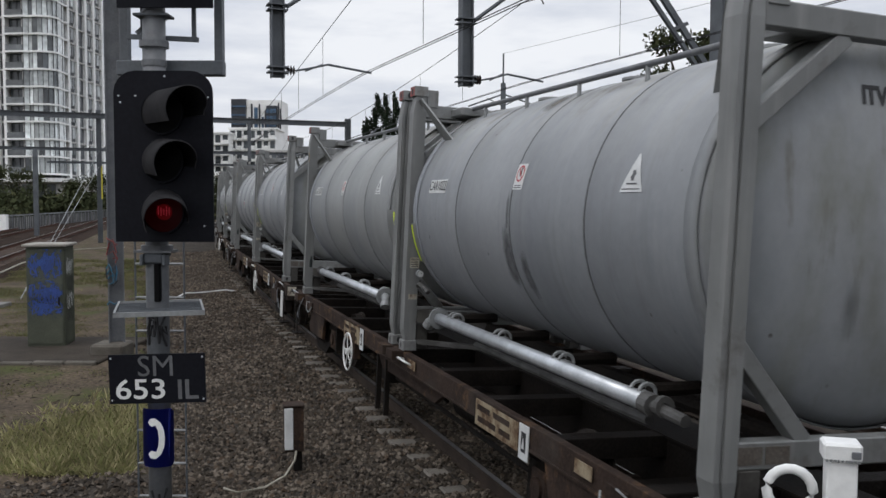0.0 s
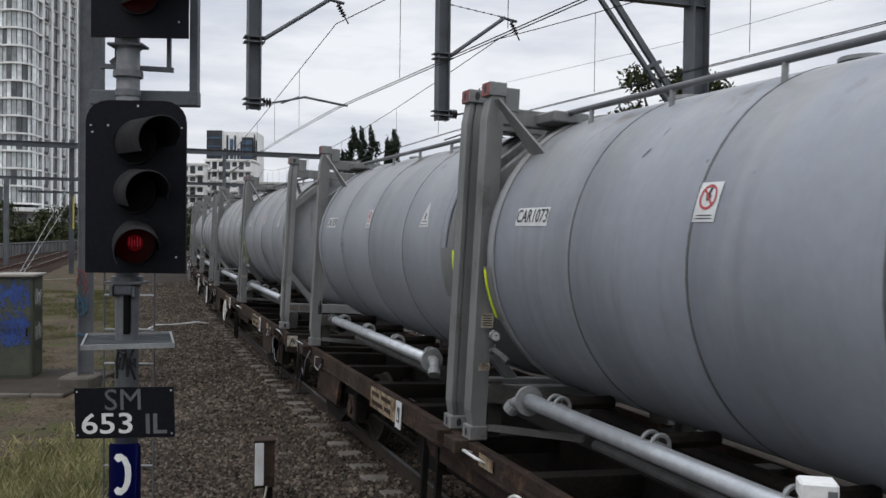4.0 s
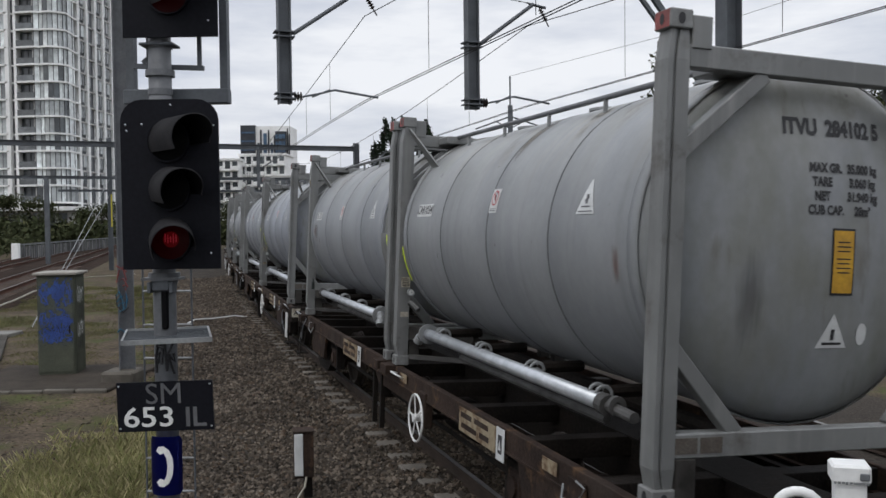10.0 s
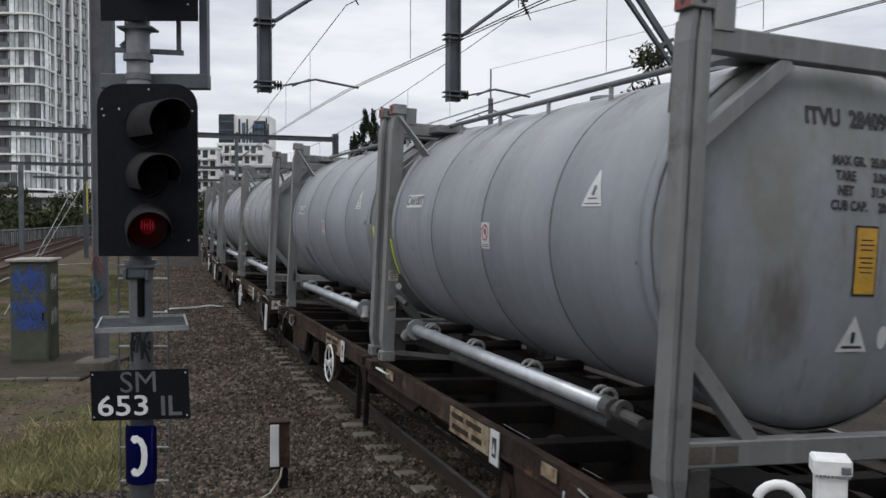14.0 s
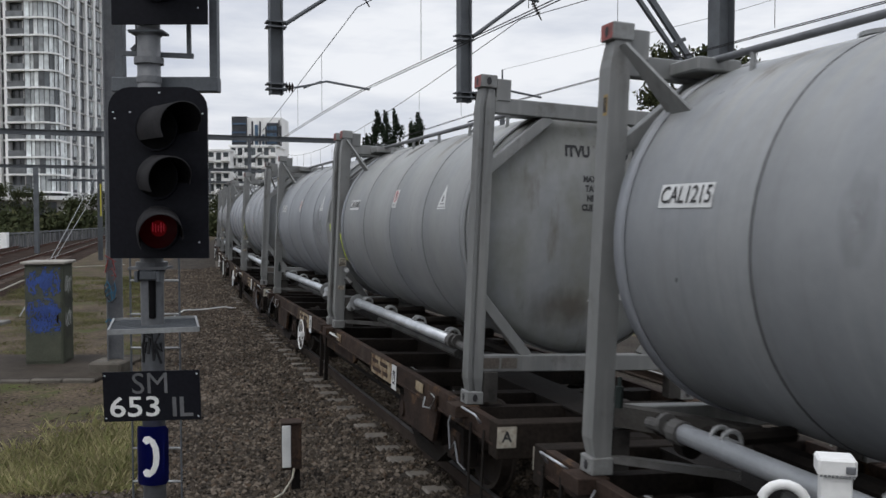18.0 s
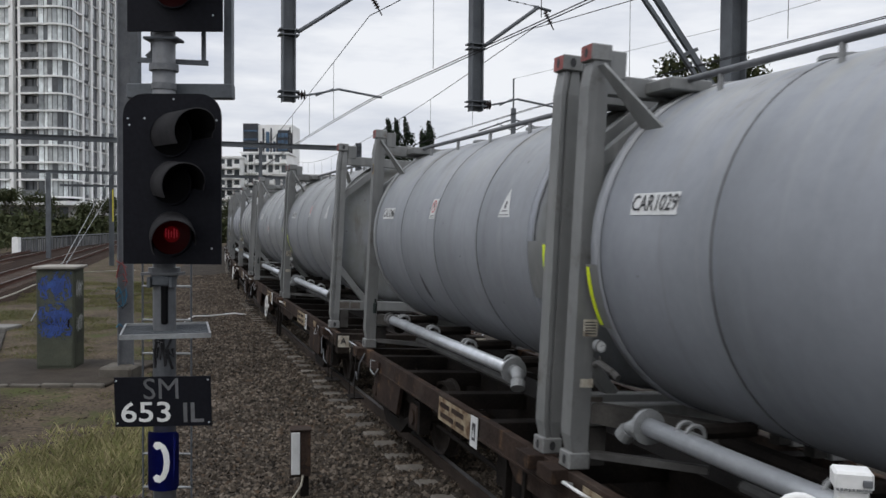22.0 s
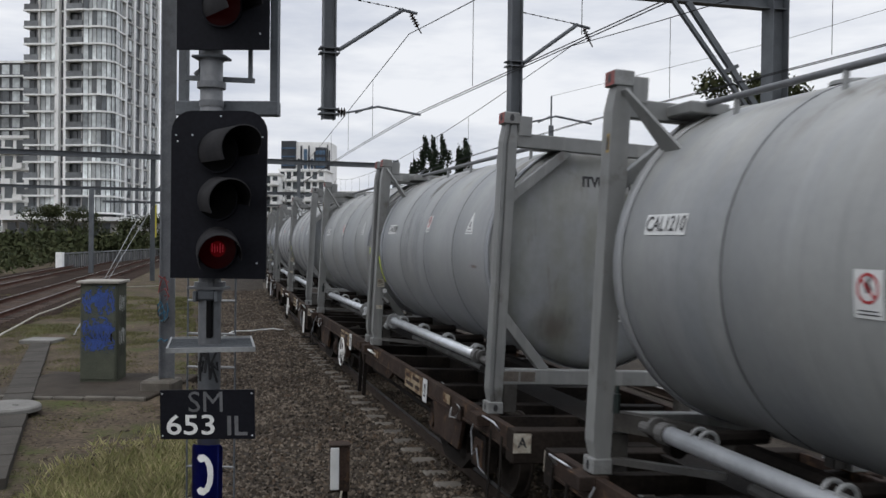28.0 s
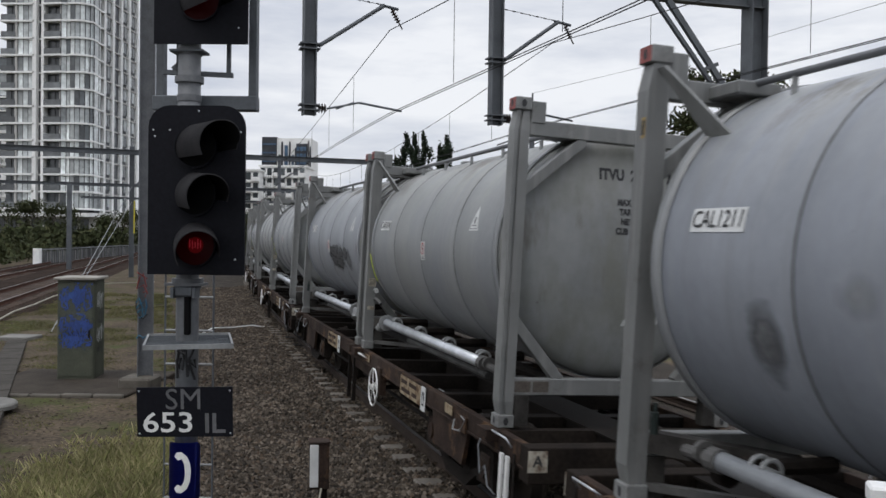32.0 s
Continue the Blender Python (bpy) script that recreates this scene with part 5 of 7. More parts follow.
def build_ground():
    bm = B()
    xs = sorted({*np.linspace(-16, 4, 50).round(3), *np.linspace(-60, -16, 16).round(3), *np.linspace(4, 60, 14).round(3), -2500, -900, -300, -120, 120, 300, 900, 2500})
    ys = sorted({*np.linspace(7, 34, 60).round(3), *np.linspace(34, 120, 20).round(3), *np.linspace(-40, 7, 10).round(3), -2500, -400, -120, 200, 350, 700, 1500, 3500})
    grid = [[bm.verts.new((x, y, ground_z(x, y))) for y in ys] for x in xs]
    for i in range(len(xs) - 1):
        for j in range(len(ys) - 1):
            bm.faces.new((grid[i][j], grid[i + 1][j], grid[i + 1][j + 1], grid[i][j + 1]))
    return tagged(part("ground", bm, M["earth"], None, "", True), "rough earth with patchy grass beside the railway", "ground", kind="structure")


build_ground()


def strip(name, prof, s0, s1, ds, material, fn, label, category):
    """A long shape: profile points (lateral, height) swept along the line."""
    bm = B()
    rows = []
    s = s0
    while s <= s1 + 1e-6:
        rows.append([bm.verts.new(fn(s, a, z)) for a, z in prof])
        s += ds
    for p, q in zip(rows, rows[1:]):
        for k in range(len(prof) - 1):
            bm.faces.new((p[k], p[k + 1], q[k + 1], q[k]))
    bmesh.ops.recalc_face_normals(bm, faces=bm.faces)
    return tagged(part(name, bm, material, None, "", False), label, category, kind="structure")


def bed_z(lat):
    """Ballast surface beside this track."""
    if lat < -1.9:
        return -0.25 + (lat + 1.9) * 0.02
    if lat < -1.3:
        return -0.165 + (lat + 1.3) * 0.14
    if lat < -0.95:
        return -0.163
    if lat < 1.4:
        return -0.184 - lat * 0.0478
    return -0.28


BED = [(a, bed_z(a)) for a in (-3.8, -3.0, -2.3, -1.9, -1.5, -1.31, -1.29, -0.96, -0.94, 0, 0.75, 1.5, 2.5, 4.0, 5.5, 7.5)]
BED = [(BED[0][0] - 0.3, -0.36), (BED[0][0] - 0.12, -0.30)] + BED
strip("ballast_bed", BED, -14, 150, 1.0, M["ballast"], beside, "dark grey-brown crushed stone ballast bed", "ballast")


strip("ballast_bed", [(-14, -0.25), (-9, -0.235), (-6, -0.24), (-3.82, -0.262)], -14, 5.0, 1.0, M["ballast"], beside, "dark crushed stone ballast before the verge", "ballast")


def stones():
    """Loose crushed stones as one joined mesh."""
    rng = np.random.default_rng(5)
    n = 95000
    # denser near the viewer
    s = -1.0 + 46 * rng.random(n) ** 1.7
    lat = -4.05 + 4.75 * rng.random(n)
    near = rng.random(n) < 0.09
    s = np.where(near, -1.0 + 6.1 * rng.random(n), s)
    lat = np.where(near, -9.0 + 5.0 * rng.random(n), lat)
    ph = np.abs(((s - 0.17) / 0.6 + 0.5) % 1.0 - 0.5) * 0.6
    keep = ~((lat > -1.22 - 0.1 * rng.random(n)) & (lat < -0.82 - 0.08 * rng.random(n)) & (ph < 0.085 + 0.03 * rng.random(n))) & (np.abs(np.abs(lat) - 0.755) > 0.06)
    s, lat = s[keep], lat[keep]
    x, y, h = np.interp(s, _s, _x), np.interp(s, _s, _y), np.interp(s, _s, _h)
    z = np.where(near[keep], -0.245, np.interp(lat, [a for a, _ in BED], [b for _, b in BED]))
    px, py = x + lat * np.cos(h), y - lat * np.sin(h)
    n = len(s)
    base = np.array([(1, 0, -.3), (-.5, .87, -.3), (-.5, -.87, -.3), (.1, 0, 1.0), (0.7, 0.7, 0.45), (-0.8, 0.1, 0.5)])
    size = (0.015 + 0.024 * rng.random(n) ** 1.4) * (1 + s / 60)
    v = base[None] * size[:, None, None] * (0.65 + 0.7 * rng.random((n, 6, 1)))
    v[..., 2] *= 0.75
    a = rng.random(n) * math.tau
    c, sn = np.cos(a)[:, None], np.sin(a)[:, None]
    vx = v[..., 0] * c - v[..., 1] * sn + px[:, None]
    vy = v[..., 0] * sn + v[..., 1] * c + py[:, None]
    vz = v[..., 2] + z[:, None] + 0.008
    verts = np.stack([vx, vy, vz], -1).reshape(-1, 3)
    tri = np.array([(0, 4, 3), (4, 1, 3), (1, 5, 3), (5, 2, 3), (2, 0, 3), (0, 1, 4), (1, 2, 5)])
    faces = (tri[None] + 6 * np.arange(n)[:, None, None]).reshape(-1, 3)
    me = bpy.data.meshes.new("ballast_stones")
    me.from_pydata(verts.tolist(), [], faces.tolist())
    me.materials.append(M["stones"])
    tagged(new("ballast_stones", me), "loose dark crushed stones of the ballast", "ballast", kind="stuff")


stones()
RAIL = [(-0.07, -0.158), (-0.07, -0.146), (-0.012, -0.13), (-0.012, -0.045), (-0.036, -0.03), (-0.036, -0.004), (-0.028, 0.0)]
RAIL = RAIL + [(-a, z) for a, z in RAIL[::-1]]


def rails(name, off, s0, s1, fn, label, steel="rail"):
    for sd in (-0.755, 0.755):
        r = strip(name, [(off + sd + a, z) for a, z in RAIL], s0, s1, 1.0, M[steel], fn, label, "rail")
        bm = B()
        rows = [[bm.verts.new(fn(s, off + sd + a, 0.003)) for a in (-0.03, 0.03)] for s in np.arange(s0, s1 + 0.01, 1.0)]
        for p, q in zip(rows, rows[1:]):
            bm.faces.new((p[0], p[1], q[1], q[0]))
        part("running_surface", bm, M["rail_top"], r, "bright worn running surface")


rails("rail", 0.0, -14, 150, on_track, "rusty steel rail with a worn head")
rails("rail", 4.0, -14, 150, lambda s, a, z: beside(s, a, z - 0.1), "rusty steel rail of the neighbouring track")


def sleeper_mesh():
    bm = B()
    box(bm, -1.22, 1.22, -0.12, 0.12, -0.36, -0.155, 0.015)
    me = bpy.data.meshes.new("sleeper")
    bm.to_mesh(me)
    bm.free()
    me.materials.append(M["sleeper"])
    return me


SLEEPER = sleeper_mesh()


def sleepers(parent):
    for k in range(-8, 110):
        s = 0.6 * k + 0.17
        o = new("sleeper", SLEEPER)
        h = line(s)[2]
        o.matrix_world = Matrix.Translation(on_track(s, rand(-0.05, 0.04), rand(-0.015, 0.004))) @ Euler((0, CANT, -h + rand(-0.012, 0.012))).to_matrix().to_4x4()
        o.parent = parent


track_bed = thing("track_sleepers", Matrix(), "row of worn concrete sleepers half sunk in ballast", "sleepers", "", "structure")
sleepers(track_bed)


# the two old tracks that leave to the left, and the parapet beyond them
LD = Vector((-0.286, 0.958, 0)).normalized()
LN = Vector((0.958, 0.286, 0)).normalized()
LO = Vector((-17.2, 28.7, 0))


def left_line(s, lat, z):
    return LO + LD * s + LN * lat + Vector((0, 0, z + 0.06))


M["old_ballast"] = mat("rusty_old_ballast", (0.034, 0.022, 0.016), (0.020, 0.0135, 0.0105), 0.95, big=0.8, fine=14, grain=0.45, bump=0.8, spec=0.05)
strip("far_ballast", [(-7.5, -0.34), (-6.8, -0.2), (1.6, -0.2), (2.4, -0.34)], -30, 190, 8, M["old_ballast"], left_line, "dark brown ballast of the tracks beyond", "ballast")
for off in (0.0, -4.2):
    rails("rail", off, -30, 190, left_line, "rusty steel rail of the tracks beyond", "rail_rust")
far_sleepers = thing("far_sleepers", Matrix(), "row of rust-stained sleepers on the tracks beyond", "sleepers", "", "structure")
me_far = bpy.data.meshes.new("sleeper")
_b = box(B(), -1.25, 1.25, -0.12, 0.12, -0.2, -0.165, 0.0)
_b.to_mesh(me_far)
_b.free()
me_far.materials.append(mat("rusty_sleeper", (0.085, 0.055, 0.04), (0.06, 0.042, 0.032), 0.9, big=2, vary=0.2))
for off in (0.0, -4.2):
    for k in range(70):
        o = new("sleeper", me_far)
        o.matrix_world = Matrix.Translation(left_line(-12 + 0.65 * k, off, 0)) @ Euler((0, 0, math.atan2(LN.y, LN.x))).to_matrix().to_4x4()
        o.parent = far_sleepers

M["fence_panel"] = mat("streaked_dark_panel", (0.05, 0.05, 0.048), (0.03, 0.03, 0.03), 0.8, big=1.5, bump=0.05, dust=(0.42, 0.42, 0.40), dust_at=(0.50, 0.68), dust_scale=2.2, dust_stretch=(1.6, 1.6, 0.12))
fence = thing("parapet_fence", Matrix(), "dark panelled trackside parapet with a pale end post", "fence")
p0, p1 = Vector((-36.05, 73.0, -0.32)), Vector((-46.4, 128.0, -0.5))
fd = (p1 - p0).normalized()
part("end_post", beam(B(), p0, p0 + Vector((0, 0, 1.55)), 0.55, 0.4), M["render_white"], fence, "pale concrete end post")
for k in range(30):
    a, b = p0 + fd * (0.5 + 1.8 * k), p0 + fd * (0.5 + 1.8 * k + 1.72)
    part("panel", beam(B(), a + Vector((0, 0, 0.65)), b + Vector((0, 0, 0.65)), 0.06, 1.25), M["fence_panel"], fence)
    part("post", beam(B(), b + fd * 0.04, b + fd * 0.04 + Vector((0, 0, 1.45)), 0.12, 0.14), M["mast"], fence)
part("coping", beam(B(), p0 + Vector((0, 0, 1.42)), p0 + fd * 55 + Vector((0, 0, 1.42)), 0.22, 0.12), M["mast"], fence)

def scribble(seed, x0, x1, z0, z1, turns, y=0.0, r=0.012, wrap=0.0):
    """One unbroken looping spray line inside a field; wrap is a mast's radius."""
    g = random.Random(seed)
    q = []
    for k in range(turns * 5 + 1):
        u = k / (turns * 5)
        a = k * math.tau / 5 * (1 if (k // 9) % 2 else -1) + g.uniform(-0.5, 0.5)
        row = int(u * 2.999) if turns > 8 else 0
        n = 3 if turns > 8 else 1
        uu = (u * n) % 1.0 if n > 1 else u
        cx = x0 + (x1 - x0) * (0.1 + 0.8 * (uu if row % 2 == 0 else 1 - uu))
        cz = z1 - (z1 - z0) * ((row + 0.5) / n)
        px, pz = cx + 0.11 * (x1 - x0) * math.cos(a), cz + 0.46 * (z1 - z0) / n * math.sin(a) * g.uniform(0.6, 1.05)
        q.append((wrap * math.sin(px / wrap), -wrap * math.cos(px / wrap), pz) if wrap else (px, y, pz))
    bm = tube(B(), q, r, 5)
    if not wrap:
        for v in bm.verts:
            v.co.y = y + (v.co.y - y) * 0.15
    return bm


# ---- the colour-light signal ----
SX, SY = -1.823, 5.8
MX, SGN = -0.07, -0.058     # mast and telephone sign, to the side of the heads' middle
sig = thing("railway_signal", Matrix.Translation((SX, SY, 0)), "black three-aspect railway signal on a grey mast, lowest lamp lit red", "railway signal")


def signal_head(z0, z1, w, lamps, lit, front=-0.16):
    bm = B()
    r, pts = 0.135, []
    for cx, cz, a0 in ((w / 2 - r, z1 - r, 0), (-w / 2 + r, z1 - r, 90)):
        for k in range(6):
            a = radians(a0 + 18 * k)
            pts.append((cx + r * math.cos(a), cz + r * math.sin(a)))
    pts += [(-w / 2, z0), (w / 2, z0)]
    prism(bm, pts, 0.02, Matrix.Translation((0.038, front, 0)) @ Euler((radians(90), 0, 0)).to_matrix().to_4x4())
    bmesh.ops.recalc_face_normals(bm, faces=bm.faces)
    head = part("backboard", bm, M["signal"], sig, "matt black rounded backboard")
    part("lamp_case", box(B(), -0.19, 0.24, front + 0.0, front + 0.16, z0 + 0.06, z1 - 0.08, 0.02), M["signal"], head)
    for x, z in ((-w / 2 + 0.07, z1 - 0.155), (-w / 2 + 0.175, z1 - 0.155), (-w / 2 + 0.08, z1 - 0.195), (w / 2 + 0.01, z1 - 0.165), (0.05, z1 - 0.035), (w / 2 - 0.02, z0 + 0.10)):
        part("bolt", lathe(B(), [(0.001, -0.006), (0.006, -0.004), (0.006, 0)], (x, front - 0.02, z), "y", 8), M["galv"], head)
    for z, on in lamps:
        x, up = 0.035, 0.0 if z > 3.1 else -0.025 if z > 2.8 else -0.05
        out = 0.24 if z > 3.1 else 0.165 if z > 2.8 else 0.10     # how far the cowl swings to the side
        bm = B()
        lathe(bm, [(0.125, -0.024), (0.135, -0.024), (0.135, -0.05), (0.125, -0.05)], (x, front, z), "y", 28)
        part("bezel", bm, M["signal"], head)
        # long cowl, open below, that leans to the left of the mast
        bm = B()
        L, n = 0.27, 20
        ring = []
        for side in (0.142, 0.134):
            a_, b_ = [], []
            for k in range(n + 1):
                t = radians(-12 + 222 * k / n)
                a_.append(bm.verts.new((x + side * math.cos(t), front - 0.02, z + side * math.sin(t))))
                d = L * (1.0 if t > 1.2 else 0.72 + 0.28 * max(0.0, math.sin(max(t, 0.0)) / 0.932) ** 0.6)
                b_.append(bm.verts.new((x + side * math.cos(t) + out * d / L, front - 0.02 - d, z + side * math.sin(t) + up * d / L)))
            ring.append((a_, b_))
        for j, (a_, b_) in enumerate(ring):
            for k in range(n):
                bm.faces.new((a_[k], a_[k + 1], b_[k + 1], b_[k])).material_index = j
        for k in range(n):
            bm.faces.new((ring[0][1][k], ring[0][1][k + 1], ring[1][1][k + 1], ring[1][1][k]))
        bmesh.ops.recalc_face_normals(bm, faces=bm.faces)
        # inner face near black: the hood's inside shade is put into its colour
        part("hood", bm, [M["hood"], M["lens_recess"]], head, "dark lamp hood", True)
        bm = lathe(B(), [(0.001, -0.05), (0.06, -0.045), (0.125, -0.03)], (x, front, z), "y", 24)
        # the upper head's lens at 4.20 glows faintly red in place of a reflection
        lens = part("lens", bm, M["lens_red"] if on or z == 4.20 else M["lens_recess"], head, "lit red lens" if on else "dark lens", True)
        if on:
            bm = B()
            box(bm, -0.042, 0.042, -0.0015, 0.0015, 0, 0.001)
            for i in range(5):
                box(bm, -0.040 + 0.020 * i - 0.0035, -0.040 + 0.020 * i + 0.0035, -0.03 - 0.008 * (i % 2), 0.035 - 0.01 * (i % 3), 0, 0.0015)
            bmesh.ops.transform(bm, matrix=Matrix.Translation((x + 0.010, front - 0.056, z + 0.008)) @ Matrix.Diagonal((0.85, 1, 0.85, 1)) @ Euler((radians(90), 0, 0)).to_matrix().to_4x4(), verts=bm.verts)
            glow = lathe(B(), [(0.001, -0.054), (0.05, -0.0495)], (x + 0.010, front, z), "y", 20)
            part("lit_core", glow, M["lens_glow"], lens, "glowing red lens core", True)
            part("diode_comb", bm, M["led"], lens, "lit red diodes")
    return head


def build_signal():
    bm = tube(B(), [(MX, 0, -0.5), (MX, 0, 5.2)], 0.072, 20)
    part("mast", bm, M["mast"], sig, "grey painted steel mast", True)
    for z, r in ((2.42, 0.10), (2.39, 0.085), (3.60, 0.078), (3.72, 0.092), (3.90, 0.082)):
        bm = lathe(B(), [(0.07, -0.02), (r, -0.02), (r, 0.02), (0.07, 0.02)], (MX, 0, z), "z", 18)
        part("collar", bm, M["mast"], sig)
    part("clamp_plate", box(B(), MX - 0.12, MX + 0.12, -0.1, 0.05, 2.395, 2.41), M["mast"], sig)
    # solid near-black bar painted as the slot's shaded opening
    part("cable_slot", box(B(), MX + 0.002, MX + 0.044, -0.085, -0.05, 2.08, 2.37, 0.008), M["lens_recess"], sig, "dark cable slot")
    bx = part("clamp_box", box(B(), MX - 0.055, MX + 0.065, -0.10, 0.03, 2.325, 2.39, 0.010), M["gantry"], sig, "dark clamp housing")
    for x in (MX - 0.066, MX + 0.076):
        part("clamp_lug", box(B(), x - 0.011, x + 0.011, -0.115, -0.02, 2.315, 2.385, 0.004), M["gantry"], bx)
    part("foot_flange", box(B(), MX - 0.105, MX + 0.115, -0.09, 0.06, 3.888, 3.905, 0.004), M["gantry"], sig)
    signal_head(2.47, 3.532, 0.615, ((3.272, False), (2.972, False), (2.657, True)), 2)
    signal_head(3.93, 5.0, 0.60, ((4.20, False), (4.6, False)), 0, -0.10)
    # bracket frame behind the heads
    for x, z0, z1 in ((0.315, 3.58, 5.2), (-0.30, 3.58, 5.2)):
        part("bracket_upright", box(B(), x - 0.025, x + 0.025, 0.1, 0.17, z0, z1), M["gantry"], sig)
    part("bracket_rail", box(B(), -0.345, 0.345, 0.085, 0.18, 3.54, 3.635, 0.006), M["gantry"], sig)
    part("bracket_arm", beam(B(), (-0.26, 0.05, 3.78), (0.2, 0.05, 3.76), 0.03, 0.03), M["gantry"], sig)
    for x in (-0.16, 0.17):
        part("stay", beam(B(), (x, 0.06, 3.76), (x, 0.06, 3.98), 0.025, 0.025), M["gantry"], sig)
    part("stay", beam(B(), (-0.20, 0.06, 3.80), (-0.06, 0.06, 3.92), 0.025, 0.025), M["gantry"], sig)
    # number plate of the signal
    tilt = Matrix.Translation((-0.04, 0, 1.595)) @ Euler((0, radians(-1.6), 0)).to_matrix().to_4x4()
    pl = part("name_board", box(B(), -0.307, 0.307, -0.13, -0.115, -0.158, 0.158, 0, tilt), M["signal"], sig, "black enamel board with lettering")
    up = Euler((radians(90), 0, 0)).to_matrix().to_4x4()
    for txt, x, z, sz, mt, bd, sq in (("SM", -0.005, 0.075, 0.19, "plate_grey", 0.0, 1.04), ("653", -0.105, -0.072, 0.18, "white", 0.0018, 1.25), ("IL", 0.19, -0.078, 0.175, "plate_grey", 0.003, 1.08)):
        part("lettering", letters(txt, sz, tilt @ Matrix.Translation((x, -0.133, z)) @ up, bd, 0, sq), M[mt], pl)
    for x, z in ((-0.292, 0.135), (0.292, 0.135), (-0.292, -0.135), (0.292, -0.135)):
        part("screw", lathe(B(), [(0.001, -0.004), (0.006, -0.003), (0.006, 0)], tilt @ Vector((x, -0.13, z)), "y", 8), M["galv"], pl)
    # telephone sign
    RS = 0.118     # the enamel plate is bent round the mast

    def bend(bm, off):
        for v in bm.verts:
            q = v.co.x / RS
            v.co = Vector((SGN + (RS + off) * math.sin(q), -(RS + off) * math.cos(q), 1.205 + v.co.y))
        return bm

    bm = B()
    for k in range(13):
        x = -0.12 + 0.24 * k / 12
        h = 0.189 if abs(x) < 0.096 else 0.165 + math.sqrt(max(0.0, 0.024 ** 2 - (abs(x) - 0.096) ** 2))
        bm.verts.new((x, -h, 0))
        bm.verts.new((x, h, 0))
    bm.verts.ensure_lookup_table()
    for k in range(12):
        bm.faces.new((bm.verts[2 * k], bm.verts[2 * k + 2], bm.verts[2 * k + 3], bm.verts[2 * k + 1]))
    bmesh.ops.solidify(bm, geom=bm.faces[:], thickness=0.004)
    ph = part("telephone_sign", bend(bm, 0.0), M["blue"], sig, "blue enamel telephone sign bent round the mast", True)
    # outer curve, lower cup, inner curve, upper cup
    out = [(-0.050, 0.145), (-0.015, 0.150), (0.020, 0.120), (0.042, 0.065), (0.048, 0.0), (0.042, -0.065), (0.020, -0.120), (-0.015, -0.150), (-0.050, -0.145), (-0.066, -0.115), (-0.040, -0.088), (-0.012, -0.098),
           (0.004, -0.06), (0.010, 0.0), (0.004, 0.06), (-0.012, 0.098), (-0.040, 0.088), (-0.066, 0.115)]
    bm = fan([(0.012 + u * 0.92, v * 0.88) for u, v in out[::-1]], 1)
    part("handset_symbol", bend(bm, 0.007), M["white"], ph, "white handset symbol")
    # small grating step
    st = part("grating_frame", B_grating(), M["galv_dull"], sig, "galvanised grating step")
    for k in range(8):
        y = -0.21 + 0.07 * k
        part("grating_bar", box(B(), -0.315, 0.205, y - 0.0045, y + 0.0045, 2.02, 2.038), M["gantry"], st)
    st.rotation_euler.z = radians(17.4)     # the step is turned towards the platform
    # ladder behind the mast
    for x in (-0.37, -0.03):
        part("ladder_stile", tube(B(), [(x - 0.0, 0.45, -0.5), (x, 0.45, 3.4)], 0.007, 6), M["gantry"], sig)
    for k in range(16):
        part("ladder_rung", tube(B(), [(-0.37, 0.45, -0.3 + 0.235 * k), (-0.03, 0.45, -0.3 + 0.235 * k)], 0.009, 6), M["galv_dull"], sig)
    # scrawled tags on the mast: slashed angular strokes
    for z, rows in ((1.92, [[(-0.06, -0.02), (-0.035, 0.09), (-0.01, 0.02)], [(-0.055, 0.05), (0.0, 0.035)], [(-0.065, -0.01), (-0.04, -0.05), (-0.03, 0.01), (-0.06, 0.0), (-0.055, -0.11)], [(-0.02, -0.06), (0.0, 0.10), (0.015, -0.10), (0.03, 0.0)], [(0.06, 0.07), (0.02, -0.005), (0.065, -0.12)], [(0.035, -0.02), (0.07, -0.05), (0.06, 0.0)]]),
                    (0.74, [[(-0.05, 0.10), (0.0, -0.05), (0.05, 0.11)], [(-0.06, 0.0), (0.06, 0.03)], [(0.0, 0.08), (0.02, -0.12)]])):
        for st_ in rows:
            bm = tube(B(), [(MX + 0.076 * math.sin((u + 0.014) / 0.075), -0.076 * math.cos((u + 0.014) / 0.075), z + v * 1.1) for u, v in st_], 0.0092, 5)
            part("scrawl", bm, M["spray_black"], sig, "black spray-paint scrawl")
    part("footing", box(B(), -0.3, 0.3, -0.3, 0.3, -0.7, -0.30, 0.02), M["concrete"], sig)


def B_grating():
    bm = B()
    for y in (-0.28, 0.36):
        beam(bm, (-0.32, y, 2.03), (0.21, y, 2.03), 0.012, 0.03)
    for x in (-0.32, 0.21):
        beam(bm, (x, -0.28, 2.03), (x, 0.36, 2.03), 0.012, 0.03)
    return bm


build_signal()

# ---- white post at the platform's end ----
# platform surface out of view; dark tone chosen to cut bounce onto the barrels
M["platform"] = mat("platform_asphalt", (0.052, 0.050, 0.047), (0.038, 0.037, 0.035), 0.9, big=1.2, fine=60, grain=0.3, bump=0.3, spec=0.15)
plat = tagged(part("platform", box(B(), -6, 1.45, -30, 2.6, -0.6, 1.06), M["platform"]), "worn asphalt platform end", "platform", kind="structure")
gp = thing("platform_end_post", Matrix.Translation((0.968, 2.200, 1.055)) @ Euler((0, 0, radians(-14))).to_matrix().to_4x4(), "white square steel post with a cap on the platform end", "post")
part("shaft", box(B(), -0.036, 0.036, -0.03, 0.03, 0, 1.055, 0.004), M["white"], gp)
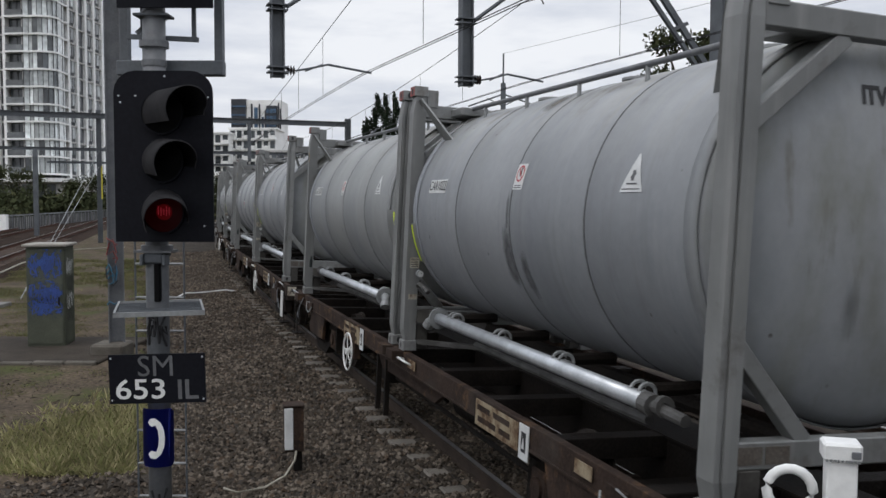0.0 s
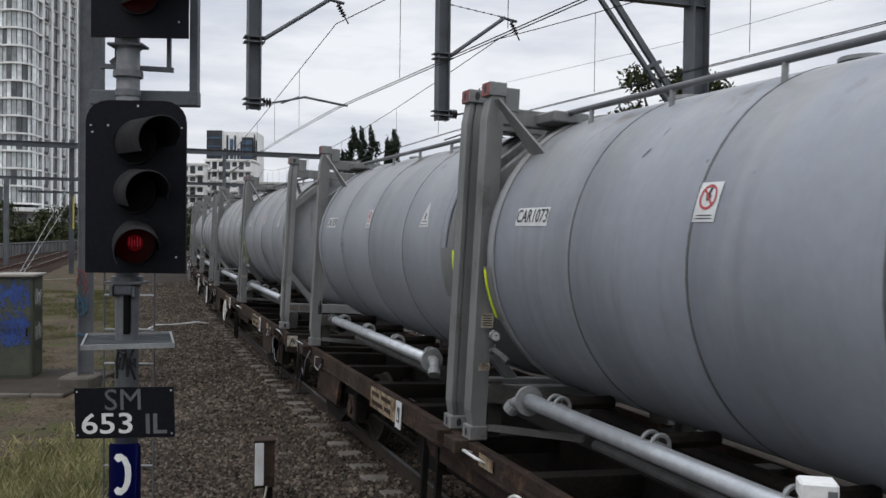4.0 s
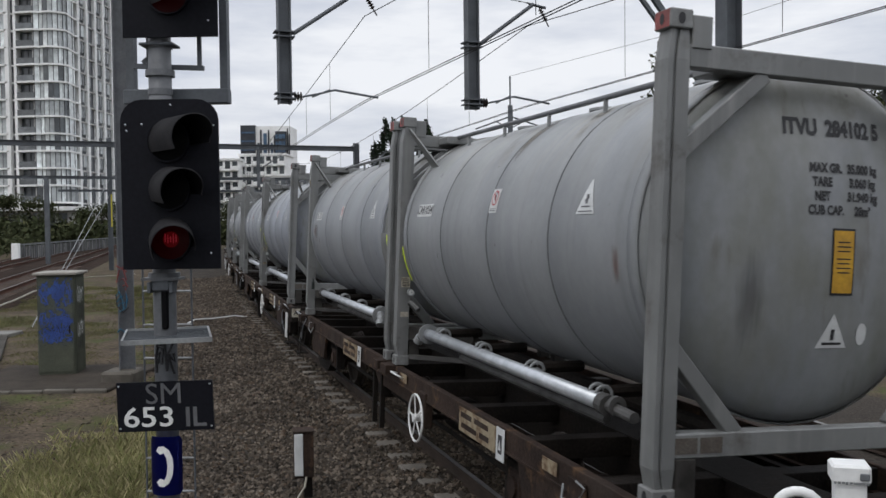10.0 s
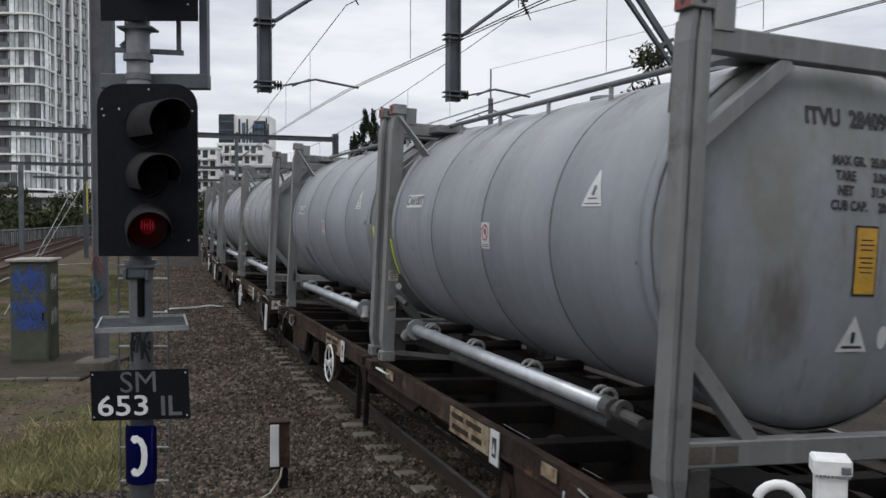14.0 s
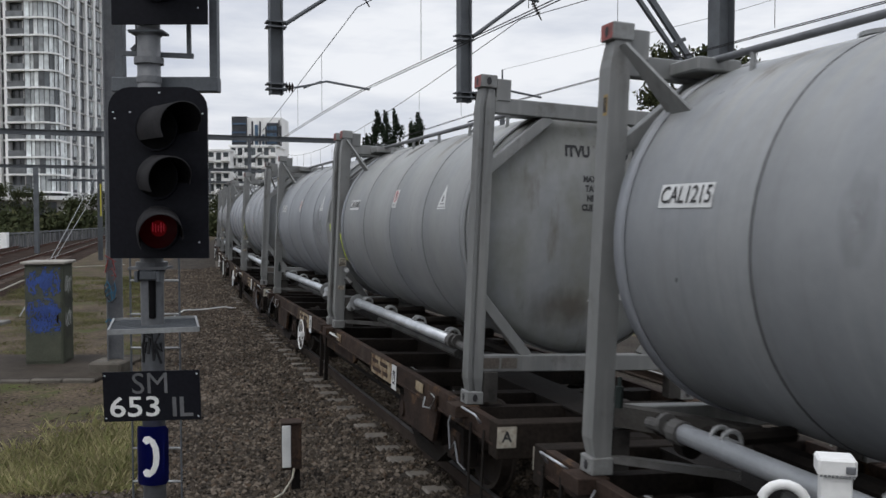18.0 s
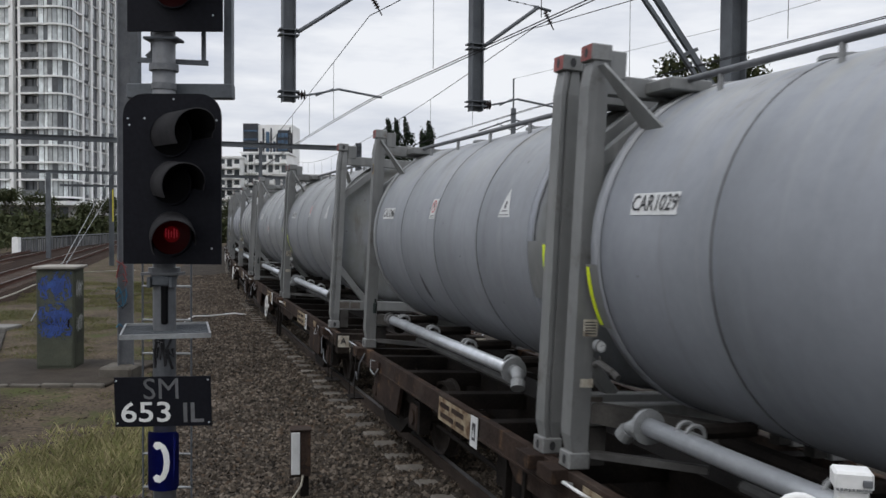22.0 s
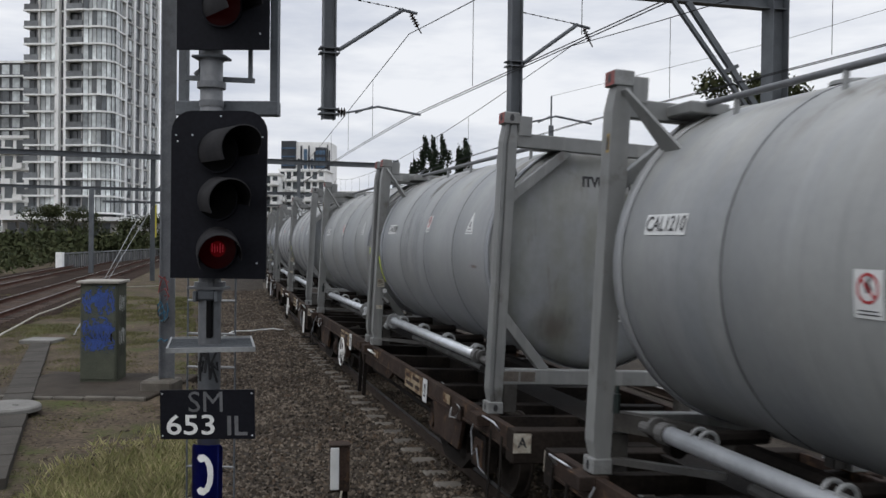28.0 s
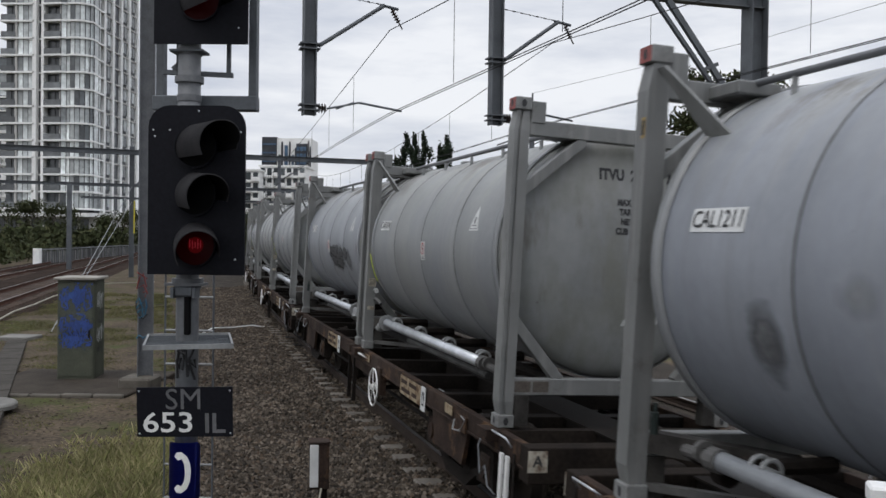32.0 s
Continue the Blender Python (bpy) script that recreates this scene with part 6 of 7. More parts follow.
part("cap", box(B(), -0.045, 0.045, -0.038, 0.038, 1.055, 1.10, 0.006), M["white"], gp)
part("hinge", box(B(), 0.018, 0.040, -0.044, -0.0385, 1.066, 1.084, 0.002), M["mast"], gp)
chip = random.Random(3)
for k in range(9):
    x, l = -0.04 + 0.009 * k, chip.uniform(0.004, 0.009)
    part("chipped_edge", box(B(), x, x + l, -0.0392, -0.0375, 1.0565 - chip.uniform(0.0, 0.003), 1.0605), M["galv_dull"], gp)
part("hoop", tube(B(), [(-0.06 - 0.057 + 0.055 * math.cos(radians(a)), 0, 0.965 + 0.055 * math.sin(radians(a))) for a in range(-40, 221, 20)], 0.013, 8), M["white"], gp, "white tubular hoop", True)
part("hoop_stem", tube(B(), [(-0.16, 0, 0.93), (-0.16, 0, 0.0)], 0.012, 8), M["white"], gp)

# ---- trackside case, cabinet and concrete ----
M["plate_cream"] = mat("dirty_cream_plastic", (0.36, 0.34, 0.28), (0.27, 0.25, 0.2), 0.6, big=3, bump=0.0)
tc = thing("trackside_case", Matrix.Translation((-1.70, 9.75, -0.33)) @ Euler((0, 0, radians(14))).to_matrix().to_4x4(), "narrow trackside connection case, pale face, on a dark post", "equipment case")
part("body", box(B(), -0.105, 0.105, -0.06, 0.14, 0.30, 0.80, 0.01), M["rust"], tc)
part("door", box(B(), -0.105, -0.01, -0.075, -0.062, 0.33, 0.79, 0.006), M["sticker"], tc, "dirty white door")
part("lid", box(B(), -0.115, 0.115, -0.075, 0.15, 0.80, 0.82, 0.006), M["rust"], tc)
part("post", box(B(), 0.0, 0.09, 0.0, 0.09, 0.0, 0.30), M["grime"], tc)
part("conduit", tube(B(), [(0.02, -0.07, 0.32), (0.0, -0.10, 0.22), (-0.12, -0.32, 0.125), (-0.34, -0.62, 0.115), (-0.62, -0.74, 0.12), (-0.75, -0.6, 0.13)], 0.012, 8), M["plate_cream"], tc, "cream plastic conduit", True)

cab = thing("equipment_cabinet", Matrix.Translation((-7.87, 17.75, -0.26)) @ Euler((0, 0, radians(8))).to_matrix().to_4x4(), "olive green steel equipment cabinet covered in blue graffiti", "cabinet")
part("plinth", box(B(), -0.40, 0.38, -0.40, 0.40, -0.08, 0.07, 0.01), M["concrete"], cab)
part("body", box(B(), -0.36, 0.34, -0.36, 0.36, 0.07, 2.03, 0.012), M["cabinet"], cab)
part("roof", box(B(), -0.42, 0.40, -0.43, 0.43, 2.03, 2.085, 0.012), M["cab_roof"], cab, "weathered pale roof sheet")
part("door", box(B(), -0.33, 0.31, -0.375, -0.36, 0.14, 1.98, 0.004), M["cabinet"], cab)
part("door_handle", box(B(), 0.23, 0.26, -0.40, -0.376, 0.9, 1.05, 0.004), M["grime"], cab)
def bubble_letter(g, cx, cz, w, h, y):
    """One rounded letter shape of a sprayed tag: an uneven loop with strokes inside."""
    bm = B()
    loop = []
    for k in range(15):
        a = k * math.tau / 14
        q = 1 + (0.0 if k in (0, 14) else g.uniform(-0.55, 0.2))
        loop.append((cx + w / 2 * q * math.cos(a), y, cz + h / 2 * q * math.sin(a)))
    tube(bm, loop, 0.012, 5)
    for k in range(2):
        x0, x1, z0, z1 = g.uniform(-0.3, 0.3) * w, g.uniform(-0.3, 0.3) * w, g.uniform(0.0, 0.4) * h, g.uniform(-0.4, 0.0) * h
        tube(bm, [(cx + x0, y, cz + z0), (cx + (x0 + x1) / 2 + g.uniform(-0.04, 0.04), y, cz + g.uniform(-0.08, 0.08)), (cx + x1, y, cz + z1)], 0.013, 5)
    for v in bm.verts:
        v.co.y = y + (v.co.y - y) * 0.12
    return bm


gr = random.Random(31)
M["spray_fill"] = smudge("patchy_blue_spray", (0.022, 0.05, 0.19), (0.035, 0.085, 0.28), 0.30, 8.5, (1, 1, 1), 0.88, (0.5, 0.0, 0.5), (-0.62, -0.54))
for z, h, n in ((1.70, 0.50, 3), (1.14, 0.42, 4), (0.86, 0.36, 3)):
    f = sheet(0.64, h * 1.15, 2, 2)
    bmesh.ops.transform(f, matrix=Matrix.Translation((-0.01, -0.3775, z)) @ Euler((radians(90), 0, 0)).to_matrix().to_4x4(), verts=f.verts)
    part("graffiti", f, M["spray_fill"], cab, "patchy blue spray paint")
    for k in range(n):
        wd = 0.58 / n
        part("graffiti", bubble_letter(gr, -0.29 + wd * (k + 0.5) + gr.uniform(-0.03, 0.03), z + gr.uniform(-0.05, 0.05), wd * gr.uniform(0.8, 1.2), h * gr.uniform(0.7, 0.95), -0.381), M["spray_blue"], cab, "blue spray-paint tag")
for z, mt in ((1.62, "sticker"), (1.30, "spray_black"), (0.95, "sticker"), (0.7, "spray_black")):
    o = part("graffiti", scribble(int(z * 50), -0.26, 0.24, z - 0.20, z + 0.20, 5, 0, 0.009), M[mt], cab, "faded spray-paint scrawl")
    o.matrix_local = Matrix.Translation((0.351, 0, 0)) @ Euler((0, 0, radians(90))).to_matrix().to_4x4()
part("side_door", box(B(), 0.341, 0.349, -0.30, 0.30, 0.14, 1.98, 0.003), M["cabinet"], cab)

pad = tagged(part("concrete_pad", box(B(), -9.3, -6.2, 15.75, 18.6, -0.4, -0.165, 0.02), M["asphalt"]), "dirty low pad round the cabinet", "pad", kind="structure")
M["trough"] = mat("worn_grey_path_concrete", (0.062, 0.056, 0.048), (0.045, 0.041, 0.035), 0.9, big=1.5, bump=0.25, spec=0.15)
M["kerb"] = mat("dirty_kerb", (0.115, 0.102, 0.083), (0.07, 0.062, 0.05), 0.9, big=3, bump=0.3)
kerb = thing("pad_kerb", Matrix(), "broken concrete kerb along the dirty pad", "kerb", "", "structure")
for k in range(5):
    part("kerb_stone", box(B(), -9.0 + 0.56 * k, -8.46 + 0.56 * k, 15.62 + 0.015 * k, 15.74 + 0.015 * k, -0.4, -0.16 + rand(-0.012, 0.012), 0.02), M["kerb"], kerb)
TD_ = Vector((-0.42, 0.907, 0)).normalized()
TN_ = Vector((TD_.y, -TD_.x, 0))
trough = thing("cable_trough", Matrix(), "line of grey concrete cable trough lids", "cable trough", "", "structure")
for k in range(24):
    a = Vector((-6.95, 12.3, -0.2)) + TD_ * (-2.0 + 0.62 * k)
    m = Matrix.Translation(a) @ Euler((0, 0, math.atan2(TN_.y, TN_.x) + rand(-0.02, 0.02))).to_matrix().to_4x4()
    part("trough_lid", box(B(), -0.24, 0.24, -0.305, 0.305, -0.1, 0.06 + rand(-0.006, 0.006), 0.008, m), M["trough"], trough)
lid = thing("pit_cover", Matrix.Translation((-8.0, 14.35, -0.16)), "round pale concrete pit cover", "pit cover")
part("disc", lathe(B(), [(0.001, 0.09), (0.50, 0.09), (0.53, 0.06), (0.53, 0.0)], (0, 0, 0), "z", 32), M["concrete"], lid)
part("lifting_slot", box(B(), 0.1, 0.2, -0.02, 0.02, 0.088, 0.093), M["grime"], lid)
slab = tagged(part("trough_slab", box(B(), -12.7, -11.8, 23.4, 24.2, -0.3, -0.1, 0.02), M["concrete"]), "small pale concrete slab", "slab", kind="structure")
cable = tagged(part("cream_cable", tube(B(), [(-11.3, 18.6, -0.12), (-12.3, 21.2, -0.02), (-13.2, 23.4, 0.03), (-14.4, 26.6, -0.02), (-15.2, 29.2, 0.05), (-16.4, 33.0, -0.03), (-17.5, 36.8, 0.0), (-19.0, 43.0, -0.05), (-19.7, 47.0, -0.05), (-18.2, 50.5, -0.1)], 0.03, 6), M["plate_cream"], None, "", True), "loose cream cable lying over the grass", "cable")
cable2 = tagged(part("cream_cable", tube(B(), [(-8.0, 26.2, -0.22), (-7.8, 26.5, -0.1), (-7.4, 27.0, -0.13), (-6.9, 27.7, -0.12), (-6.2, 27.6, -0.2)], 0.022, 6), M["sticker"], None, "", True), "loose cream cable crossing the ballast", "cable")

# ---- overhead line portals ----
PD = Vector((0.94, 0.342, 0)).normalized()
PO = Vector((-1.6, 18.0, 0))


def h_beam(bm, p, q, w, d, up=(0, 0, 1)):
    """A rolled I section: two flanges and a web in one outline."""
    p, q = Vector(p), Vector(q)
    y = (q - p).normalized()
    u = Vector(up)
    z = (u - y * u.dot(y)).normalized()
    x = y.cross(z)
    f, g = 0.024, 0.01
    half = [(-w / 2, d / 2), (w / 2, d / 2), (w / 2, d / 2 - f), (g, d / 2 - f)]
    pts = half + [(g, -d / 2 + f), (w / 2, -d / 2 + f), (w / 2, -d / 2), (-w / 2, -d / 2), (-w / 2, -d / 2 + f), (-g, -d / 2 + f), (-g, d / 2 - f), (-w / 2, d / 2 - f)]
    m = Matrix((x, z, y)).transposed().to_4x4()
    m.translation = p
    prism(bm, pts, (q - p).length, m)
    bmesh.ops.recalc_face_normals(bm, faces=bm.faces)
    return bm


portal = thing("overhead_portal", Matrix(), "dark grey steel portal carrying overhead wires", "overhead gantry", "overhead line portals")
ZB = 8.15
legL, legR = PO + PD * -4.75, PO + PD * 8.32
legL = Vector((-6.25, 16.85, 0))
part("beam", h_beam(B(), legL + Vector((0, 0, ZB)), legR + PD * 0.25 + Vector((0, 0, ZB)), 0.26, 0.36), M["gantry"], portal)
part("column", h_beam(B(), legR + Vector((0, 0, -0.5)), legR + Vector((0, 0, ZB + 0.2)), 0.42, 0.42, tuple(PD)), M["gantry"], portal)
ll = part("column", h_beam(B(), legL + Vector((0, 0, -0.5)), legL + Vector((0, 0, ZB + 0.2)), 0.29, 0.29, tuple(PD)), M["mast"], portal, "galvanised column with graffiti")
part("column_base", box(B(), legL.x - 0.36, legL.x + 0.24, legL.y - 0.42, legL.y + 0.24, -0.4, 0.02, 0.04), M["kerb"], portal, "rough concrete footing")
M["spray_teal"] = mat("teal_spray_paint", (0.02, 0.13, 0.20), (0.015, 0.08, 0.15), 0.6, bump=0.0)
TAG = (("spray_red", [(-0.10, 1.98), (0.10, 1.86), (-0.09, 1.78), (0.02, 1.96), (0.09, 1.70)]), ("spray_red", [(-0.04, 1.90), (-0.10, 1.66), (0.03, 1.74), (0.11, 1.58)]), ("spray_red", [(0.02, 1.60), (0.10, 1.62), (0.06, 1.52)]),
       ("spray_teal", [(-0.11, 1.40), (-0.06, 1.50), (0.0, 1.38), (0.07, 1.47), (0.10, 1.32)]), ("spray_teal", [(-0.10, 1.30), (-0.03, 1.40), (0.04, 1.27), (0.10, 1.36), (0.06, 1.18)]),
       ("spray_teal", [(-0.08, 1.22), (0.0, 1.30), (0.03, 1.16), (-0.05, 1.12)]), ("spray_black", [(-0.11, 1.44), (-0.10, 1.24), (0.02, 1.10), (0.11, 1.20)]), ("spray_teal", [(-0.10, 0.74), (-0.04, 0.80), (0.03, 0.74), (0.08, 0.78)]))
for col, q in TAG:
    part("scrawl", tube(B(), [(legL.x + u, legL.y - 0.196, v) for u, v in q], 0.014, 5), M[col], ll)
M["marker"] = mat("faded_yellow_tape", (0.50, 0.45, 0.03), (0.42, 0.36, 0.03), 0.5, bump=0.0)
part("yellow_band", box(B(), legL.x - 0.17, legL.x - 0.145, legL.y - 0.20, legL.y - 0.195, 2.7, 3.3), M["marker"], ll, "yellow marker strip")
for off, wd in ((0.0, 0.08), (0.36, 0.13)):
    part("knee_brace", beam(B(), legR - PD * (2.62 - off) + Vector((0, 0, ZB - 0.18)), legR - PD * (0.42 - off * 0.7) + Vector((0, 0, ZB - 2.75)), 0.1, wd), M["gantry"], portal)
part("brace_batten", beam(B(), legR - PD * 1.35 + Vector((0, 0, ZB - 1.66)), legR - PD * 0.98 + Vector((0, 0, ZB - 1.50)), 0.12, 0.08), M["gantry"], portal)


def disc_insulator(bm, p, d, n=3, r=0.075):
    p, d = Vector(p), Vector(d).normalized()
    for k in range(n):
        tube(bm, [p + d * (0.055 * k), p + d * (0.055 * k + 0.02), p + d * (0.055 * k + 0.045)], [r * 0.45, r, r * 0.4], 12)
    return bm


def dropper(parent, d, zb, arm, top_arm=True):
    """A vertical hanger from the beam with its registration arms; arm: lateral reach to the wire."""
    o = PO + PD * d
    col = part("dropper", h_beam(B(), o + Vector((0, 0, zb)), o + Vector((0, 0, ZB - 0.18)), 0.25, 0.25, tuple(PD)), M["gantry"], parent)
    for z in (zb + 0.15, zb + 1.32):
        bm = B()
        for k in (-0.03, 0.03):
            beam(bm, o - PD * 0.19 + Vector((0, 0, z + k * 1.6)), o + PD * 0.19 + Vector((0, 0, z + k * 1.6)), 0.30, 0.025)
        part("clamp", bm, M["gantry"], col)
    a = o + PD * 0.18 + Vector((0, 0, zb + 0.15))
    part("insulator", disc_insulator(B(), a, PD, 3, 0.10), M["porcelain"], col, "brown ribbed insulator")
    w = o + PD * arm
    bm = B()
    pk = o + PD * (arm * 0.53) + Vector((0, 0, zb + 0.30))
    tube(bm, [a + PD * 0.17, a + PD * 0.45 + Vector((0, 0, 0.06)), pk], 0.022, 6)
    tube(bm, [a + PD * 0.35 + Vector((0, 0, 0.0)), pk - PD * 0.1], 0.018, 6)
    tube(bm, [pk, Vector((w.x, w.y, 5.20))], 0.024, 6)
    part("registration_arm", bm, M["gantry"], col)
    if top_arm:
        b = o + PD * 0.18 + Vector((0, 0, zb + 1.35))
        e = o + PD * (arm * 0.80) + Vector((0, 0, zb + 2.25))
        bm = B()
        tube(bm, [b, e], 0.04, 8)
        tube(bm, [e - PD * 0.1, e + PD * 0.28 - Vector((0, 0, 0.06))], 0.03, 6)
        part("top_arm", bm, M["gantry"], col)
        bm = B()
        wv = Vector((w.x, w.y, 6.82))
        dv = wv - (e + PD * 0.1)
        disc_insulator(bm, e + PD * 0.1 + dv * 0.2, dv, 5, 0.06)
        tube(bm, [e + PD * 0.1, wv], 0.014, 6)
        part("insulator", bm, M["porcelain"], col)
        bm = B()
        c0 = o + Vector((0, 0, zb + 2.42))
        for k in range(16):
            p = c0 + (e - c0) * (k / 16)
            beam(bm, p, p + (e - c0) / 19, 0.025 if k % 2 else 0.008, 0.008 if k % 2 else 0.025)
        part("chain", bm, M["wire"], col)
    return w


w1 = dropper(portal, -1.80, 5.02, 1.85)
w2 = dropper(portal, 2.05, 5.02, 1.75)

# ---- wires ----
wires = thing("contact_wires", Matrix(), "thin dark overhead wires with droppers", "overhead wires")


def drift(s):
    """The wires' stagger: they leave the middle behind the first portal."""
    return max(0.0, 12.45 - s) * 1.42 / 46.45


def span(lat, s0, s1, z0, z1, sag, r, name, n=26):
    pts = []
    for k in range(n + 1):
        u = k / n
        p = beside(s0 + (s1 - s0) * u, lat + drift(s0 + (s1 - s0) * u), 0)
        pts.append((p.x, p.y, z0 + (z1 - z0) * u - 4 * sag * u * (1 - u)))
    part(name, tube(B(), pts, r, 5), M["wire"], wires)
    return pts


for lat in (0.17, 3.68):
    for a, b in ((-34, 12.45), (12.45, 58), (58, 108)):
        for dl in (-0.02, 0.05):
            span(lat + dl, a, b, 5.15, 5.15, 0.05, 0.0075, "contact_wire")
        m = span(lat, a, b, 6.82, 6.82, 0.95, 0.009, "catenary_wire")
        for k in range(1, 12):
            u = k / 12
            p = beside(a + (b - a) * u, lat + drift(a + (b - a) * u), 0)
            zt = 6.82 - 4 * 0.95 * u * (1 - u)
            part("hanger_wire", tube(B(), [(p.x, p.y, 5.17), (p.x, p.y, zt)], 0.005, 4), M["wire"], wires)
part("feeder_wire", tube(B(), [(24, -7, 9.2), (7.4, 24, 8.0), (2.0, 34, 8.1)], 0.006, 4), M["wire"], wires)
for dz in (0, 0.16):
    part("feeder_wire", tube(B(), [(18, 17, 6.6 + dz), (6.4, 30, 5.6 + dz), (2.2, 34, 5.35 + dz), (-12, 62, 5.2 + dz)], 0.014, 4), M["wire"], wires)


def far_portal(a, b, z, legs, mid=()):
    p = thing("overhead_portal", Matrix(), "distant grey steel portal over the tracks", "overhead gantry", "overhead line portals")
    a, b = Vector(a), Vector(b)
    part("beam", h_beam(B(), a + Vector((0, 0, z)), b + Vector((0, 0, z)), 0.28, 0.34), M["gantry"], p)
    d = (b - a).normalized()
    for q, w in legs:
        q = Vector(q)
        part("column", h_beam(B(), q + Vector((0, 0, -0.6)), q + Vector((0, 0, z + 0.4)), w, w, (d.x, d.y, 0)), M["gantry"], p)
        for k in (-1, 1):
            if (a - q).dot(d) * k < -2.5 or (b - q).dot(d) * k > 2.5:
                part("knee_brace", beam(B(), q + d * k * 2.2 + Vector((0, 0, z - 0.16)), q + d * k * 0.15 + Vector((0, 0, z - 2.2)), 0.1, 0.12), M["gantry"], p)
    for q in mid:
        q = a + d * q
        part("dropper", beam(B(), q + Vector((0, 0, 5.1)), q + Vector((0, 0, z)), 0.2, 0.2), M["gantry"], p)
        bm = B()
        tube(bm, [q + Vector((0, 0, 5.25)), q + d * 0.8 + Vector((0, 0, 5.7)), q + d * 1.7 + Vector((0, 0, 5.2))], 0.03, 5)
        tube(bm, [q + Vector((0, 0, 6.3)), q + d * 1.5 + Vector((0, 0, 7.2))], 0.03, 5)
        part("registration_arm", bm, M["gantry"], p)
    return p


far_portal((-50, 46, 0), (-6.9, 63.6, 0), 7.8, (((-7.1, 63.5, 0), 0.36), ((-22.2, 57.4, 0), 0.3), ((-47, 47.2, 0), 0.3)), (32.0, 39.5, 10.0))
far_portal((-62, 88, 0), (-10, 112, 0), 7.8, (((-11, 111.5, 0), 0.36), ((-35, 100.5, 0), 0.3)), (38.0, 46.0))
far_portal((-60, 135, 0), (-4, 160, 0), 7.8, (((-6, 159, 0), 0.36), ((-42, 143, 0), 0.3)), (30.0, 44.0))

pole = thing("line_pole", Matrix.Translation((2.0, 34, 0)), "slim grey line pole with side arms", "pole")
part("shaft", box(B(), -0.09, 0.09, -0.09, 0.09, -0.6, 7.0), M["gantry"], pole)
part("top_spike", tube(B(), [(0, 0, 7.0), (0, 0, 8.1)], 0.035, 6), M["gantry"], pole)
for sx in (-1, 1):
    arm = part("side_arm", tube(B(), [(0, 0, 6.6), (sx * 1.3, 0, 6.15)], 0.03, 5), M["gantry"], pole)
    part("arm_strut", tube(B(), [(0, 0, 6.15), (sx * 0.6, 0, 6.45)], 0.02, 5), M["gantry"], arm)
pole2 = thing("line_pole", Matrix.Translation((-30.2, 66, 0)), "slim grey line pole behind the cabinet", "pole")
part("shaft", box(B(), -0.14, 0.14, -0.14, 0.14, -0.6, 6.2), M["gantry"], pole2)
for k, (a, b) in enumerate((((-12.2, 25.5, -0.2), (-22.2, 57.4, 5.6)), ((-13.0, 27.5, -0.2), (-22.2, 57.4, 4.6)))):
    tagged(part("guy_wire", tube(B(), [a, b], 0.014, 5), M["galv_dull"]), "pale guy wire sleeve from a column to the ground", "guy wire")


# ---- the apartment tower ----
def storeys(z0, n, h):
    return [(k, z0 + k * h) for k in range(n)]


def pane(parent, a, b, z0, z1, material, out=0.0, name="window"):
    """A framed window between plan points a and b; out is how far it stands proud (or back, below 0)."""
    a, b = Vector((*a, 0)), Vector((*b, 0))
    d = (b - a).normalized()
    n = Vector((d.y, -d.x, 0))
    a, b = a + n * out, b + n * out
    bm = B()
    beam(bm, a + Vector((0, 0, (z0 + z1) / 2)), b + Vector((0, 0, (z0 + z1) / 2)), 0.12, z1 - z0)
    return part(name, bm, material, parent)


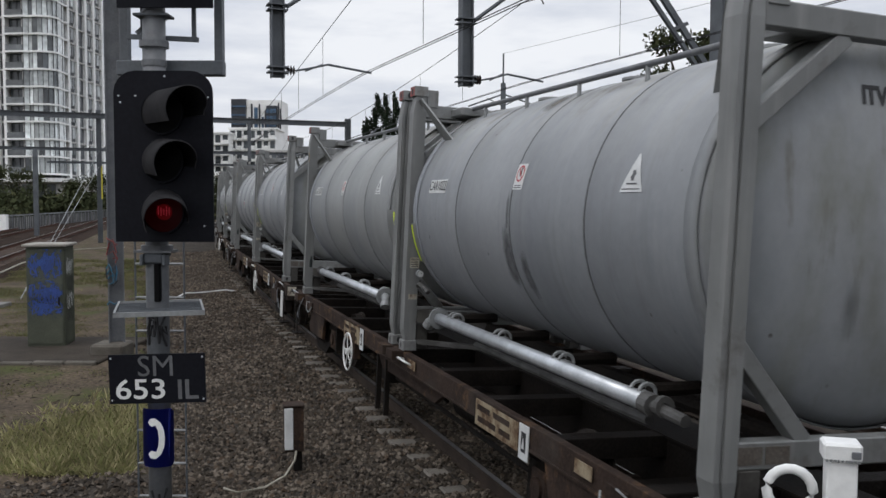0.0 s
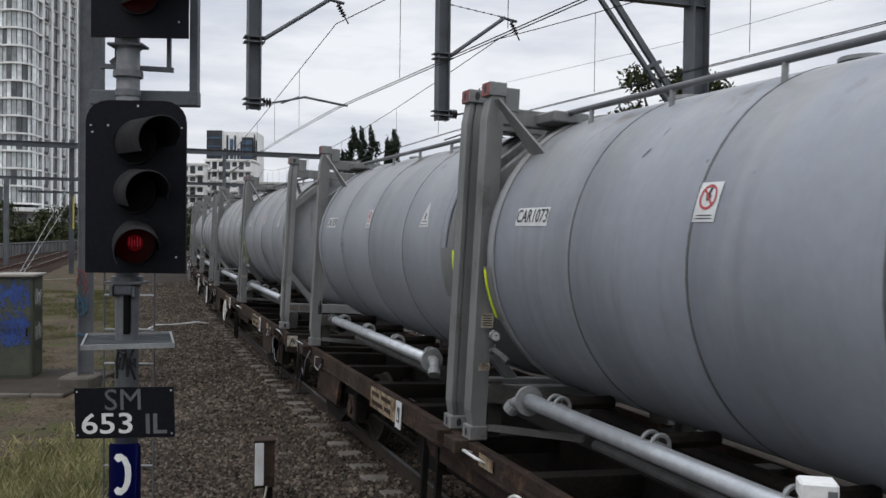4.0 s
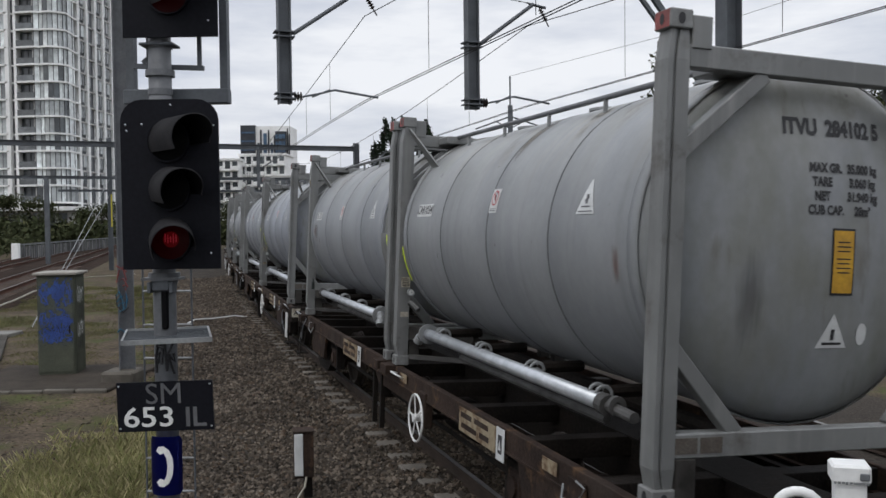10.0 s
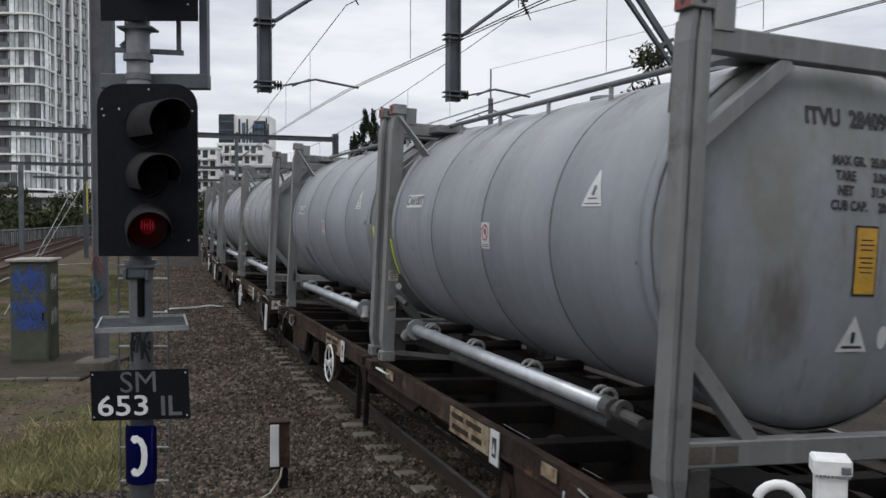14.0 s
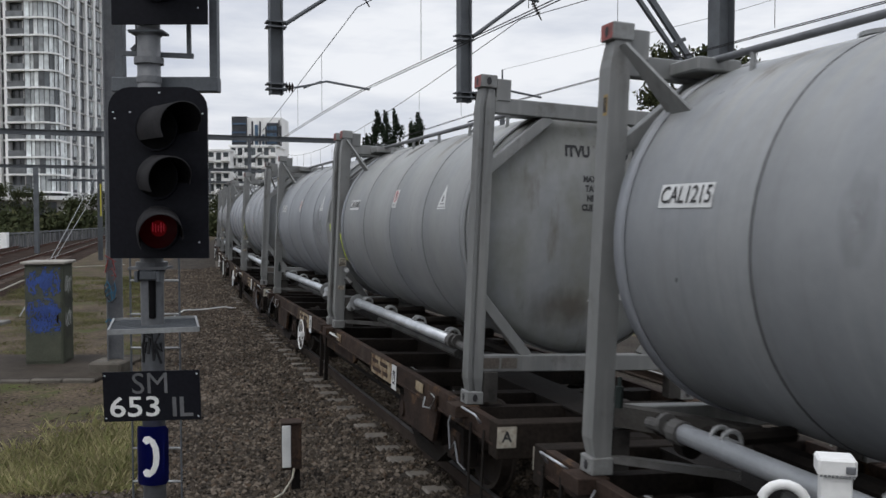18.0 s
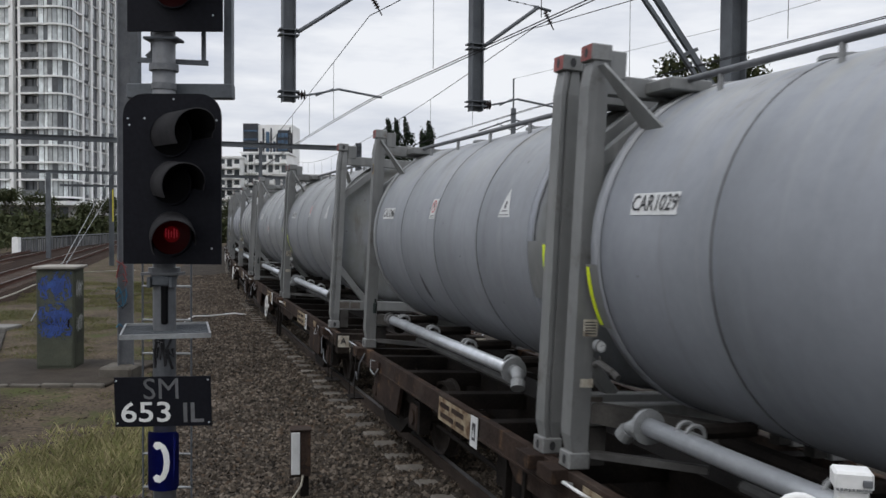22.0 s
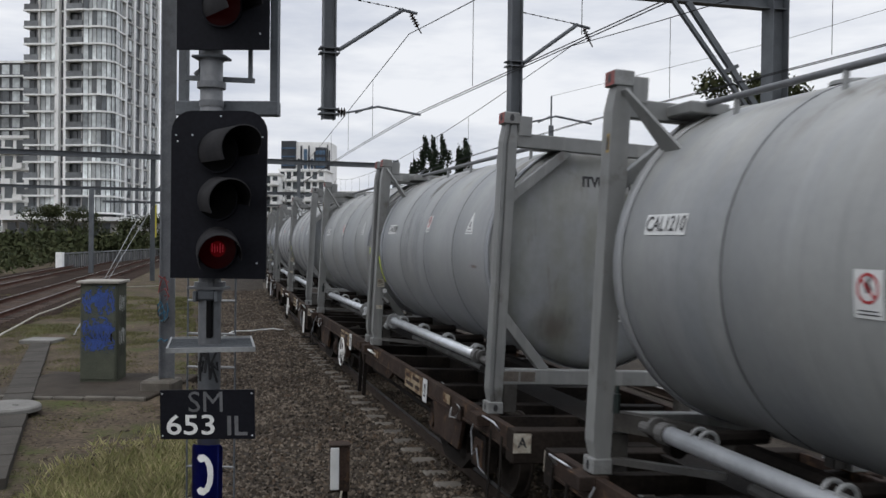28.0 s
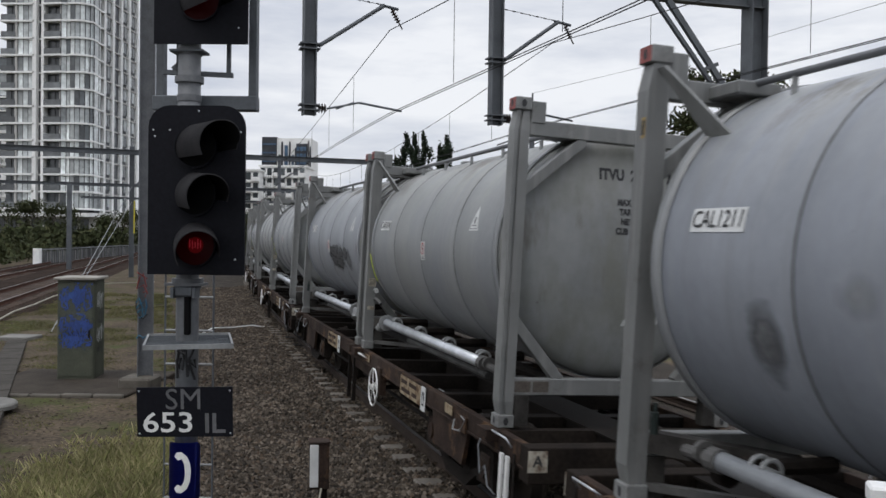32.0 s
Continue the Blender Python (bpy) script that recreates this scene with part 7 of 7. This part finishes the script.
def build_tower():
    t = thing("apartment_tower", Matrix(), "tall white and grey apartment tower with curved glazed corner bays", "apartment tower")
    X0, X1, Y0, Y1 = -85.5, -70.0, 160.0, 184.0
    H = 3.05
    part("wall", box(B(), X0, X1 - 1.2, Y0 + 1.4, Y1, 3, 69), M["render_dark"], t)
    part("wall", box(B(), X1 - 5, X1 - 0.3, Y0 + 4, Y1, 3, 69), M["render_dark"], t)
    # white fins either side of the dark recess
    fin = lambda x0, x1, y0, y1, m="render_white": part("fin", box(B(), x0, x1, y0, y1, 6, 69), M[m], t)
    fin(-79.9, -79.2, Y0 - 0.5, Y0 + 1.6)
    fin(-78.3, -77.8, Y0 - 0.5, Y0 + 1.6)
    part("recess", box(B(), -79.2, -78.3, Y0 + 0.6, Y0 + 1.5, 6, 69), M["render_dark"], t)
    for y in (166.5, 170.5, 174.5, 178.5, 182.8):
        fin(X1 - 0.45, X1 + 0.25, y, y + 0.9, "render_white")
    part("recess", box(B(), X1 - 0.4, X1 - 0.2, 172.6, 174.0, 6, 69), M["render_dark"], t)
    # plan of the curved bay, from the balcony round the corner
    cx, cy, R = -72.2, 162.4, 3.1
    arc = [(-74.6, Y0 - 0.7)] + [(cx + R * math.sin(radians(a)), cy - R * math.cos(radians(a))) for a in range(-30, 81, 16)] + [(X1 + 0.25, 165.2)]
    for k, z in storeys(6.4, 20, H):
        # floor slab edge of the whole south and east front
        bm = B()
        out = [(X0 - 0.3, Y0 + 1.6), (X0 - 0.3, Y0 - 0.5), (-79.6, Y0 - 0.5), (-79.6, Y0 + 0.4), (-78.0, Y0 + 0.4), (-78.0, Y0 - 0.6)] + [(x + 0.12, y - 0.38) for x, y in arc] + [(X1 + 0.55, 166.4), (X1 - 1.0, 166.4), (X1 - 1.0, Y0 + 1.6)]
        prism(bm, out, 0.32, Matrix.Translation((0, 0, z + 0.06)))
        bmesh.ops.recalc_face_normals(bm, faces=bm.faces)
        part("floor_slab", bm, M["render_white"], t)
        part("floor_slab", box(B(), X1 - 0.6, X1 + 0.12, 166.4, Y1, z, z + 0.28), M["render_grey"], t)
        lo, hi = z + 0.375, z + H + 0.09
        # left balcony and its glass
        pane(t, (X0 + 0.2, Y0 + 0.9), (-83.2, Y0 + 0.9), lo, hi, M["pane_dark"])
        pane(t, (X0 - 0.2, Y0 - 0.4), (-83.1, Y0 - 0.4), lo, lo + 1.0, M["balustrade"], 0, "balustrade")
        part("pier", box(B(), -83.2, -82.8, Y0 - 0.3, Y0 + 1.4, lo, hi), M["render_grey"], t)
        for j in range(3):
            pane(t, (-82.75 + 0.95 * j, Y0 + 0.1), (-81.9 + 0.95 * j, Y0 + 0.1), lo, hi, M["pane_pale"] if (j + k) % 4 else M["pane"])
        # second balcony
        pane(t, (-77.7, Y0 + 1.0), (-75.0, Y0 + 1.0), lo, hi, M["pane_dark"])
        pane(t, (-77.8, Y0 - 0.5), (-74.7, Y0 - 0.62), lo, lo + 1.05, M["balustrade"], 0, "balustrade")
        # curved bay
        for a, b in zip(arc[:-1], arc[1:]):
            a, b = Vector(a), Vector(b)
            q = (b - a) * 0.06
            pane(t, tuple(a + q), tuple(b - q), lo, hi, M["pane_pale"] if random.random() < 0.7 else M["pane"] if random.random() < 0.6 else M["pane_dark"], -0.1)
        for j, y in enumerate((167.5, 169.0, 171.5, 175.6, 177.1, 179.6, 181.1)):
            pane(t, (X1 - 0.15, y), (X1 - 0.15, y + 1.2), lo + 0.5, hi, M["pane"] if (j + k) % 2 else M["pane_dark"], 0.02)
    # slim dark window frames that run the height of the tower, with pale posts between the bays
    rise = lambda x, y, w, m, n="mullion": part(n, box(B(), x - w / 2, x + w / 2, y - w / 2, y + w / 2, 6.6, 68.2), M[m], t)
    for a, b in zip(arc[:-1], arc[1:]):
        a, b = Vector(a), Vector(b)
        rise(a.x, a.y + 0.1, 0.13, "mullion")
        q = a + (b - a) * 0.66
        rise(q.x, q.y + 0.1, 0.08, "mullion")
    for j in range(3):
        for u in (0.0, 0.55):
            rise(-82.78 + 0.95 * j + 0.95 * u, Y0 + 0.1, 0.12 if u == 0 else 0.07, "mullion")
    rise(-76.3, Y0 + 0.9, 0.14, "mullion")
    rise(-84.3, Y0 + 0.8, 0.14, "mullion")
    rise(-74.75, Y0 - 0.3, 0.35, "render_grey", "pier")
    bm = B()
    prism(bm, [(-91, 158.2), (-69.2, 158.2), (-66.8, 161), (-66.8, 186), (-91, 186)], 0.7, Matrix.Translation((0, 0, 5.2)))
    bmesh.ops.recalc_face_normals(bm, faces=bm.faces)
    part("podium_roof", bm, M["render_white"], t, "white podium slab")
    part("podium_wall", box(B(), -90, -68, 160.5, 184, -1, 5.2), M["render_grey"], t)
    for k in range(9):
        pane(t, (-89 + 2.2 * k, 160.4), (-87.4 + 2.2 * k, 160.4), 1.5, 4.8, M["pane_dark"], 0.05)


def block(name, label, x0, x1, y0, y1, z1, fh, bays, wall, glass, slab=None, cat="apartment block", bal=False):
    t = thing(name, Matrix(), label, cat)
    part("wall", box(B(), x0, x1, y0 + 0.4, y1, -1, z1), M[wall], t)
    part("roof", box(B(), x0 - 0.4, x1 + 0.4, y0, y1 + 0.4, z1, z1 + 0.5), M[slab or wall], t)
    n = int((z1 - 3) / fh)
    w = (x1 - x0) / bays
    for k in range(n):
        z = z1 - (k + 1) * fh
        if slab:
            part("floor_slab", box(B(), x0 - 0.3, x1 + 0.3, y0 - 0.5, y0 + 0.4, z - 0.15, z + 0.2), M[slab], t)
        for j in range(bays):
            a = x0 + w * j
            pane(t, (a + 0.16 * w, y0 + 0.4), (a + 0.84 * w, y0 + 0.4), z + 0.5, z + fh - 0.35, M[glass] if (j * 3 + k) % 4 else M["pane_dark"], 0.04)
            if bal and (j + k) % 2 == 0:
                part("balcony", box(B(), a + 0.1 * w, a + 0.9 * w, y0 - 0.9, y0 + 0.3, z + 0.1, z + 1.2), M[slab or wall], t)
    return t


build_tower()
block("apartment_block", "lower dark apartment block with pale floor bands beside the tower", -121, -98, 205, 225, 42.5, 3.1, 9, "render_dark", "pane", "render_white")
block("apartment_block", "low white block with balconies before the tower", -99, -87.5, 168, 180, 21, 3.0, 5, "render_white", "pane_dark", "render_white", bal=True)
# distant glass tower pair and white terraces
sky_t = thing("glass_tower", Matrix(), "distant dark and blue glass office tower", "office tower")
FX = lambda px, d: (px - 784) / 1600 * d
M["far_glass"] = mat("far_blue_glass", (0.075, 0.13, 0.20), (0.045, 0.075, 0.12), 0.35, big=0.12, fine=0.8, grain=0.3, bump=0.0, spec=0.3)
M["far_dark"] = mat("far_dark_cladding", (0.060, 0.064, 0.072), (0.045, 0.048, 0.055), 0.7, big=0.3, fine=3, bump=0.0, spec=0.2)
part("dark_slab", box(B(), FX(400, 380), FX(426, 380), 380, 396, 0, 43.4), M["far_dark"], sky_t, "dark clad slab")
part("wall", box(B(), FX(426, 380), FX(487, 380), 381, 398, 0, 43.0), M["render_white"], sky_t, "pale striped wing")
for k in range(11):
    part("floor_band", box(B(), FX(400, 380), FX(426, 380), 379.8, 380.05, 4 + 3.6 * k, 4.7 + 3.6 * k), M["far_glass"], sky_t)
for x, w, z0, z1, mt in ((429.5, 3.5, 4, 36, "far_dark"), (434, 3, 4, 41.5, "far_dark"), (440, 6, 4, 40, "far_glass"), (448, 2.5, 4, 41.5, "far_dark"), (453, 4, 4, 36, "far_glass"), (458.5, 3, 4, 39, "far_dark"),
                         (482, 1.8, 4, 42, "far_dark"), (485, 2.2, 4, 39.5, "far_dark")):
    part("window_strip", box(B(), FX(x, 380), FX(x + w, 380), 380.6, 381.05, z0, z1), M[mt], sky_t)
part("glass_wing", box(B(), FX(462.5, 380), FX(481, 380), 379.0, 400, 0, 40.6), M["far_dark"], sky_t, "dark glazed block")
for k in range(13):
    for q in range(3):
        part("window", box(B(), FX(463.3 + 6 * q, 380), FX(468.2 + 6 * q, 380), 378.8, 379.05, 2.2 + 2.95 * k, 3.9 + 2.95 * k), M["far_glass"], sky_t)
block("apartment_block", "distant white terraced apartment block", FX(330, 250), FX(395, 250), 250, 262, 20.0, 2.9, 5, "render_white", "pane_dark", "render_white", bal=True)
block("apartment_block", "distant white apartment block with grey windows", FX(396, 255), FX(478, 255), 255, 268, 21.6, 2.9, 7, "render_white", "pane_dark", "render_white", bal=True)
block("apartment_block", "low distant pale flat-roofed building", FX(455, 230), FX(560, 230), 230, 245, 14.0, 3.2, 8, "render_grey", "pane_dark", "render_grey")
block("house", "distant pale house behind trees", 27.5, 36, 62, 70, 9.6, 2.8, 4, "render_white", "pane_dark", "render_grey", "house")


# ---- trees and plants ----
def leaves(n, centre, spread, size, seed, fn=None):
    """Joined small leaf clumps round a centre; fn tells whether a point may hold leaves."""
    rng = np.random.default_rng(seed)
    verts, faces = [], []
    while len(faces) < n:
        p = rng.normal(0, 0.45, 3)
        if np.linalg.norm(p) > 1:
            continue
        q = np.array(centre) + p * np.array(spread)
        if fn and not fn(q):
            continue
        a, b = rng.normal(0, 1, 3), rng.normal(0, 1, 3)
        a /= np.linalg.norm(a)
        b -= a * a.dot(b)
        b /= np.linalg.norm(b)
        s = size * rng.uniform(0.6, 1.4)
        i = len(verts)
        verts += [tuple(q - a * s), tuple(q + b * s * 0.5), tuple(q + a * s), tuple(q - b * s * 0.5)]
        faces.append((i, i + 1, i + 2, i + 3))
    return verts, faces


def crown(name, groups, material, parent, label=""):
    V, F = [], []
    for v, f in groups:
        o = len(V)
        V += v
        F += [tuple(i + o for i in q) for q in f]
    me = bpy.data.meshes.new(name)
    me.from_pydata(V, [], F)
    me.materials.append(material)
    ob = new(name, me)
    ob.parent = parent
    if label:
        ob["label"] = label
    return ob


def broad_tree(x, y, h, w, seed, n=9, dens=420, leaf=0.024):
    r = random.Random(seed)
    t = thing("tree", Matrix(), "dark green broadleaf tree with an open uneven crown", "tree", "trees by the line")
    bm = tube(B(), [(x, y, -0.5), (x + 0.1, y, h * 0.3), (x - 0.1, y, h * 0.55)], [0.03 * h, 0.022 * h, 0.012 * h], 8)
    part("trunk", bm, M["bark"], t)
    g = []
    for k in range(n):
        a = r.uniform(0, math.tau)
        q = r.uniform(0.15, 0.5) * w
        c = (x + q * math.cos(a), y + q * math.sin(a), h * r.uniform(0.5, 0.9))
        part("limb", tube(B(), [(x, y, h * 0.4), ((x + c[0]) / 2, (y + c[1]) / 2, (h * 0.45 + c[2]) / 2), c], [0.01 * h, 0.008 * h, 0.003 * h], 5), M["bark"], t)
        s = r.uniform(0.22, 0.36) * w
        g.append(leaves(dens, c, (s, s, s * 0.7), leaf * h, seed * 31 + k))
    crown("crown", g, M["leaf"], t)
    return t


def conifer(x, y, h, w, seed):
    r = random.Random(seed)
    t = thing("tree", Matrix(), "slim dark conifer with a ragged upright crown", "tree", "trees by the line")
    part("trunk", tube(B(), [(x, y, -0.5), (x, y, h * 0.95)], [0.02 * h, 0.004 * h], 6), M["bark"], t)
    g = []
    for k in range(14):
        u = 0.2 + 0.78 * k / 13
        ww = w * (1 - u) ** 0.45 * 0.32 * r.uniform(0.5, 1.5) + 0.06
        for j in range(3):
            a = r.uniform(0, math.tau)
            c = (x + ww * 0.7 * math.cos(a), y + ww * 0.7 * math.sin(a), h * u + r.uniform(-0.3, 0.3))
            g.append(leaves(75, c, (ww * 0.8, ww * 0.8, h * 0.065), 0.15, seed * 17 + k * 3 + j))
    crown("crown", g, M["needles"], t)
    return t


CD = 88
for px, top, w, sd in ((655, 10.0, 2.4, 1), (672, 12.4, 3.2, 2), (690, 12.0, 4.0, 3), (706, 12.3, 3.6, 4), (735, 11.4, 4.0, 5), (749, 12.0, 3.0, 6)):
    conifer(FX(px - 19, CD), CD + sd % 3, top, w, sd)
for x, y, h, w, sd in ((15.6, 58, 14.6, 5.4, 11), (18.6, 59, 15.4, 5.4, 12), (22.5, 66, 13.5, 4.0, 15), (30.5, 60, 13.4, 8.0, 13), (36.5, 63, 13.0, 8.0, 14)):
    broad_tree(x, y, h, w, sd, 12, 420, 0.0125)


def bush_bank():
    t = thing("hedge_bank", Matrix(), "dense dark green bank of bushes before the tower", "bushes", "", "stuff")
    r = random.Random(9)
    g = []
    for k in range(190):
        u = r.random()
        x = -88 + 60 * u + r.uniform(-2, 2)
        y = 108 + 26 * r.random() + (x + 88) * 0.25
        h = r.uniform(1.9, 3.9) * (1.0 - 0.2 * u)
        s = r.uniform(2.2, 4.0)
        g.append(leaves(170, (x, y, h * 0.45), (s, s, h * 0.75), 0.42, 900 + k))
    # low scrub along the far side of the old tracks
    for k in range(150):
        u = r.random() ** 1.3
        p = left_line(-24 + 165 * u, r.uniform(-13, -8.6), 0)
        s = r.uniform(0.9, 1.8) * (1 + u)
        h = r.uniform(0.6, 1.5) * (1 + 0.6 * u)
        g.append(leaves(90, (p.x, p.y, h * 0.35), (s * 1.3, s * 1.3, h * 0.9), 0.16 * (1 + u), 3000 + k))
    crown("foliage", g, M["leaf"], t)


bush_bank()
for x, y, h, w, sd in ((-63.5, 135, 6.6, 6, 21), (-71, 140, 7.4, 6, 22), (-52, 130, 6.0, 6, 23), (-84, 130, 13.0, 8, 24), (-44, 140, 6.4, 7, 25), (-38, 150, 7.0, 7, 26)):
    broad_tree(x, y, h, w, sd, 9, 300)


def tuft_mesh(name, material, label, category, spots):
    """Blades as one mesh; spots yields x, y, number of blades, spread, height, lean, half width."""
    rng = np.random.default_rng(12)
    V, F = [], []
    for x, y, n, spread, tall, lean, wd in spots:
        z = ground_z(x, y) - 0.02
        for k in range(n):
            px, py = x + rng.normal(0, spread), y + rng.normal(0, spread)
            a, b, h, q = rng.uniform(0, math.tau), rng.uniform(0, math.tau), tall * rng.uniform(0.35, 1.0), lean * rng.uniform(0.3, 1.0)
            dx, dy, lx, ly = wd * math.cos(a), wd * math.sin(a), q * math.cos(b), q * math.sin(b)
            i = len(V)
            V.extend([(px - dx, py - dy, z), (px + dx, py + dy, z), (px + lx * 0.45 + dx * 0.6, py + ly * 0.45 + dy * 0.6, z + h * 0.65), (px + lx, py + ly, z + h)])
            F.extend([(i, i + 1, i + 2), (i, i + 2, i + 3)])
    me = bpy.data.meshes.new(name)
    me.from_pydata(V, [], F)
    me.materials.append(material)
    tagged(new(name, me), label, category, kind="stuff")


def verge_spots(n, seed, kind):
    """Places for tufts: clumps by noise, bare before the pad, none on the pad, the troughs or the ballast."""
    rng = np.random.default_rng(seed)
    k = 0
    while k < n:
        y = 9.7 + 32 * rng.random() ** 1.9
        lim = float(np.interp(y, [9.6, 13.35, 21.8, 34, 42], [-3.5, -4.45, -7.35, -11.7, -14.6]))
        x = lim - 11 * rng.random() ** 1.2
        if -9.4 < x < -6.0 and 15.5 < y < 18.6:
            continue
        v = Vector((x, y, 0)) - Vector((-6.95, 12.3, 0))
        if abs(v.dot(TN_)) < 0.33 and v.dot(TD_) < 13:
            continue
        clump = 1.0 - math.hypot(x + 4.15 + 0.18 * (y - 11.2), (y - 11.2) * 0.55) / 1.15     # the thick stand of grass by the signal
        if (kind == "stand") != (clump + 0.5 * noise.noise(Vector((x * 1.4, y * 1.4, 2.2))) > rng.uniform(-0.4, 0.45) and y < 13.6) and (kind != "weeds" or clump < 0.4):
            continue
        bare = 12.6 < y < 15.8 and x < -4.3 or y < 13.2 and x < -5.3
        d = noise.noise(Vector((x * 0.55, y * 0.55, 9.3 if kind == "weeds" else 1.7))) + 0.5 * noise.noise(Vector((x * 1.9, y * 1.9, 4.4)))
        d += 0.4 if kind == "stand" else 0.1 if y > 18.6 else -0.30 if bare and kind == "grass" else -0.12 if bare else 0.0
        if d < rng.uniform(-0.05, 0.28):
            continue
        k += 1
        far = 1 + max(0.0, y - 14) / 22
        if kind == "weeds":
            yield x, y, int(rng.integers(7, 13)), 0.06 * far, rng.uniform(0.015, 0.05), 0.05, 0.0045 * far
        elif kind == "stand":
            yield x, y, int(rng.integers(9, 22)), rng.uniform(0.03, 0.09), rng.choice((0.07, 0.10, 0.14, 0.24)), 0.14, 0.0034
        else:
            yield x, y, int(rng.integers(8, 15)), 0.08 * far, rng.uniform(0.03, 0.075) * far, 0.06 * far, 0.0032 * far


tuft_mesh("verge_grass", M["dull_grass"], "patchy dull green grass on the verge", "grass", verge_spots(8000, 12, "grass"))
tuft_mesh("verge_weeds", M["weed"], "low green weeds between the grass", "weeds", verge_spots(7500, 44, "weeds"))
tuft_mesh("tall_grass", M["grass"], "thick stand of yellow-green grass by the signal", "grass", verge_spots(950, 61, "stand"))


def litter():
    """Clods, twigs and stones on the bare earth, in one mesh."""
    rng = np.random.default_rng(8)
    V, F = [], []
    for k in range(2600):
        y = 9.8 + 9.5 * rng.random()
        lim = float(np.interp(y, [9.6, 13.35, 21.8], [-3.5, -4.45, -7.35]))
        x = lim - 6.5 * rng.random()
        s_ = rng.uniform(0.006, 0.022)
        z, a = ground_z(x, y), rng.uniform(0, math.tau)
        ln = rng.choice((1.0, 1.0, 4.5))
        i = len(V)
        for u, v, w in ((1, 0, -0.3), (-0.5, 0.8, -0.3), (-0.5, -0.8, -0.3), (0, 0, 0.9)):
            u, v = u * s_ * ln * rng.uniform(0.7, 1.3), v * s_
            V.append((x + u * math.cos(a) - v * math.sin(a), y + u * math.sin(a) + v * math.cos(a), z + w * s_ + 0.004))
        F.extend([(i, i + 1, i + 3), (i + 1, i + 2, i + 3), (i + 2, i, i + 3)])
    me = bpy.data.meshes.new("verge_litter")
    me.from_pydata(V, [], F)
    me.materials.append(M["stones"])
    tagged(new("verge_litter", me), "clods, twigs and stones on the bare verge", "litter", kind="stuff")


litter()


# ---- what moves ----
def motions():
    from_s = lambda t, i: float(np.interp(t, TT, SS)) - i * PERIOD
    for i, w, a, b in TRAIN:
        wr, ar, br = [], [], []
        for k in range(0, 65):
            t = k * 0.5
            m = wagon_pose(from_s(t, i) + TANK_L + GAP_C / 2)
            wr.append((t, m))
            ar.append((t, m @ Matrix.Translation((0, -(GAP_C + TANK_L) / 2 - 0.03, DECK))))
            br.append((t, m @ Matrix.Translation((0, (GAP_C + TANK_L) / 2 + 0.03, DECK))))
        walk(w, wr)
        walk(a, ar)
        walk(b, br)
        sets = [o for o in w.children if o.name.startswith("wheelset")]
        for o in sets:
            y0 = o.location.copy()
            rows, last = [], None
            for k in range(0, 321):
                t = k * 0.1
                s = from_s(t, i)
                seen = -16 < s < 34
                if not seen and k not in (0, 320) and last is not None:
                    continue
                ang = (s / WHEEL_R) if seen else (rows[-1][2] if rows else 0.0)
                if rows and not rows[-1][3] and seen:
                    # start from the held angle
                    turn0 = rows[-1][2] - ang
                    off_of[o.name] = turn0
                if seen:
                    ang += off_of.get(o.name, 0.0)
                rows.append((t, None, ang, seen))
                last = seen
            walk(o, [(t, Matrix.Translation(y0) @ Euler((-q, 0, 0)).to_matrix().to_4x4()) for t, _, q, _ in rows])


off_of = {}
# even speed between whole seconds, by a smooth curve through RUN
TT = np.linspace(0, 32, 641)


def smooth_run(t):
    r = np.array(RUN)
    m = np.gradient(r)
    k = min(int(t), 31)
    u = t - k
    return ((2 * u ** 3 - 3 * u ** 2 + 1) * r[k] + (u ** 3 - 2 * u ** 2 + u) * m[k] + (-2 * u ** 3 + 3 * u ** 2) * r[k + 1] + (u ** 3 - u ** 2) * m[k + 1])


SS = np.array([smooth_run(t) for t in TT])
motions()
